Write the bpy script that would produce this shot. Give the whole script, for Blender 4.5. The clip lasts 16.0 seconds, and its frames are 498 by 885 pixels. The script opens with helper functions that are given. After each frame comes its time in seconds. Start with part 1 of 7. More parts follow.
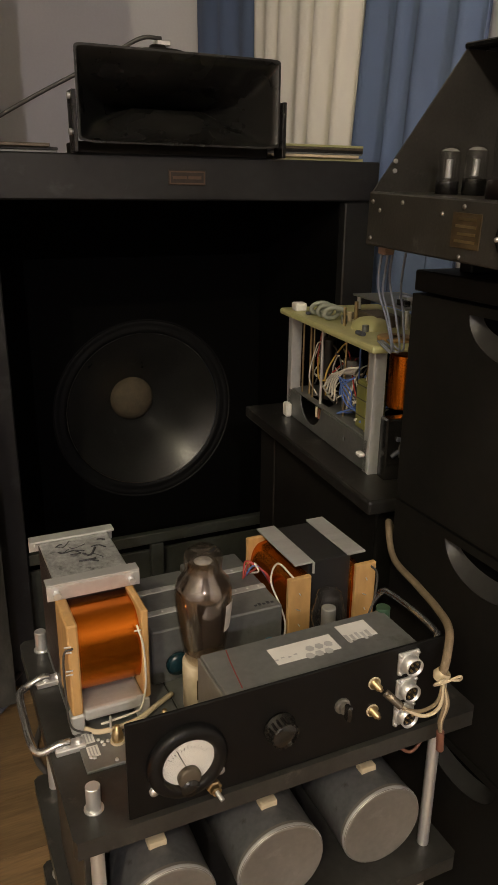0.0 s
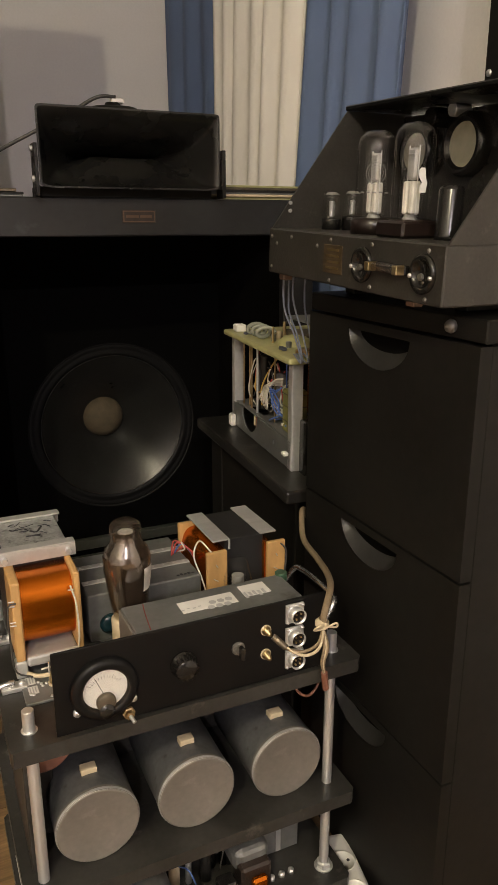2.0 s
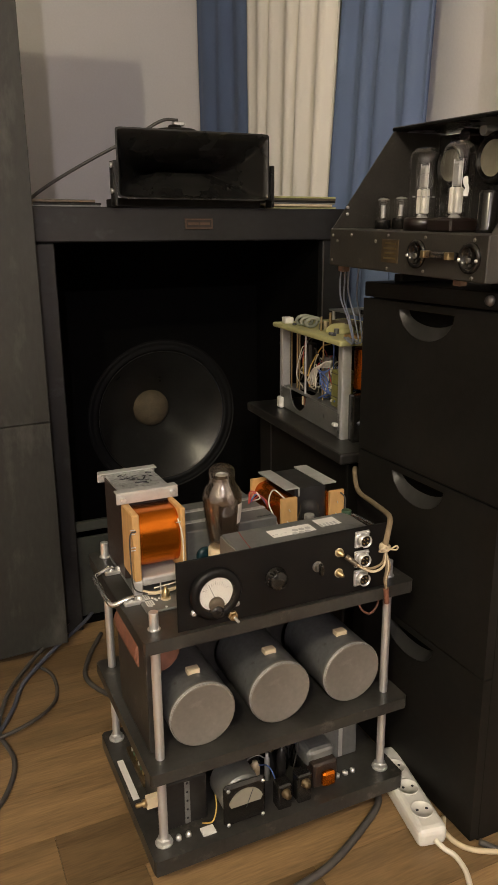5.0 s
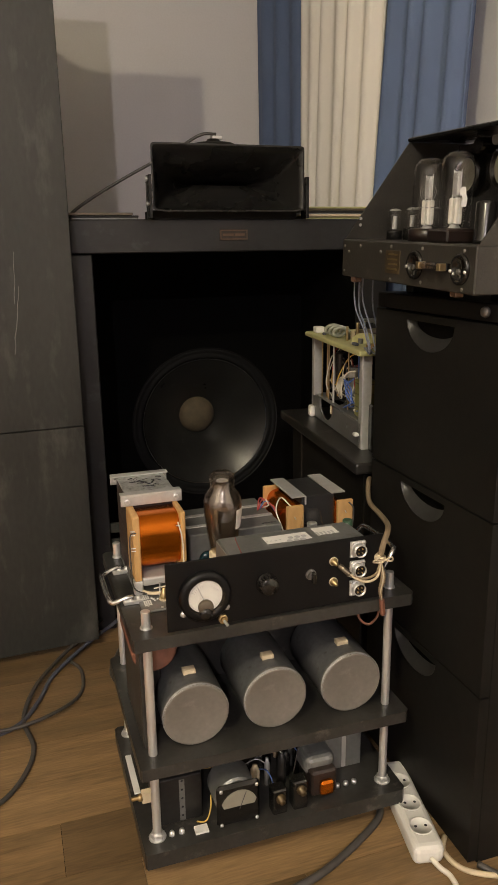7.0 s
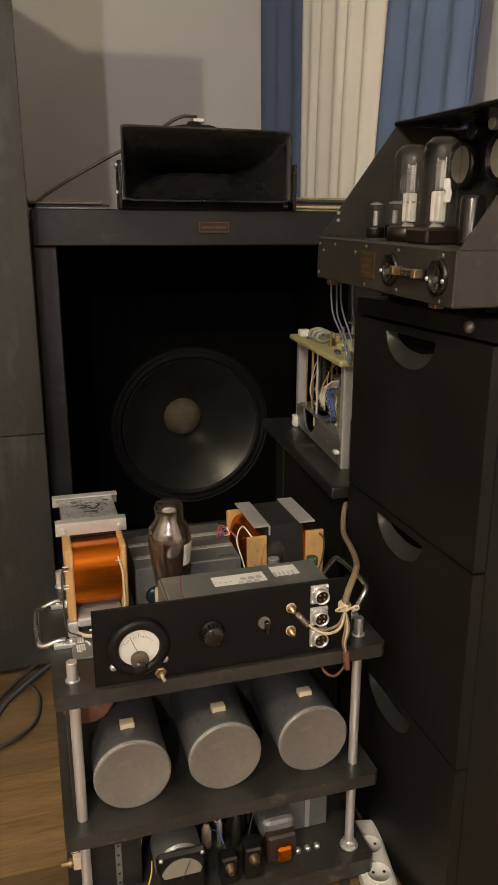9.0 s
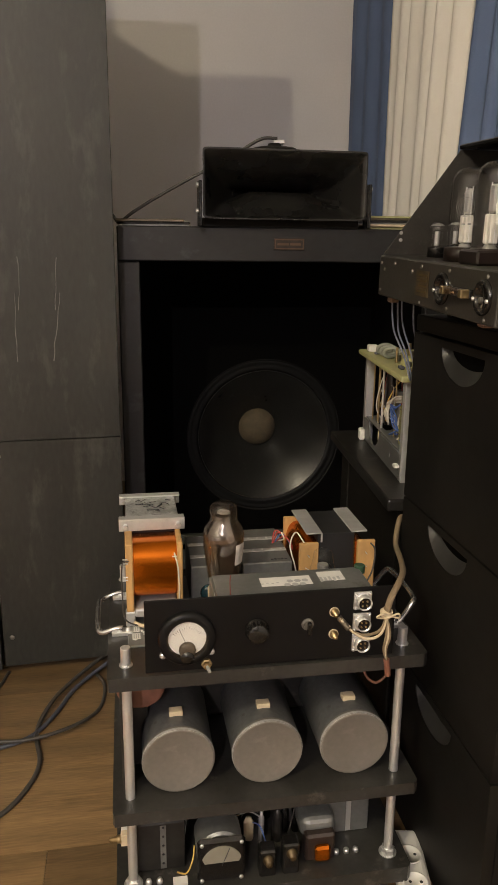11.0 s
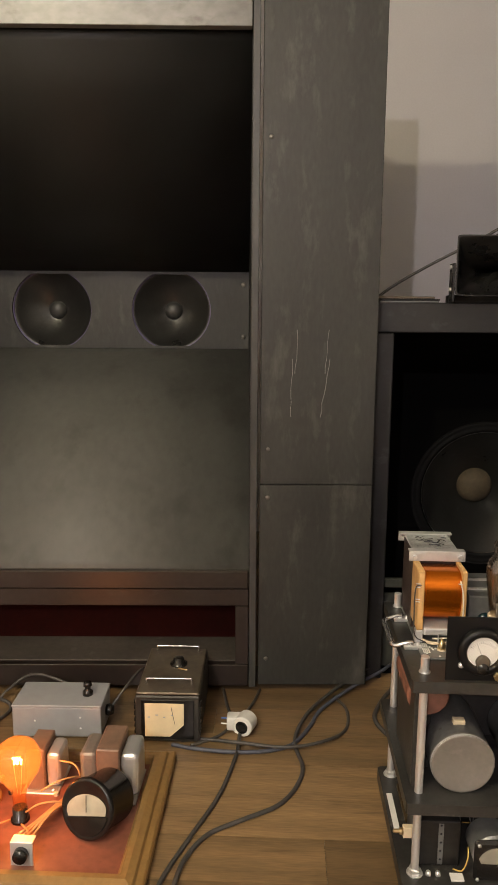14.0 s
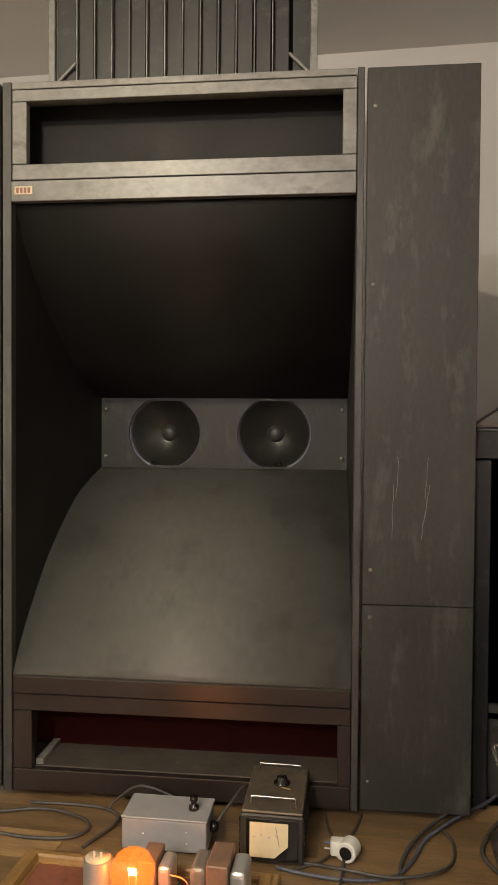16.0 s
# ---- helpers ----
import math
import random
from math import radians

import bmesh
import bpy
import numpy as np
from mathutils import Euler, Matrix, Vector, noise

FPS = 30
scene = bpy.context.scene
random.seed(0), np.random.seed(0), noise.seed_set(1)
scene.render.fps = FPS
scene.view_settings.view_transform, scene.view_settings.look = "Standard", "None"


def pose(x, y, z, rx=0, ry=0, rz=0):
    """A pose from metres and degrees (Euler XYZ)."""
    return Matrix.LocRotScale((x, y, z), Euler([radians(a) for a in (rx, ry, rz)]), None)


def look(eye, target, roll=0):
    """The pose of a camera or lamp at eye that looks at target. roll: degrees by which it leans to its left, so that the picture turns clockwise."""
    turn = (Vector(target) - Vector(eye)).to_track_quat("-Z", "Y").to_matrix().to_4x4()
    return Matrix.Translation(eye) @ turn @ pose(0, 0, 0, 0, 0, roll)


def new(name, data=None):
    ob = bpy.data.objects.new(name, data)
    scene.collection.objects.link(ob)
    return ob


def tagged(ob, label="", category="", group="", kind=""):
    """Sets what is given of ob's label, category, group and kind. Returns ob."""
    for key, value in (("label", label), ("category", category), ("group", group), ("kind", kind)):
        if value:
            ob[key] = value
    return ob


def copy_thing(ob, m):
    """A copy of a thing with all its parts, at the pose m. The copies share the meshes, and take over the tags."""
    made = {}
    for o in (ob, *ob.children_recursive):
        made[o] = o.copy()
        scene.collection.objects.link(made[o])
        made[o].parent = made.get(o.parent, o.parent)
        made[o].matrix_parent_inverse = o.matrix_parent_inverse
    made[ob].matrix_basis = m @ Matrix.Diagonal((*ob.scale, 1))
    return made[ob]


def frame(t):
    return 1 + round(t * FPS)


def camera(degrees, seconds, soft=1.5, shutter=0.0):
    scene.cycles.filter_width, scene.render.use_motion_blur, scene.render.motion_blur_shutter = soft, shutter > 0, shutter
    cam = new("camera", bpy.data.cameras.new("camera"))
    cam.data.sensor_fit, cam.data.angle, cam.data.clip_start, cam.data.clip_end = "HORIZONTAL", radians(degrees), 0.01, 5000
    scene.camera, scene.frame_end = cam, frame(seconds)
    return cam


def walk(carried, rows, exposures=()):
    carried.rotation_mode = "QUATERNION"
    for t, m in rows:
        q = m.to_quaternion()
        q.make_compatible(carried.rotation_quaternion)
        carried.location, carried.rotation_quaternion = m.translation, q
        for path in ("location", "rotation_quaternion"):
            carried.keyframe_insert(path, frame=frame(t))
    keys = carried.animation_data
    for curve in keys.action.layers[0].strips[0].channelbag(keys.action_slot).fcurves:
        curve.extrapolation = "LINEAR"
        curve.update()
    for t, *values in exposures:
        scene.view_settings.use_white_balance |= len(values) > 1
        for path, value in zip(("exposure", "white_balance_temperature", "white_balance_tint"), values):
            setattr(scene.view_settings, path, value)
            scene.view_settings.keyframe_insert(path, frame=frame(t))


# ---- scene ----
cam = camera(37.4, 16.0)
PATH = [
    (0, (0.01, -0.002, 1.085), (0.799, 1.717, 0.435), 0.7),
    (0.5, (0.046, -0.069, 1.089), (0.814, 1.664, 0.451), 0.7),
    (1, (0.059, -0.139, 1.093), (0.814, 1.608, 0.476), 0.4),
    (1.5, (0.055, -0.19, 1.094), (0.818, 1.56, 0.498), 0.0),
    (2, (0.041, -0.226, 1.092), (0.841, 1.516, 0.52), -0.0),
    (2.5, (-0.001, -0.241, 1.091), (0.838, 1.486, 0.533), 0.1),
    (3, (-0.079, -0.26, 1.082), (0.79, 1.455, 0.531), 0.4),
    (3.5, (-0.152, -0.284, 1.075), (0.733, 1.422, 0.523), 0.5),
    (4, (-0.195, -0.307, 1.068), (0.685, 1.402, 0.518), 0.3),
    (4.5, (-0.199, -0.341, 1.064), (0.649, 1.387, 0.52), -0.1),
    (5, (-0.176, -0.399, 1.066), (0.627, 1.354, 0.533), -0.5),
    (7.5, (-0.015, -0.473, 1.073), (0.567, 1.371, 0.561), -0.8),
    (8, (0.027, -0.375, 1.077), (0.627, 1.46, 0.553), -0.4),
    (8.2, (0.042, -0.343, 1.078), (0.645, 1.488, 0.547), -0.3),
    (10.5, (0.147, -0.35, 1.092), (0.498, 1.546, 0.561), 0.8),
    (11, (0.133, -0.41, 1.091), (0.454, 1.498, 0.585), 0.6),
    (11.5, (0.116, -0.452, 1.099), (0.429, 1.463, 0.613), 0.2),
    (12, (0.048, -0.495, 1.093), (0.39, 1.427, 0.656), 0.6),
    (12.5, (-0.047, -0.545, 1.1), (0.286, 1.383, 0.686), 0.7),
    (13, (-0.103, -0.583, 1.106), (0.112, 1.369, 0.726), 0.6),
    (13.5, (-0.157, -0.595, 1.111), (-0.067, 1.369, 0.748), 0.7),
    (14, (-0.147, -0.643, 1.108), (-0.234, 1.326, 0.767), 0.4),
    (14.5, (-0.136, -0.709, 1.111), (-0.349, 1.256, 0.804), 0.4),
    (15, (-0.162, -0.76, 1.121), (-0.44, 1.206, 0.885), 0.3),
    (15.5, (-0.172, -0.778, 1.154), (-0.484, 1.192, 1.013), 0.4),
    (16, (-0.197, -0.783, 1.162), (-0.513, 1.191, 1.112), 0.4),
]
walk(cam, [(t, look(eye, target, roll)) for t, eye, target, roll in PATH], exposures=[(0, -0.66), (1, -0.46), (2, -0.36), (5, -0.36), (8, -0.40), (10.5, -0.42), (12, -0.28), (13, -0.16), (14, -0.22), (16, -0.28)])

WORLD = bpy.data.worlds.new("room_world")
scene.world = WORLD
WORLD.use_nodes = True
WORLD.node_tree.nodes["Background"].inputs[0].default_value = (0.9, 0.85, 0.8, 1)
WORLD.node_tree.nodes["Background"].inputs[1].default_value = 0.0


# ---- light: two globe lamps on the ceiling behind the camera ----
LAMPS = [(-1.25, -1.45, 2.84, 165.0, (1.0, 0.88, 0.60)), (-1.0, -3.55, 2.72, 238.0, (1.0, 0.895, 0.91))]
for lx, ly, lz, watts, tint in LAMPS:
    bulb = bpy.data.lights.new("globe_light", "POINT")
    bulb.energy, bulb.color, bulb.shadow_soft_size = watts, tint, 0.035
    new("globe_light", bulb).location = (lx, ly, lz)


# ---- building helpers ----
def rbox(bm, x0, x1, y0, y1, z0, z1, r=0.0015, mat=0, seg=1):
    """A box with softened edges."""
    b = bmesh.new()
    bmesh.ops.create_cube(b, size=1.0)
    for v in b.verts:
        v.co = Vector((x0 + (x1 - x0) * (v.co.x + 0.5), y0 + (y1 - y0) * (v.co.y + 0.5), z0 + (z1 - z0) * (v.co.z + 0.5)))
    if r > 0:
        bmesh.ops.bevel(b, geom=b.edges[:], offset=min(r, 0.45 * min(x1 - x0, y1 - y0, z1 - z0)), segments=seg, affect="EDGES", profile=0.5)
    merge(bm, b, None, mat)
    return bm


def merge(bm, b, m=None, mat=0):
    """Adds b to bm, moved by m, and frees b."""
    if m is not None:
        b.transform(m)
    tie = {}
    for v in b.verts:
        tie[v] = bm.verts.new(v.co)
    for f in b.faces:
        try:
            g = bm.faces.new([tie[v] for v in f.verts])
            g.material_index, g.smooth = mat or f.material_index, f.smooth
        except ValueError:
            pass
    b.free()


def axis_matrix(p, q):
    """Turns +z onto the way from p to q, with its foot at p."""
    way = Vector(q) - Vector(p)
    return Matrix.Translation(p) @ way.to_track_quat("Z", "Y").to_matrix().to_4x4()


def lathe(bm, profile, m=None, seg=32, mat=0, smooth=True, close=False):
    """Turns a profile of (radius, height) round z."""
    b = bmesh.new()
    rings = []
    for r, h in profile:
        if r < 1e-6:
            rings.append([b.verts.new((0, 0, h))])
        else:
            rings.append([b.verts.new((r * math.cos(2 * math.pi * i / seg), r * math.sin(2 * math.pi * i / seg), h)) for i in range(seg)])
    for a, c in zip(rings, rings[1:]):
        for i in range(seg):
            j = (i + 1) % seg
            if len(a) == 1 and len(c) == 1:
                continue
            if len(a) == 1:
                f = b.faces.new((a[0], c[j], c[i]))
            elif len(c) == 1:
                f = b.faces.new((a[i], a[j], c[0]))
            else:
                f = b.faces.new((a[i], a[j], c[j], c[i]))
            f.smooth = smooth
    bmesh.ops.recalc_face_normals(b, faces=b.faces[:])
    merge(bm, b, m, mat)
    return bm


def rod(bm, p, q, r, seg=20, mat=0, bevel=0.1):
    """A round bar from p to q with softened ends."""
    n = (Vector(q) - Vector(p)).length
    e = min(r * bevel, n * 0.3)
    b = bmesh.new()
    lathe(b, [(0, 0), (r - e, 0), (r, e)], None, seg, 0, False)
    lathe(b, [(r, e), (r, n - e)], None, seg, 0, True)
    lathe(b, [(r, n - e), (r - e, n), (0, n)], None, seg, 0, False)
    merge(bm, b, axis_matrix(p, q), mat)
    return bm


def smooth_path(points, steps=8):
    """A Catmull-Rom curve through points."""
    p = [Vector(a) for a in points]
    p = [2 * p[0] - p[1]] + p + [2 * p[-1] - p[-2]]
    out = []
    for i in range(1, len(p) - 2):
        for k in range(steps):
            t = k / steps
            a, b, c, d = p[i - 1], p[i], p[i + 1], p[i + 2]
            out.append(0.5 * (2 * b + (c - a) * t + (2 * a - 5 * b + 4 * c - d) * t * t + (3 * b - a - 3 * c + d) * t ** 3))
    out.append(p[-2])
    return out


def cord(bm, points, r, steps=8, seg=10, mat=0, curved=True):
    """A round cord through points."""
    path = smooth_path(points, steps) if curved else [Vector(a) for a in points]
    b = bmesh.new()
    rings, side = [], None
    for i, p in enumerate(path):
        way = (path[min(i + 1, len(path) - 1)] - path[max(i - 1, 0)]).normalized()
        if side is None:
            side = way.orthogonal().normalized()
        side = (side - way * side.dot(way)).normalized()
        up = way.cross(side)
        rings.append([b.verts.new(p + r * (math.cos(2 * math.pi * k / seg) * side + math.sin(2 * math.pi * k / seg) * up)) for k in range(seg)])
    for a, c in zip(rings, rings[1:]):
        for k in range(seg):
            b.faces.new((a[k], a[(k + 1) % seg], c[(k + 1) % seg], c[k])).smooth = True
    b.faces.new(rings[0][::-1])
    b.faces.new(rings[-1])
    merge(bm, b, None, mat)
    return bm


def slab(bm, outline, holes, lo, hi, m, mat=0):
    """A plate with holes: 2D loops in x, y, from z lo to z hi, moved by m."""
    b = bmesh.new()
    loops = []
    for loop in [outline] + list(holes):
        vs = [b.verts.new((x, y, lo)) for x, y in loop]
        for i in range(len(vs)):
            b.edges.new((vs[i], vs[(i + 1) % len(vs)]))
        loops.append(vs)
    bmesh.ops.triangle_fill(b, edges=b.edges[:], use_beauty=True, use_dissolve=False)
    low = b.faces[:]
    top = {}
    for loop in loops:
        for v in loop:
            top[v] = b.verts.new((v.co.x, v.co.y, hi))
    for f in low:
        b.faces.new([top[v] for v in f.verts][::-1])
    for loop in loops:
        for i in range(len(loop)):
            a, c = loop[i], loop[(i + 1) % len(loop)]
            b.faces.new((a, c, top[c], top[a]))
    bmesh.ops.recalc_face_normals(b, faces=b.faces[:])
    merge(bm, b, m, mat)
    return bm


def world_of(ob):
    m = ob.matrix_basis.copy()
    while ob.parent:
        ob = ob.parent
        m = ob.matrix_basis @ m
    return m


def thing(name, x, y, z, label, category, group="", kind="", rz=0):
    ob = new(name)
    ob.empty_display_size = 0.05
    ob.matrix_basis = pose(x, y, z, 0, 0, rz)
    return tagged(ob, label, category, group, kind)


def part(name, bm, material, parent=None, label="", m=None):
    """Links a bmesh, built in the room's metres (or in m's), as one mesh under parent."""
    if m is not None:
        bm.transform(m)
    if parent is not None:
        bm.transform(world_of(parent).inverted())
    me = bpy.data.meshes.new(name)
    bmesh.ops.recalc_face_normals(bm, faces=bm.faces[:])
    bm.to_mesh(me)
    bm.free()
    for one in material if isinstance(material, (list, tuple)) else [material]:
        me.materials.append(one)
    ob = new(name, me)
    ob.parent = parent
    return tagged(ob, label) if label else ob


def single(name, bm, material, at, label, category, group="", kind=""):
    """One mesh that is a whole thing, with its origin at at."""
    bm.transform(Matrix.Translation(-Vector(at)))
    ob = part(name, bm, material)
    ob.location = at
    return tagged(ob, label, category, group, kind)


def B():
    return bmesh.new()


# ---- materials ----
def mat(name, color, rough=0.5, metal=0.0, vary=0.25, scale=8.0, grain=60.0, bump=0.15, wear=None, wear_amount=0.0, stretch=(1, 1, 1), coat=0.0, spread=0.0, spec=0.5, dist=0.002):
    m = bpy.data.materials.new(name)
    m.use_nodes = True
    n, k = m.node_tree.nodes, m.node_tree.links
    b = n["Principled BSDF"]
    b.inputs["Metallic"].default_value = metal
    b.inputs["Coat Weight"].default_value = coat
    b.inputs["Specular IOR Level"].default_value = spec
    co = n.new("ShaderNodeTexCoord")
    mp = n.new("ShaderNodeMapping")
    mp.inputs["Scale"].default_value = stretch
    k.new(co.outputs["Object"], mp.inputs[0])
    big, fine = n.new("ShaderNodeTexNoise"), n.new("ShaderNodeTexNoise")
    big.inputs["Scale"].default_value, fine.inputs["Scale"].default_value = scale, grain
    big.inputs["Detail"].default_value, fine.inputs["Detail"].default_value = 5, 4
    k.new(mp.outputs[0], big.inputs["Vector"])
    k.new(mp.outputs[0], fine.inputs["Vector"])
    mixn = n.new("ShaderNodeMix")
    mixn.inputs[0].default_value = 0.4
    k.new(big.outputs[0], mixn.inputs[2])
    k.new(fine.outputs[0], mixn.inputs[3])
    ramp = n.new("ShaderNodeValToRGB")
    lo, hi = [c * (1 - vary) for c in color], [min(1, c * (1 + vary)) for c in color]
    ramp.color_ramp.elements[0].position, ramp.color_ramp.elements[1].position = 0.32, 0.68
    ramp.color_ramp.elements[0].color, ramp.color_ramp.elements[1].color = (*lo, 1), (*hi, 1)
    k.new(mixn.outputs[0], ramp.inputs[0])
    last = ramp.outputs[0]
    if spread:
        info, hsv, mr = n.new("ShaderNodeObjectInfo"), n.new("ShaderNodeHueSaturation"), n.new("ShaderNodeMapRange")
        mr.inputs[3].default_value, mr.inputs[4].default_value = 1 - spread, 1 + spread
        k.new(info.outputs["Random"], mr.inputs[0])
        k.new(mr.outputs[0], hsv.inputs["Value"])
        k.new(last, hsv.inputs["Color"])
        last = hsv.outputs[0]
    if wear:
        w, wr, mx = n.new("ShaderNodeTexNoise"), n.new("ShaderNodeValToRGB"), n.new("ShaderNodeMix")
        w.inputs["Scale"].default_value, w.inputs["Detail"].default_value, w.inputs["Roughness"].default_value = scale * 1.7, 8, 0.65
        k.new(mp.outputs[0], w.inputs["Vector"])
        wr.color_ramp.elements[0].position, wr.color_ramp.elements[1].position = 0.66 - 0.2 * wear_amount, 0.74
        k.new(w.outputs[0], wr.inputs[0])
        mx.data_type = "RGBA"
        k.new(wr.outputs[0], mx.inputs[0])
        k.new(last, mx.inputs[6])
        mx.inputs[7].default_value = (*wear, 1)
        last = mx.outputs[2]
    k.new(last, b.inputs["Base Color"])
    rr = n.new("ShaderNodeMapRange")
    rr.inputs[3].default_value, rr.inputs[4].default_value = max(0.02, rough * 0.75), min(1, rough * 1.25)
    k.new(big.outputs[0], rr.inputs[0])
    k.new(rr.outputs[0], b.inputs["Roughness"])
    if bump:
        bp = n.new("ShaderNodeBump")
        bp.inputs["Strength"].default_value, bp.inputs["Distance"].default_value = bump, dist
        k.new(mixn.outputs[0], bp.inputs["Height"])
        k.new(bp.outputs[0], b.inputs["Normal"])
    return m


def thin_glass(name, tint=(1, 1, 1), haze=0.0, gloss_base=0.05):
    """A thin glass wall: clear straight through, glossier at a slant, with an optional share of scattered light."""
    m = bpy.data.materials.new(name)
    m.use_nodes = True
    n, k = m.node_tree.nodes, m.node_tree.links
    n.remove(n["Principled BSDF"])
    clear, gloss, lw, mx = n.new("ShaderNodeBsdfTransparent"), n.new("ShaderNodeBsdfGlossy"), n.new("ShaderNodeLayerWeight"), n.new("ShaderNodeMixShader")
    steep, share = n.new("ShaderNodeMath"), n.new("ShaderNodeMath")
    clear.inputs["Color"].default_value = (*tint, 1)
    gloss.inputs["Roughness"].default_value = 0.05
    lw.inputs["Blend"].default_value = 0.5
    steep.operation, share.operation = "POWER", "MULTIPLY_ADD"
    steep.inputs[1].default_value = 4.0
    share.inputs[1].default_value, share.inputs[2].default_value = 0.55, gloss_base
    k.new(lw.outputs["Facing"], steep.inputs[0])
    k.new(steep.outputs[0], share.inputs[0])
    k.new(share.outputs[0], mx.inputs[0])
    through_wall = clear.outputs[0]
    if haze:
        scatter, hz = n.new("ShaderNodeBsdfTranslucent"), n.new("ShaderNodeMixShader")
        scatter.inputs["Color"].default_value = (*tint, 1)
        hz.inputs[0].default_value = haze
        k.new(through_wall, hz.inputs[1])
        k.new(scatter.outputs[0], hz.inputs[2])
        through_wall = hz.outputs[0]
    k.new(through_wall, mx.inputs[1])
    k.new(gloss.outputs[0], mx.inputs[2])
    k.new(mx.outputs[0], n["Material Output"].inputs["Surface"])
    return m


def glow_mat(name, color, strength):
    m = bpy.data.materials.new(name)
    m.use_nodes = True
    b = m.node_tree.nodes["Principled BSDF"]
    b.inputs["Emission Color"].default_value = (*color, 1)
    b.inputs["Emission Strength"].default_value = strength
    return m


WALL = mat("wall_paint", (0.74, 0.72, 0.71), 0.8, vary=0.05, scale=2, grain=120, bump=0.2)
# Chosen taupe for a wall out of view, muted so less light bounces.
WALLUNSEEN = mat("muted_unseen_wall_paint", (0.30, 0.28, 0.25), 0.8, vary=0.06, scale=2, grain=120, bump=0.2)
CEIL = mat("ceiling_paint", (0.72, 0.70, 0.67), 0.85, vary=0.04, scale=2, grain=90, bump=0.1)
OAK = mat("oak_laminate", (0.212, 0.134, 0.064), 0.36, vary=0.45, scale=4.5, grain=55, bump=0.12, stretch=(0.42, 4.6, 1), spread=0.42, wear=(0.105, 0.060, 0.027), wear_amount=0.45)
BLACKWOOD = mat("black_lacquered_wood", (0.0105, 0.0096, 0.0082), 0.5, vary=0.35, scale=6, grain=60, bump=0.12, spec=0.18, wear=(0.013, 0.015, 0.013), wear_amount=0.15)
BLACKTOP = mat("black_worn_board", (0.019, 0.018, 0.0165), 0.33, vary=0.45, scale=9, grain=80, bump=0.2, wear=(0.10, 0.095, 0.085), wear_amount=0.3)
SHELF = mat("black_shelf_board", (0.031, 0.030, 0.0275), 0.38, vary=0.4, scale=14, grain=110, bump=0.2, wear=(0.12, 0.11, 0.095), wear_amount=0.32)
CABFRONT = mat("grey_black_cabinet_paint", (0.013, 0.013, 0.0137), 0.46, vary=0.4, scale=9, grain=70, bump=0.18, stretch=(0.6, 1, 0.8), wear=(0.045, 0.046, 0.05), wear_amount=0.4)
# Near-black that stands for shade inside things; also fills hidden gaps.
INSIDE = mat("shade_black_inside", (0.0022, 0.0021, 0.002), 0.9, vary=0.3, bump=0.1, spec=0.05)
GREYPLY = mat("grey_painted_plywood", (0.0290, 0.0295, 0.0265), 0.5, vary=0.3, scale=4.2, grain=60, bump=0.12, stretch=(1.7, 1, 0.6), wear=(0.080, 0.079, 0.070), wear_amount=0.62, spec=0.42)
GREYTRIM = mat("grey_worn_trim", (0.17, 0.17, 0.16), 0.36, vary=0.4, scale=9, grain=60, bump=0.25, stretch=(0.6, 1, 1), wear=(0.07, 0.064, 0.056), wear_amount=0.42)
STILEGREY = mat("dark_worn_stile_paint", (0.044, 0.044, 0.041), 0.42, vary=0.35, scale=8, grain=60, bump=0.2, stretch=(1, 1, 0.5), wear=(0.12, 0.118, 0.11), wear_amount=0.2)
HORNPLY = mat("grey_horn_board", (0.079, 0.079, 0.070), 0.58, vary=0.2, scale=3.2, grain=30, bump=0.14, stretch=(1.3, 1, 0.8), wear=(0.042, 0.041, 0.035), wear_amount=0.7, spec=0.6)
# Near-black copy of the horn board: the mouth's shade is in the colour.
HORNSHADE = mat("shaded_horn_board", (0.0074, 0.0074, 0.0064), 0.6, vary=0.25, scale=4, bump=0.1)
BASEBROWN = mat("brown_black_base_board", (0.0215, 0.0150, 0.0120), 0.4, vary=0.35, scale=5, bump=0.15, wear=(0.034, 0.030, 0.028), wear_amount=0.2)
CONE = mat("doped_paper_cone", (0.018, 0.018, 0.0163), 0.30, vary=0.3, scale=10, grain=120, bump=0.1, wear=(0.045, 0.045, 0.04), wear_amount=0.15)
FELT = mat("brown_felt_dome", (0.086, 0.066, 0.039), 0.9, vary=0.3, scale=40, grain=300, bump=0.5)
SURROUND = mat("black_cloth_surround", (0.0034, 0.0034, 0.0031), 0.6, vary=0.3, bump=0.3, spec=0.25)
GLOSSBLACK = mat("gloss_black_enamel", (0.0050, 0.0049, 0.0046), 0.27, vary=0.3, scale=10, bump=0.04, spec=0.5)
HORNENAMEL = mat("dull_black_horn_enamel", (0.0130, 0.0126, 0.0116), 0.28, vary=0.3, scale=10, grain=90, bump=0.06)
BAKELITE = mat("black_bakelite", (0.012, 0.011, 0.010), 0.2, vary=0.2, bump=0.03)
PANEL = mat("black_anodised_panel", (0.005, 0.005, 0.0052), 0.4, vary=0.25, scale=12, bump=0.05, spec=0.25)
CRACKLE = mat("dark_brown_grey_crackle", (0.029, 0.0265, 0.0225), 0.42, vary=0.35, scale=20, grain=260, bump=0.35, wear=(0.075, 0.07, 0.06), wear_amount=0.15)
BACKGLOSS = mat("glossy_dark_back_plate", (0.022, 0.020, 0.018), 0.14, vary=0.2, scale=8, bump=0.02)
ALU = mat("brushed_aluminium", (0.60, 0.60, 0.59), 0.42, 0.55, vary=0.12, scale=12, grain=140, bump=0.06, stretch=(1, 8, 1))
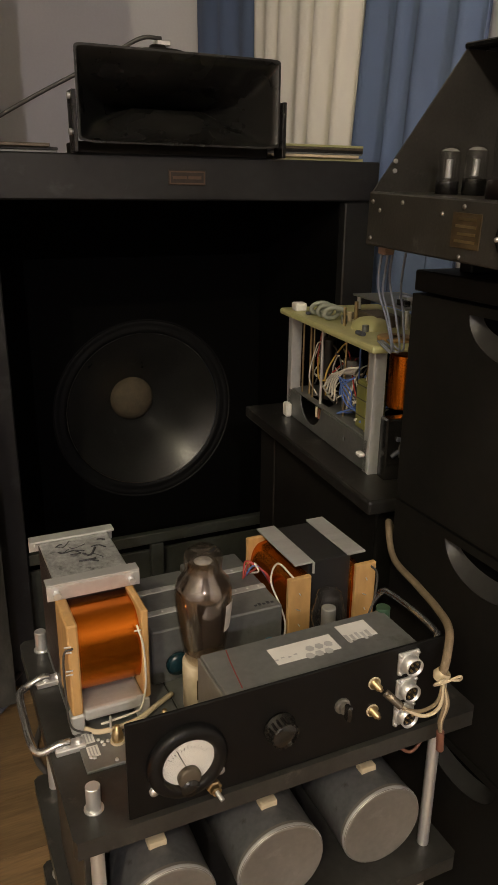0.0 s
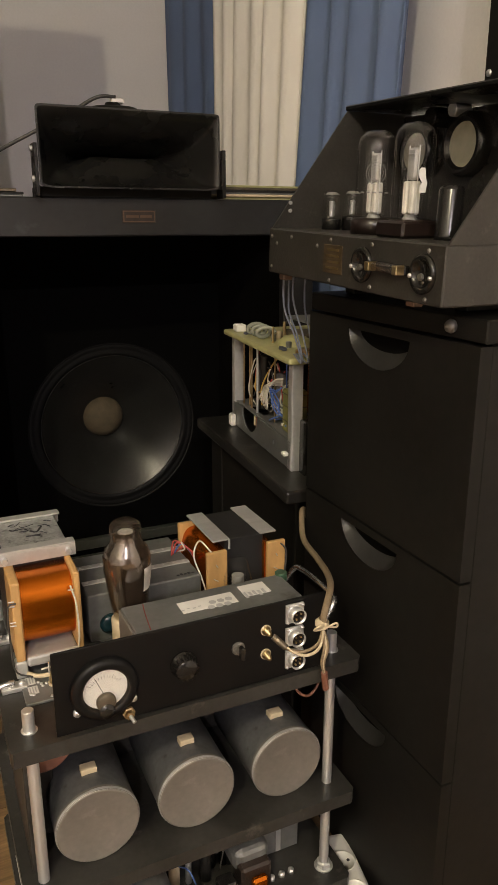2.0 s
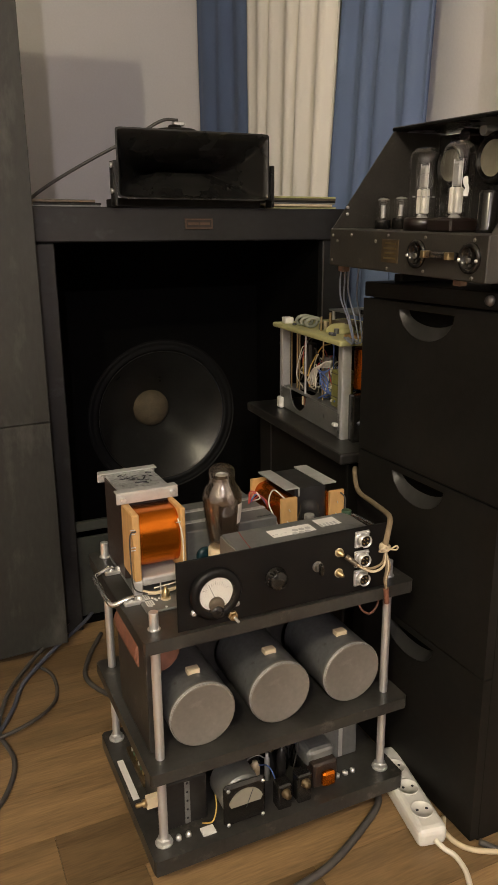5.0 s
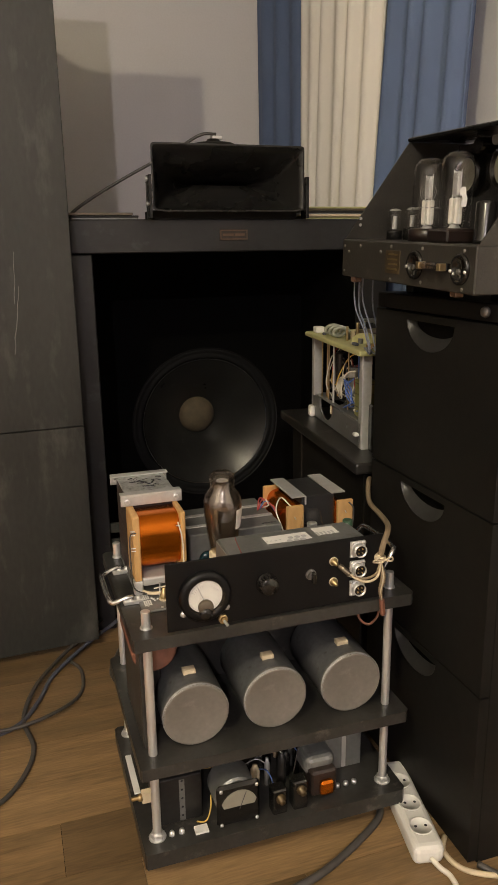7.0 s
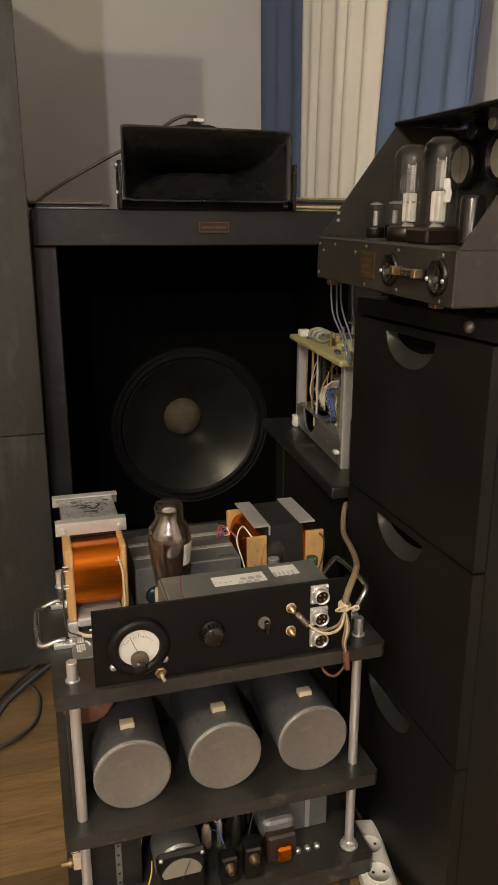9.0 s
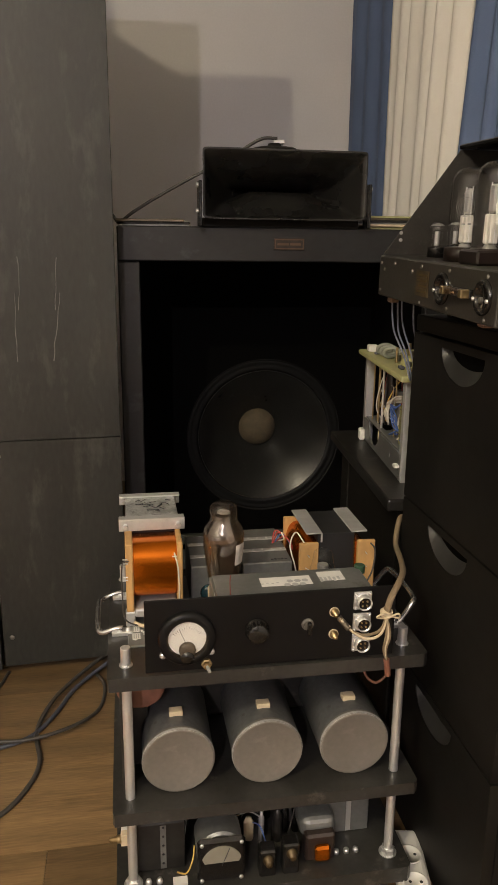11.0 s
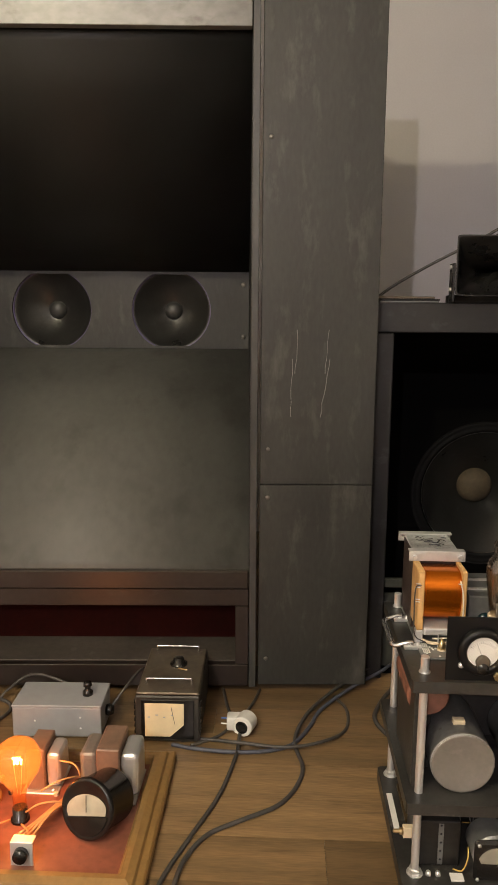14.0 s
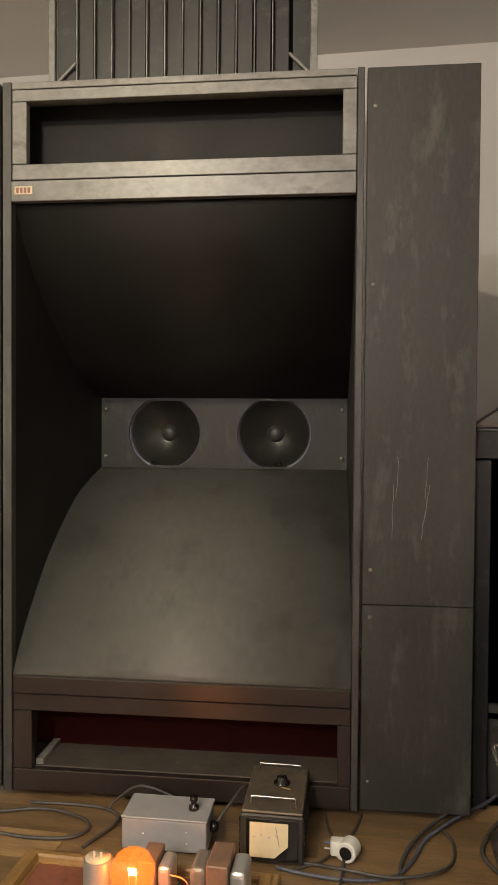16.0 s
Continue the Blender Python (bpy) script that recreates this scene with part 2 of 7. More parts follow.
GREYALU = mat("dull_grey_aluminium", (0.22, 0.225, 0.22), 0.42, 0.55, vary=0.15, scale=14, grain=120, bump=0.08, wear=(0.16, 0.16, 0.15), wear_amount=0.2)
CANMETAL = mat("satin_can_aluminium", (0.215, 0.198, 0.176), 0.42, 0.3, vary=0.14, scale=14, grain=120, bump=0.08, wear=(0.27, 0.25, 0.225), wear_amount=0.35)
CHROME = mat("chrome", (0.58, 0.58, 0.57), 0.2, 0.9, vary=0.05, bump=0.0)
STEEL = mat("zinc_steel", (0.72, 0.72, 0.71), 0.34, 0.72, vary=0.03, scale=6, bump=0.0)
DULLSTEEL = mat("dull_screw_steel", (0.20, 0.19, 0.17), 0.4, 0.6, vary=0.3, scale=40, bump=0.1)
BRASS = mat("brass", (0.46, 0.35, 0.19), 0.32, 0.95, vary=0.2, scale=30, bump=0.02)
COPPER = mat("enamelled_copper_winding", (0.56, 0.140, 0.006), 0.24, 0.85, vary=0.12, scale=2.2, grain=26, bump=0.12, stretch=(1, 22, 22), dist=0.0003)
COPPERV = mat("enamelled_copper_winding_turned", (0.56, 0.140, 0.006), 0.24, 0.85, vary=0.12, scale=2.2, grain=26, bump=0.12, stretch=(22, 1, 22), dist=0.0003)
PLY = mat("birch_bobbin_board", (0.52, 0.31, 0.12), 0.55, vary=0.2, scale=14, grain=120, bump=0.12, stretch=(1, 1, 0.3))
LAMIN = mat("transformer_laminations", (0.030, 0.020, 0.016), 0.45, vary=0.3, scale=6, grain=200, bump=0.4, stretch=(1, 1, 20))
BLACKCORE = mat("black_painted_core", (0.016, 0.016, 0.017), 0.5, vary=0.3, scale=20, bump=0.15)
MICA = mat("grey_scuffed_insulation_foil", (0.50, 0.51, 0.50), 0.32, 0.55, vary=0.35, scale=40, grain=160, bump=0.9, wear=(0.035, 0.035, 0.033), wear_amount=0.5, dist=0.004)
PAPER = mat("paper_label", (0.74, 0.73, 0.70), 0.7, vary=0.05, scale=30, bump=0.05)
CREAM = mat("cream_paper_wrap", (0.60, 0.50, 0.34), 0.7, vary=0.12, scale=40, bump=0.1)
INK = mat("black_ink", (0.03, 0.03, 0.035), 0.6, bump=0)
GREYINK = mat("grey_ink", (0.46, 0.46, 0.46), 0.6, bump=0)
REDINK = mat("red_marker_ink", (0.30, 0.05, 0.04), 0.6, bump=0)
DIAL = mat("white_meter_dial", (0.80, 0.79, 0.74), 0.6, vary=0.03, bump=0)
CREAMDIAL = mat("yellowed_meter_dial", (0.78, 0.66, 0.42), 0.6, vary=0.08, scale=10, bump=0)
GLASS = thin_glass("clear_glass")
SMOKE = thin_glass("brown_silvered_glass", (0.88, 0.82, 0.76), 0.06, 0.09)
GETTER = thin_glass("silver_brown_getter_film", (0.56, 0.45, 0.35), 0.06, 0.28)
PLATE_GREY = mat("tube_plate_nickel", (0.40, 0.40, 0.38), 0.4, 0.5, vary=0.2, bump=0.05)
TUBEWHITE = mat("white_coated_anode", (0.62, 0.60, 0.54), 0.5, vary=0.2, scale=30, bump=0.08)
# Drawer black made paler, for the light that falls on the grip lips.
GRIPLIT = mat("lit_routed_grip", (0.026, 0.0255, 0.024), 0.45, vary=0.3, scale=14, bump=0.15)
ETCH = mat("pale_etching", (0.26, 0.26, 0.25), 0.6, vary=0.2, scale=80, bump=0)
WHITEPLASTIC = mat("white_plastic", (0.74, 0.73, 0.68), 0.35, vary=0.05, scale=20, bump=0.03)
RUBBER = mat("grey_rubber_cable", (0.060, 0.056, 0.052), 0.5, vary=0.25, scale=20, bump=0.1)
BLUECABLE = mat("blue_grey_cable", (0.075, 0.080, 0.105), 0.5, vary=0.2, scale=20, bump=0.1)
TANCABLE = mat("tan_cloth_cable", (0.22, 0.165, 0.10), 0.75, vary=0.2, scale=60, grain=500, bump=0.5)
WHITEWIRE = mat("white_wire", (0.72, 0.68, 0.58), 0.5, vary=0.08, bump=0.05)
YELLOWWIRE = mat("ochre_wire", (0.55, 0.36, 0.08), 0.5, vary=0.1, bump=0.05)
BLUEWIRE = mat("blue_wire", (0.09, 0.16, 0.42), 0.45, vary=0.1, bump=0.05)
REDWIRE = mat("red_wire", (0.42, 0.06, 0.05), 0.45, vary=0.1, bump=0.05)
PCB = mat("cream_green_insulating_board", (0.42, 0.405, 0.19), 0.45, vary=0.14, scale=12, bump=0.08)
GREENTERM = mat("green_plastic", (0.045, 0.095, 0.055), 0.4, vary=0.15, bump=0.05)
BLUECLOTH = mat("blue_curtain_cloth", (0.115, 0.165, 0.290), 0.85, vary=0.14, scale=5, grain=700, bump=0.4)
WHITECLOTH = mat("cream_curtain_cloth", (0.80, 0.77, 0.70), 0.85, vary=0.05, scale=5, grain=700, bump=0.4)
GREYPAINT = mat("light_grey_box_paint", (0.30, 0.31, 0.32), 0.45, vary=0.08, scale=20, bump=0.08)
BROWNMETAL = mat("worn_brown_metal", (0.14, 0.115, 0.085), 0.45, 0.5, vary=0.3, scale=20, bump=0.2, wear=(0.30, 0.26, 0.20), wear_amount=0.2)
OAKFRAME = mat("golden_oak_frame", (0.27, 0.155, 0.052), 0.4, vary=0.25, scale=8, grain=70, bump=0.15, stretch=(1, 1, 1))
REDBOARD = mat("dark_red_baseboard", (0.22, 0.078, 0.048), 0.42, vary=0.3, scale=8, bump=0.1, wear=(0.13, 0.05, 0.035), wear_amount=0.3)
DARKWOODBASE = mat("dark_brown_tube_plinth", (0.013, 0.0080, 0.0062), 0.3, vary=0.3, bump=0.08)
REDBROWN = mat("red_brown_tape", (0.20, 0.085, 0.055), 0.5, vary=0.25, scale=30, bump=0.1)
TAG = mat("dull_brass_plate", (0.10, 0.07, 0.035), 0.42, 0.5, vary=0.35, scale=60, bump=0.15)
CANBODY = mat("dull_blue_grey_can", (0.155, 0.158, 0.163), 0.38, 0.4, vary=0.3, scale=16, grain=120, bump=0.08, wear=(0.065, 0.05, 0.042), wear_amount=0.25)
AGEDDIAL = mat("aged_cream_dial", (0.42, 0.40, 0.30), 0.55, vary=0.15, scale=40, bump=0)
GREYDIAL = mat("aged_grey_dial", (0.24, 0.225, 0.18), 0.55, vary=0.1, scale=20, bump=0)
CHOKEBROWN = mat("brown_varnished_choke", (0.20, 0.125, 0.085), 0.45, vary=0.25, scale=20, bump=0.15)
# Dark port board with the bulb's red glow mixed into its colour.
PORTGLOW = mat("bulb_red_port_board", (0.020, 0.0024, 0.0014), 0.7, vary=0.3, scale=10, bump=0.1, spec=0.08)
DUSTYBOARD = mat("dusty_brown_board", (0.062, 0.052, 0.043), 0.7, vary=0.35, scale=9, grain=60, bump=0.15, wear=(0.11, 0.10, 0.085), wear_amount=0.35)
PLATEDARK = mat("dark_plate_enamel", (0.028, 0.018, 0.014), 0.4, vary=0.3, scale=60, bump=0.1)
PLATELINE = mat("dull_copper_line", (0.12, 0.075, 0.050), 0.5, 0.3, vary=0.2, bump=0)
GREENBLACK = mat("green_black_paint", (0.030, 0.033, 0.028), 0.5, vary=0.3, scale=10, bump=0.12)
FILAMENT = glow_mat("hot_filament", (1.0, 0.58, 0.24), 120.0)


# ---- the room ----
X0, X1, Y0, Y1, ZC = -2.6, 1.26, -7.6, 3.05, 3.06


def wall(name, x0, x1, y0, y1, label, paint):
    at = ((x0 + x1) / 2, (y0 + y1) / 2, 0)
    single(name, rbox(B(), x0, x1, y0, y1, 0, ZC, 0.0), paint, at, label, "wall", kind="structure")


wall("wall_north", X0 - 0.15, X1 + 0.15, Y1, Y1 + 0.15, "plain off-white painted back wall", WALL)
# out of view: set far back and muted to cut bounced light
wall("wall_south", X0 - 0.15, X1 + 0.15, Y0 - 0.15, Y0, "unseen plain taupe wall, muted to cut bounced light", WALLUNSEEN)
# out of view: kept pale and near to bounce light towards the east side
wall("wall_west", X0 - 0.15, X0, Y0, Y1, "unseen plain off-white wall, placed to bounce light", WALL)
wall("wall_east", X1, X1 + 0.15, Y0, Y1, "off-white wall behind the curtains", WALL)
single("ceiling", rbox(B(), X0 - 0.15, X1 + 0.15, Y0 - 0.15, Y1 + 0.15, ZC, ZC + 0.12, 0), CEIL, (0, 0, ZC), "plain white painted ceiling", "ceiling", kind="structure")

# ceiling lamps: a canopy, a stem and a ring that holds the globe
for lx, ly, lz, watts, tint in LAMPS:
    lamp = thing("ceiling_lamp", lx, ly, ZC, "round white ceiling lamp, switched on", "lamp", "ceiling lamps")
    part("canopy", lathe(B(), [(0, 0), (0.06, 0), (0.06, -0.02), (0.02, -0.03), (0.01, -0.03), (0.01, lz + 0.11 - ZC), (0.04, lz + 0.10 - ZC), (0.04, lz + 0.085 - ZC), (0, lz + 0.085 - ZC)], Matrix.Translation((lx, ly, ZC))), STEEL, lamp)

# curtains on the east wall: folds run up and down
def curtain(name, y0, y1, x, depth, folds, material, label, seed, lean0=0.0, lean1=0.0):
    rng = random.Random(seed)
    n, rows = int(folds * 14), 16
    phase = [rng.uniform(-0.7, 0.7) for _ in range(int(folds) + 3)]
    amp = [rng.uniform(0.5, 1.15) for _ in range(int(folds) + 3)]
    b = B()
    grid = []
    for j in range(rows + 1):
        z = 0.03 + (2.92 - 0.03) * j / rows
        line = []
        ya, yb = y0 + lean0 * (1.6 - z), y1 + lean1 * (1.6 - z)
        for i in range(n + 1):
            s = i / n
            c = s * folds
            q = int(c)
            f = c - q
            a, ph = amp[q] * (1 - f) + amp[q + 1] * f, phase[q] * (1 - f) + phase[q + 1] * f
            wave = math.sin(2 * math.pi * c + ph + 0.25 * math.sin(z * 1.7 + q))
            line.append(b.verts.new((x + depth * a * wave * (0.75 + 0.25 * math.cos(z)), ya + (yb - ya) * s + 0.008 * math.sin(2 * z + 3 * c), z)))
        grid.append(line)
    for j in range(rows):
        for i in range(n):
            b.faces.new((grid[j][i], grid[j][i + 1], grid[j + 1][i + 1], grid[j + 1][i])).smooth = True
    at = (x, (y0 + y1) / 2, 0.03)
    ob = single(name, b, material, at, label, "curtain", "window curtains")
    sol = ob.modifiers.new("thickness", "SOLIDIFY")
    sol.thickness = 0.003


curtain("curtain", 2.345, 2.95, 1.125, 0.016, 3.3, BLUECLOTH, "floor-length blue curtain in soft folds", 3)
curtain("curtain", 1.745, 2.366, 1.105, 0.026, 5.5, WHITECLOTH, "floor-length cream-white curtain in soft folds", 5, 0.09, 0.0)
curtain("curtain", 1.295, 1.765, 1.125, 0.036, 4.4, BLUECLOTH, "floor-length blue curtain gathered beside the cream one", 8, 0.06, 0.09)
rail = thing("curtain_rail", 1.12, 2.1, 2.95, "slim white curtain rail on the wall", "curtain rail")
part("pole", rod(B(), (1.12, 1.2, 2.94), (1.12, 3.03, 2.94), 0.012), WHITEPLASTIC, rail)
for y in (1.35, 2.9):
    part("bracket", rbox(B(), 1.11, X1, y - 0.01, y + 0.01, 2.93, 2.955), WHITEPLASTIC, rail)

# ---- the tall bass horn and its side wings ----
BASS = pose(-0.207, 1.385, 0, 0, 0, 3.0)
bass = tagged(new("bass_horn_cabinet"), "tall grey-painted bass horn cabinet with two woofers in its throat", "loudspeaker")
bass.matrix_basis = BASS @ pose(-0.55, 0, 0)
UL, UR = -1.095, -0.006


def bass_part(name, bm, material, label="", parent=None):
    return part(name, bm, material, parent or bass, label, BASS)


# dark linings added over the side panels to hold the mouth's shade
bass_part("shade_lining", slab(B(), [(UL + 0.0283, 0.031), (UL + 0.0288, 0.031), (UL + 0.078, 0.744), (UL + 0.078, 0.900), (UL + 0.0283, 0.900)], [], 0.385, 1.83, Matrix()), HORNSHADE, "tapering side board, darkened for the shade in the mouth")
bass_part("shade_lining", rbox(B(), UR - 0.0213, UR - 0.0203, 0.031, 0.94, 0.385, 1.83, 0), HORNSHADE)
# front frame: stiles, rails and the slot above the mouth
bass_part("side_panel", rbox(B(), UL, UL + 0.028, 0.0, 0.95, 0.02, 2.193), STILEGREY)
bass_part("side_panel", rbox(B(), UR - 0.020, UR, 0.0, 0.95, 0.02, 2.193), STILEGREY)
bass_part("top_panel", rbox(B(), UL + 0.03, UR - 0.022, 0.0, 0.95, 2.171, 2.191), GREYTRIM)
bass_part("back_panel", rbox(B(), UL + 0.03, UR - 0.022, 0.92, 0.945, 0.03, 2.168), HORNSHADE)
bass_part("top_rail", rbox(B(), UL + 0.03, UR - 0.022, 0.002, 0.03, 2.135, 2.169), GREYTRIM, "scuffed grey top rail")
bass_part("slot_rail", rbox(B(), UL + 0.03, UR - 0.022, 0.002, 0.03, 1.899, 1.945), GREYTRIM, "scuffed grey rail under the slot")
bass_part("slot_stile", rbox(B(), UL + 0.03, UL + 0.075, 0.002, 0.03, 1.947, 2.133), GREYTRIM)
bass_part("slot_stile", rbox(B(), UR - 0.062, UR - 0.022, 0.002, 0.03, 1.947, 2.133), GREYTRIM)
# slot backing and floor are coloured near-black to keep the slot in shade
bass_part("slot_backing", rbox(B(), UL + 0.03, UR - 0.022, 0.12, 0.14, 1.914, 2.168), BLACKWOOD, "backing of the slot, coloured dark for its shade")
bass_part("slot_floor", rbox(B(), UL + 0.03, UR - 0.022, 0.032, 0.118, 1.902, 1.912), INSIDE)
bass_part("mouth_rail", rbox(B(), UL + 0.03, UR - 0.022, -0.006, 0.022, 1.832, 1.893), GREYTRIM, "bright worn rail over the horn mouth")
sticker = bass_part("sticker", rbox(B(), UL + 0.042, UL + 0.098, -0.0085, -0.0065, 1.852, 1.876, 0.0), CREAM, "small cream sticker with unreadable writing")
for i in range(4):
    bass_part("mark", rbox(B(), UL + 0.047 + i * 0.012, UL + 0.055 + i * 0.012, -0.0093, -0.0087, 1.856, 1.872, 0), REDBROWN, "", sticker)


def flare(name, pts, material, label):
    """A bent horn board across the width, 15 mm thick."""
    curve = [p for p in smooth_path([(0, d, z) for d, z in pts], 6)]
    b = B()
    up = 1 if pts[0][1] > pts[-1][1] else -1
    cols = []
    for p in curve:
        a0, a1 = UL + 0.0295, UR - 0.0215
        cols.append([b.verts.new((a0, p.y, p.z)), b.verts.new((a1, p.y, p.z)), b.verts.new((a1, p.y + 0.008, p.z - 0.014 * up)), b.verts.new((a0, p.y + 0.008, p.z - 0.014 * up))])
    for c, e in zip(cols, cols[1:]):
        for i in range(4):
            f = b.faces.new((c[i], c[(i + 1) % 4], e[(i + 1) % 4], e[i]))
            f.smooth = True
    b.faces.new(cols[0])
    b.faces.new(cols[-1][::-1])
    return bass_part(name, b, material, label)


flare("lower_flare", [(0.75, 0.985), (0.60, 0.935), (0.46, 0.868), (0.26, 0.712), (0.10, 0.528), (0.004, 0.385)], HORNPLY, "bent grey lower horn board, catching the light at its lip")
# upper board takes the darkened colour, as it lies in shade
flare("upper_flare", [(0.75, 1.262), (0.60, 1.31), (0.46, 1.378), (0.26, 1.53), (0.10, 1.70), (0.03, 1.83)], HORNSHADE, "bent upper horn board, darkened for the shade in the mouth")
# woofer baffle with two flattened round openings
CZ = 1.1235


def cut_round(cx, r, lim, n=40):
    return [(cx + r * math.cos(2 * math.pi * i / n), max(-lim, min(lim, r * math.sin(2 * math.pi * i / n)))) for i in range(n)]


baffle = bass_part("baffle", slab(B(), [(UL + 0.03, -0.145), (UR - 0.022, -0.145), (UR - 0.022, 0.145), (UL + 0.03, 0.145)],
                                  [cut_round(-0.757, 0.147, 0.130), cut_round(-0.315, 0.147, 0.130)], 0.0, 0.018,
                                  Matrix(((1, 0, 0, 0), (0, 0, 1, 0.745), (0, 1, 0, CZ), (0, 0, 0, 1)))), GREYPLY, "grey baffle board in the horn throat")
GASKET = mat("blue_black_gasket", (0.09, 0.075, 0.16), 0.4)
for cx in (-0.757, -0.315):
    W = Matrix.Translation((cx, 0.764, CZ)) @ pose(0, 0, 0, -90)
    w = bass_part("woofer", lathe(B(), [(0.152, 0.0), (0.147, -0.006), (0.138, -0.002), (0.130, 0.004), (0.045, 0.075), (0.0, 0.075)], W, 48), CONE, "dark paper woofer cone")
    bass_part("dust_dome", lathe(B(), [(0.034, 0.074), (0.030, 0.063), (0.019, 0.055), (0.0, 0.051)], W, 32), STILEGREY, "grey dust dome", w)
    bass_part("rim", lathe(B(), [(0.151, -0.001), (0.150, -0.008), (0.143, -0.008), (0.142, -0.002)], W, 48), GASKET, "blue-black gasket ring", w)
for cu in (UL + 0.097, UR - 0.042):
    for dz in (-0.095, 0.095):
        bass_part("bolt", lathe(B(), [(0.009, 0), (0.009, 0.003), (0.005, 0.006), (0, 0.006)], Matrix.Translation((cu, 0.744, CZ + dz)) @ pose(0, 0, 0, 90), 12), DULLSTEEL)
# lip and the open base under the horn
bass_part("lip_rail", rbox(B(), UL + 0.03, UR - 0.022, -0.002, 0.028, 0.325, 0.381, 0.004), BASEBROWN, "dark brown rail under the horn lip")
bass_part("base_rail", rbox(B(), UL + 0.03, UR - 0.022, 0.006, 0.03, 0.272, 0.323), BASEBROWN)
bass_part("base_rail", rbox(B(), UL + 0.03, UR - 0.022, 0.004, 0.03, 0.022, 0.088), BASEBROWN)
bass_part("base_stile", rbox(B(), UL + 0.03, UL + 0.09, 0.005, 0.03, 0.09, 0.270), BASEBROWN)
bass_part("base_stile", rbox(B(), UR - 0.060, UR - 0.022, 0.005, 0.03, 0.09, 0.270), BASEBROWN)
bass_part("base_floor", rbox(B(), UL + 0.03, UR - 0.022, 0.032, 0.195, 0.072, 0.090), DUSTYBOARD, "dusty brown-grey board inside the open base")
# red of the backing and lining stands for the bulb's glow in the port
bass_part("base_backing", rbox(B(), UL + 0.03, UR - 0.022, 0.197, 0.215, 0.03, 0.32), PORTGLOW)
cleat = rbox(B(), UL + 0.09, UL + 0.115, 0.035, 0.190, 0.0905, 0.108)
bass_part("cleat", cleat, GREYTRIM)
bass_part("port_lining", rbox(B(), UL + 0.032, UR - 0.024, 0.034, 0.194, 0.262, 0.268), PORTGLOW)
for cu in (UL + 0.25, UR - 0.25):
    bass_part("foot", rod(B(), (cu, 0.06, 0.0), (cu, 0.06, 0.022), 0.018), STEEL)

for right in (True, False):
    u0 = 0.002 if right else UL - 0.325
    u1 = u0 + 0.318
    wing = tagged(new("side_wing"), "tall grey-painted plywood wing panel, scratched" if right else "tall grey-painted plywood wing panel at the far side", "panel", "horn wings")
    wing.matrix_basis = BASS @ pose((u0 + u1) / 2, 0, 0)
    part("upper_board", rbox(B(), u0, u1, 0.0, 0.03, 0.637, 2.19), GREYPLY, wing, "", BASS)
    part("lower_board", rbox(B(), u0, u1, 0.0012, 0.0312, 0.028, 0.635), GREYPLY, wing, "", BASS)
    for z in (0.111, 0.599, 0.738, 1.568, 2.08):
        for u in (u0 + 0.022,):
            part("screw", lathe(B(), [(0.0065, 0), (0.006, 0.002), (0.003, 0.003), (0, 0.003)], Matrix.Translation((u, 0.0005, z)) @ pose(0, 0, 0, 90), 10), DULLSTEEL, wing, "", BASS)
    if right:
        rng = random.Random(4)
        for su, sz, n, lean in ((u0 + 0.085, 0.83, 6, 0.0), (u0 + 0.095, 0.95, 4, 0.004), (u0 + 0.165, 0.83, 6, 0.02), (u0 + 0.175, 0.95, 4, 0.01)):
            b, pts = B(), []
            for i in range(n + 3):
                pts.append((su + lean * i * 0.16 + rng.uniform(-0.0022, 0.0022), -0.0003, sz + 0.020 * i))
            for k in range(0, n + 1, 2):
                cord(b, pts[k:k + 3], rng.uniform(0.0005, 0.0012), 5, 6)
            part("scratch", b, GREYTRIM, wing, "pale scratch in the paint", BASS)

# ribbed cooler on top of the bass horn
crate = tagged(new("ribbed_panel_box"), "dark ribbed metal panel standing on top of the cabinet", "panel box")
crate.matrix_basis = BASS @ pose(-0.55, 0.12, 2.192)
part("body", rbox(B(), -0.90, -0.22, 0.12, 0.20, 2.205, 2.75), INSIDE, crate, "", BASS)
for i in range(12):
    u = -0.893 + i * 0.0555
    part("rib", rbox(B(), u, u + 0.003, 0.085, 0.12, 2.207, 2.745, 0.0008), GREYALU, crate, "", BASS)
    part("fin", rbox(B(), u + 0.005, u + 0.050, 0.098 + 0.006 * (i % 3), 0.119, 2.206, 2.74, 0.001), CABFRONT, crate, "", BASS)
for u in (-0.985, -0.165):
    part("corner_post", rbox(B(), u, u + 0.02, 0.09, 0.115, 2.193, 2.76), GREYTRIM, crate, "", BASS)
    part("corner_tape", rbox(B(), u, u + 0.02, 0.086, 0.0895, 2.196, 2.228, 0), CREAM, crate, "cream tape patch", BASS)
    part("side_sheet", rbox(B(), min(u + 0.022, -0.22 if u > -0.5 else u + 0.022), max(-0.905 if u < -0.5 else u - 0.002, -0.905 if u < -0.5 else -0.167), 0.11, 0.113, 2.21, 2.75, 0), CABFRONT, crate, "dark plastic sheet", BASS)
    s = 1 if u < -0.5 else -1
    part("strut", rod(B(), (u + 0.01, 0.10, 2.215), (u + 0.01 + s * 0.075, 0.10, 2.29), 0.005), GREYTRIM, crate, "", BASS)
part("base_bar", rbox(B(), -0.96, -0.17, 0.09, 0.20, 2.1935, 2.204), GREYTRIM, crate, "", BASS)

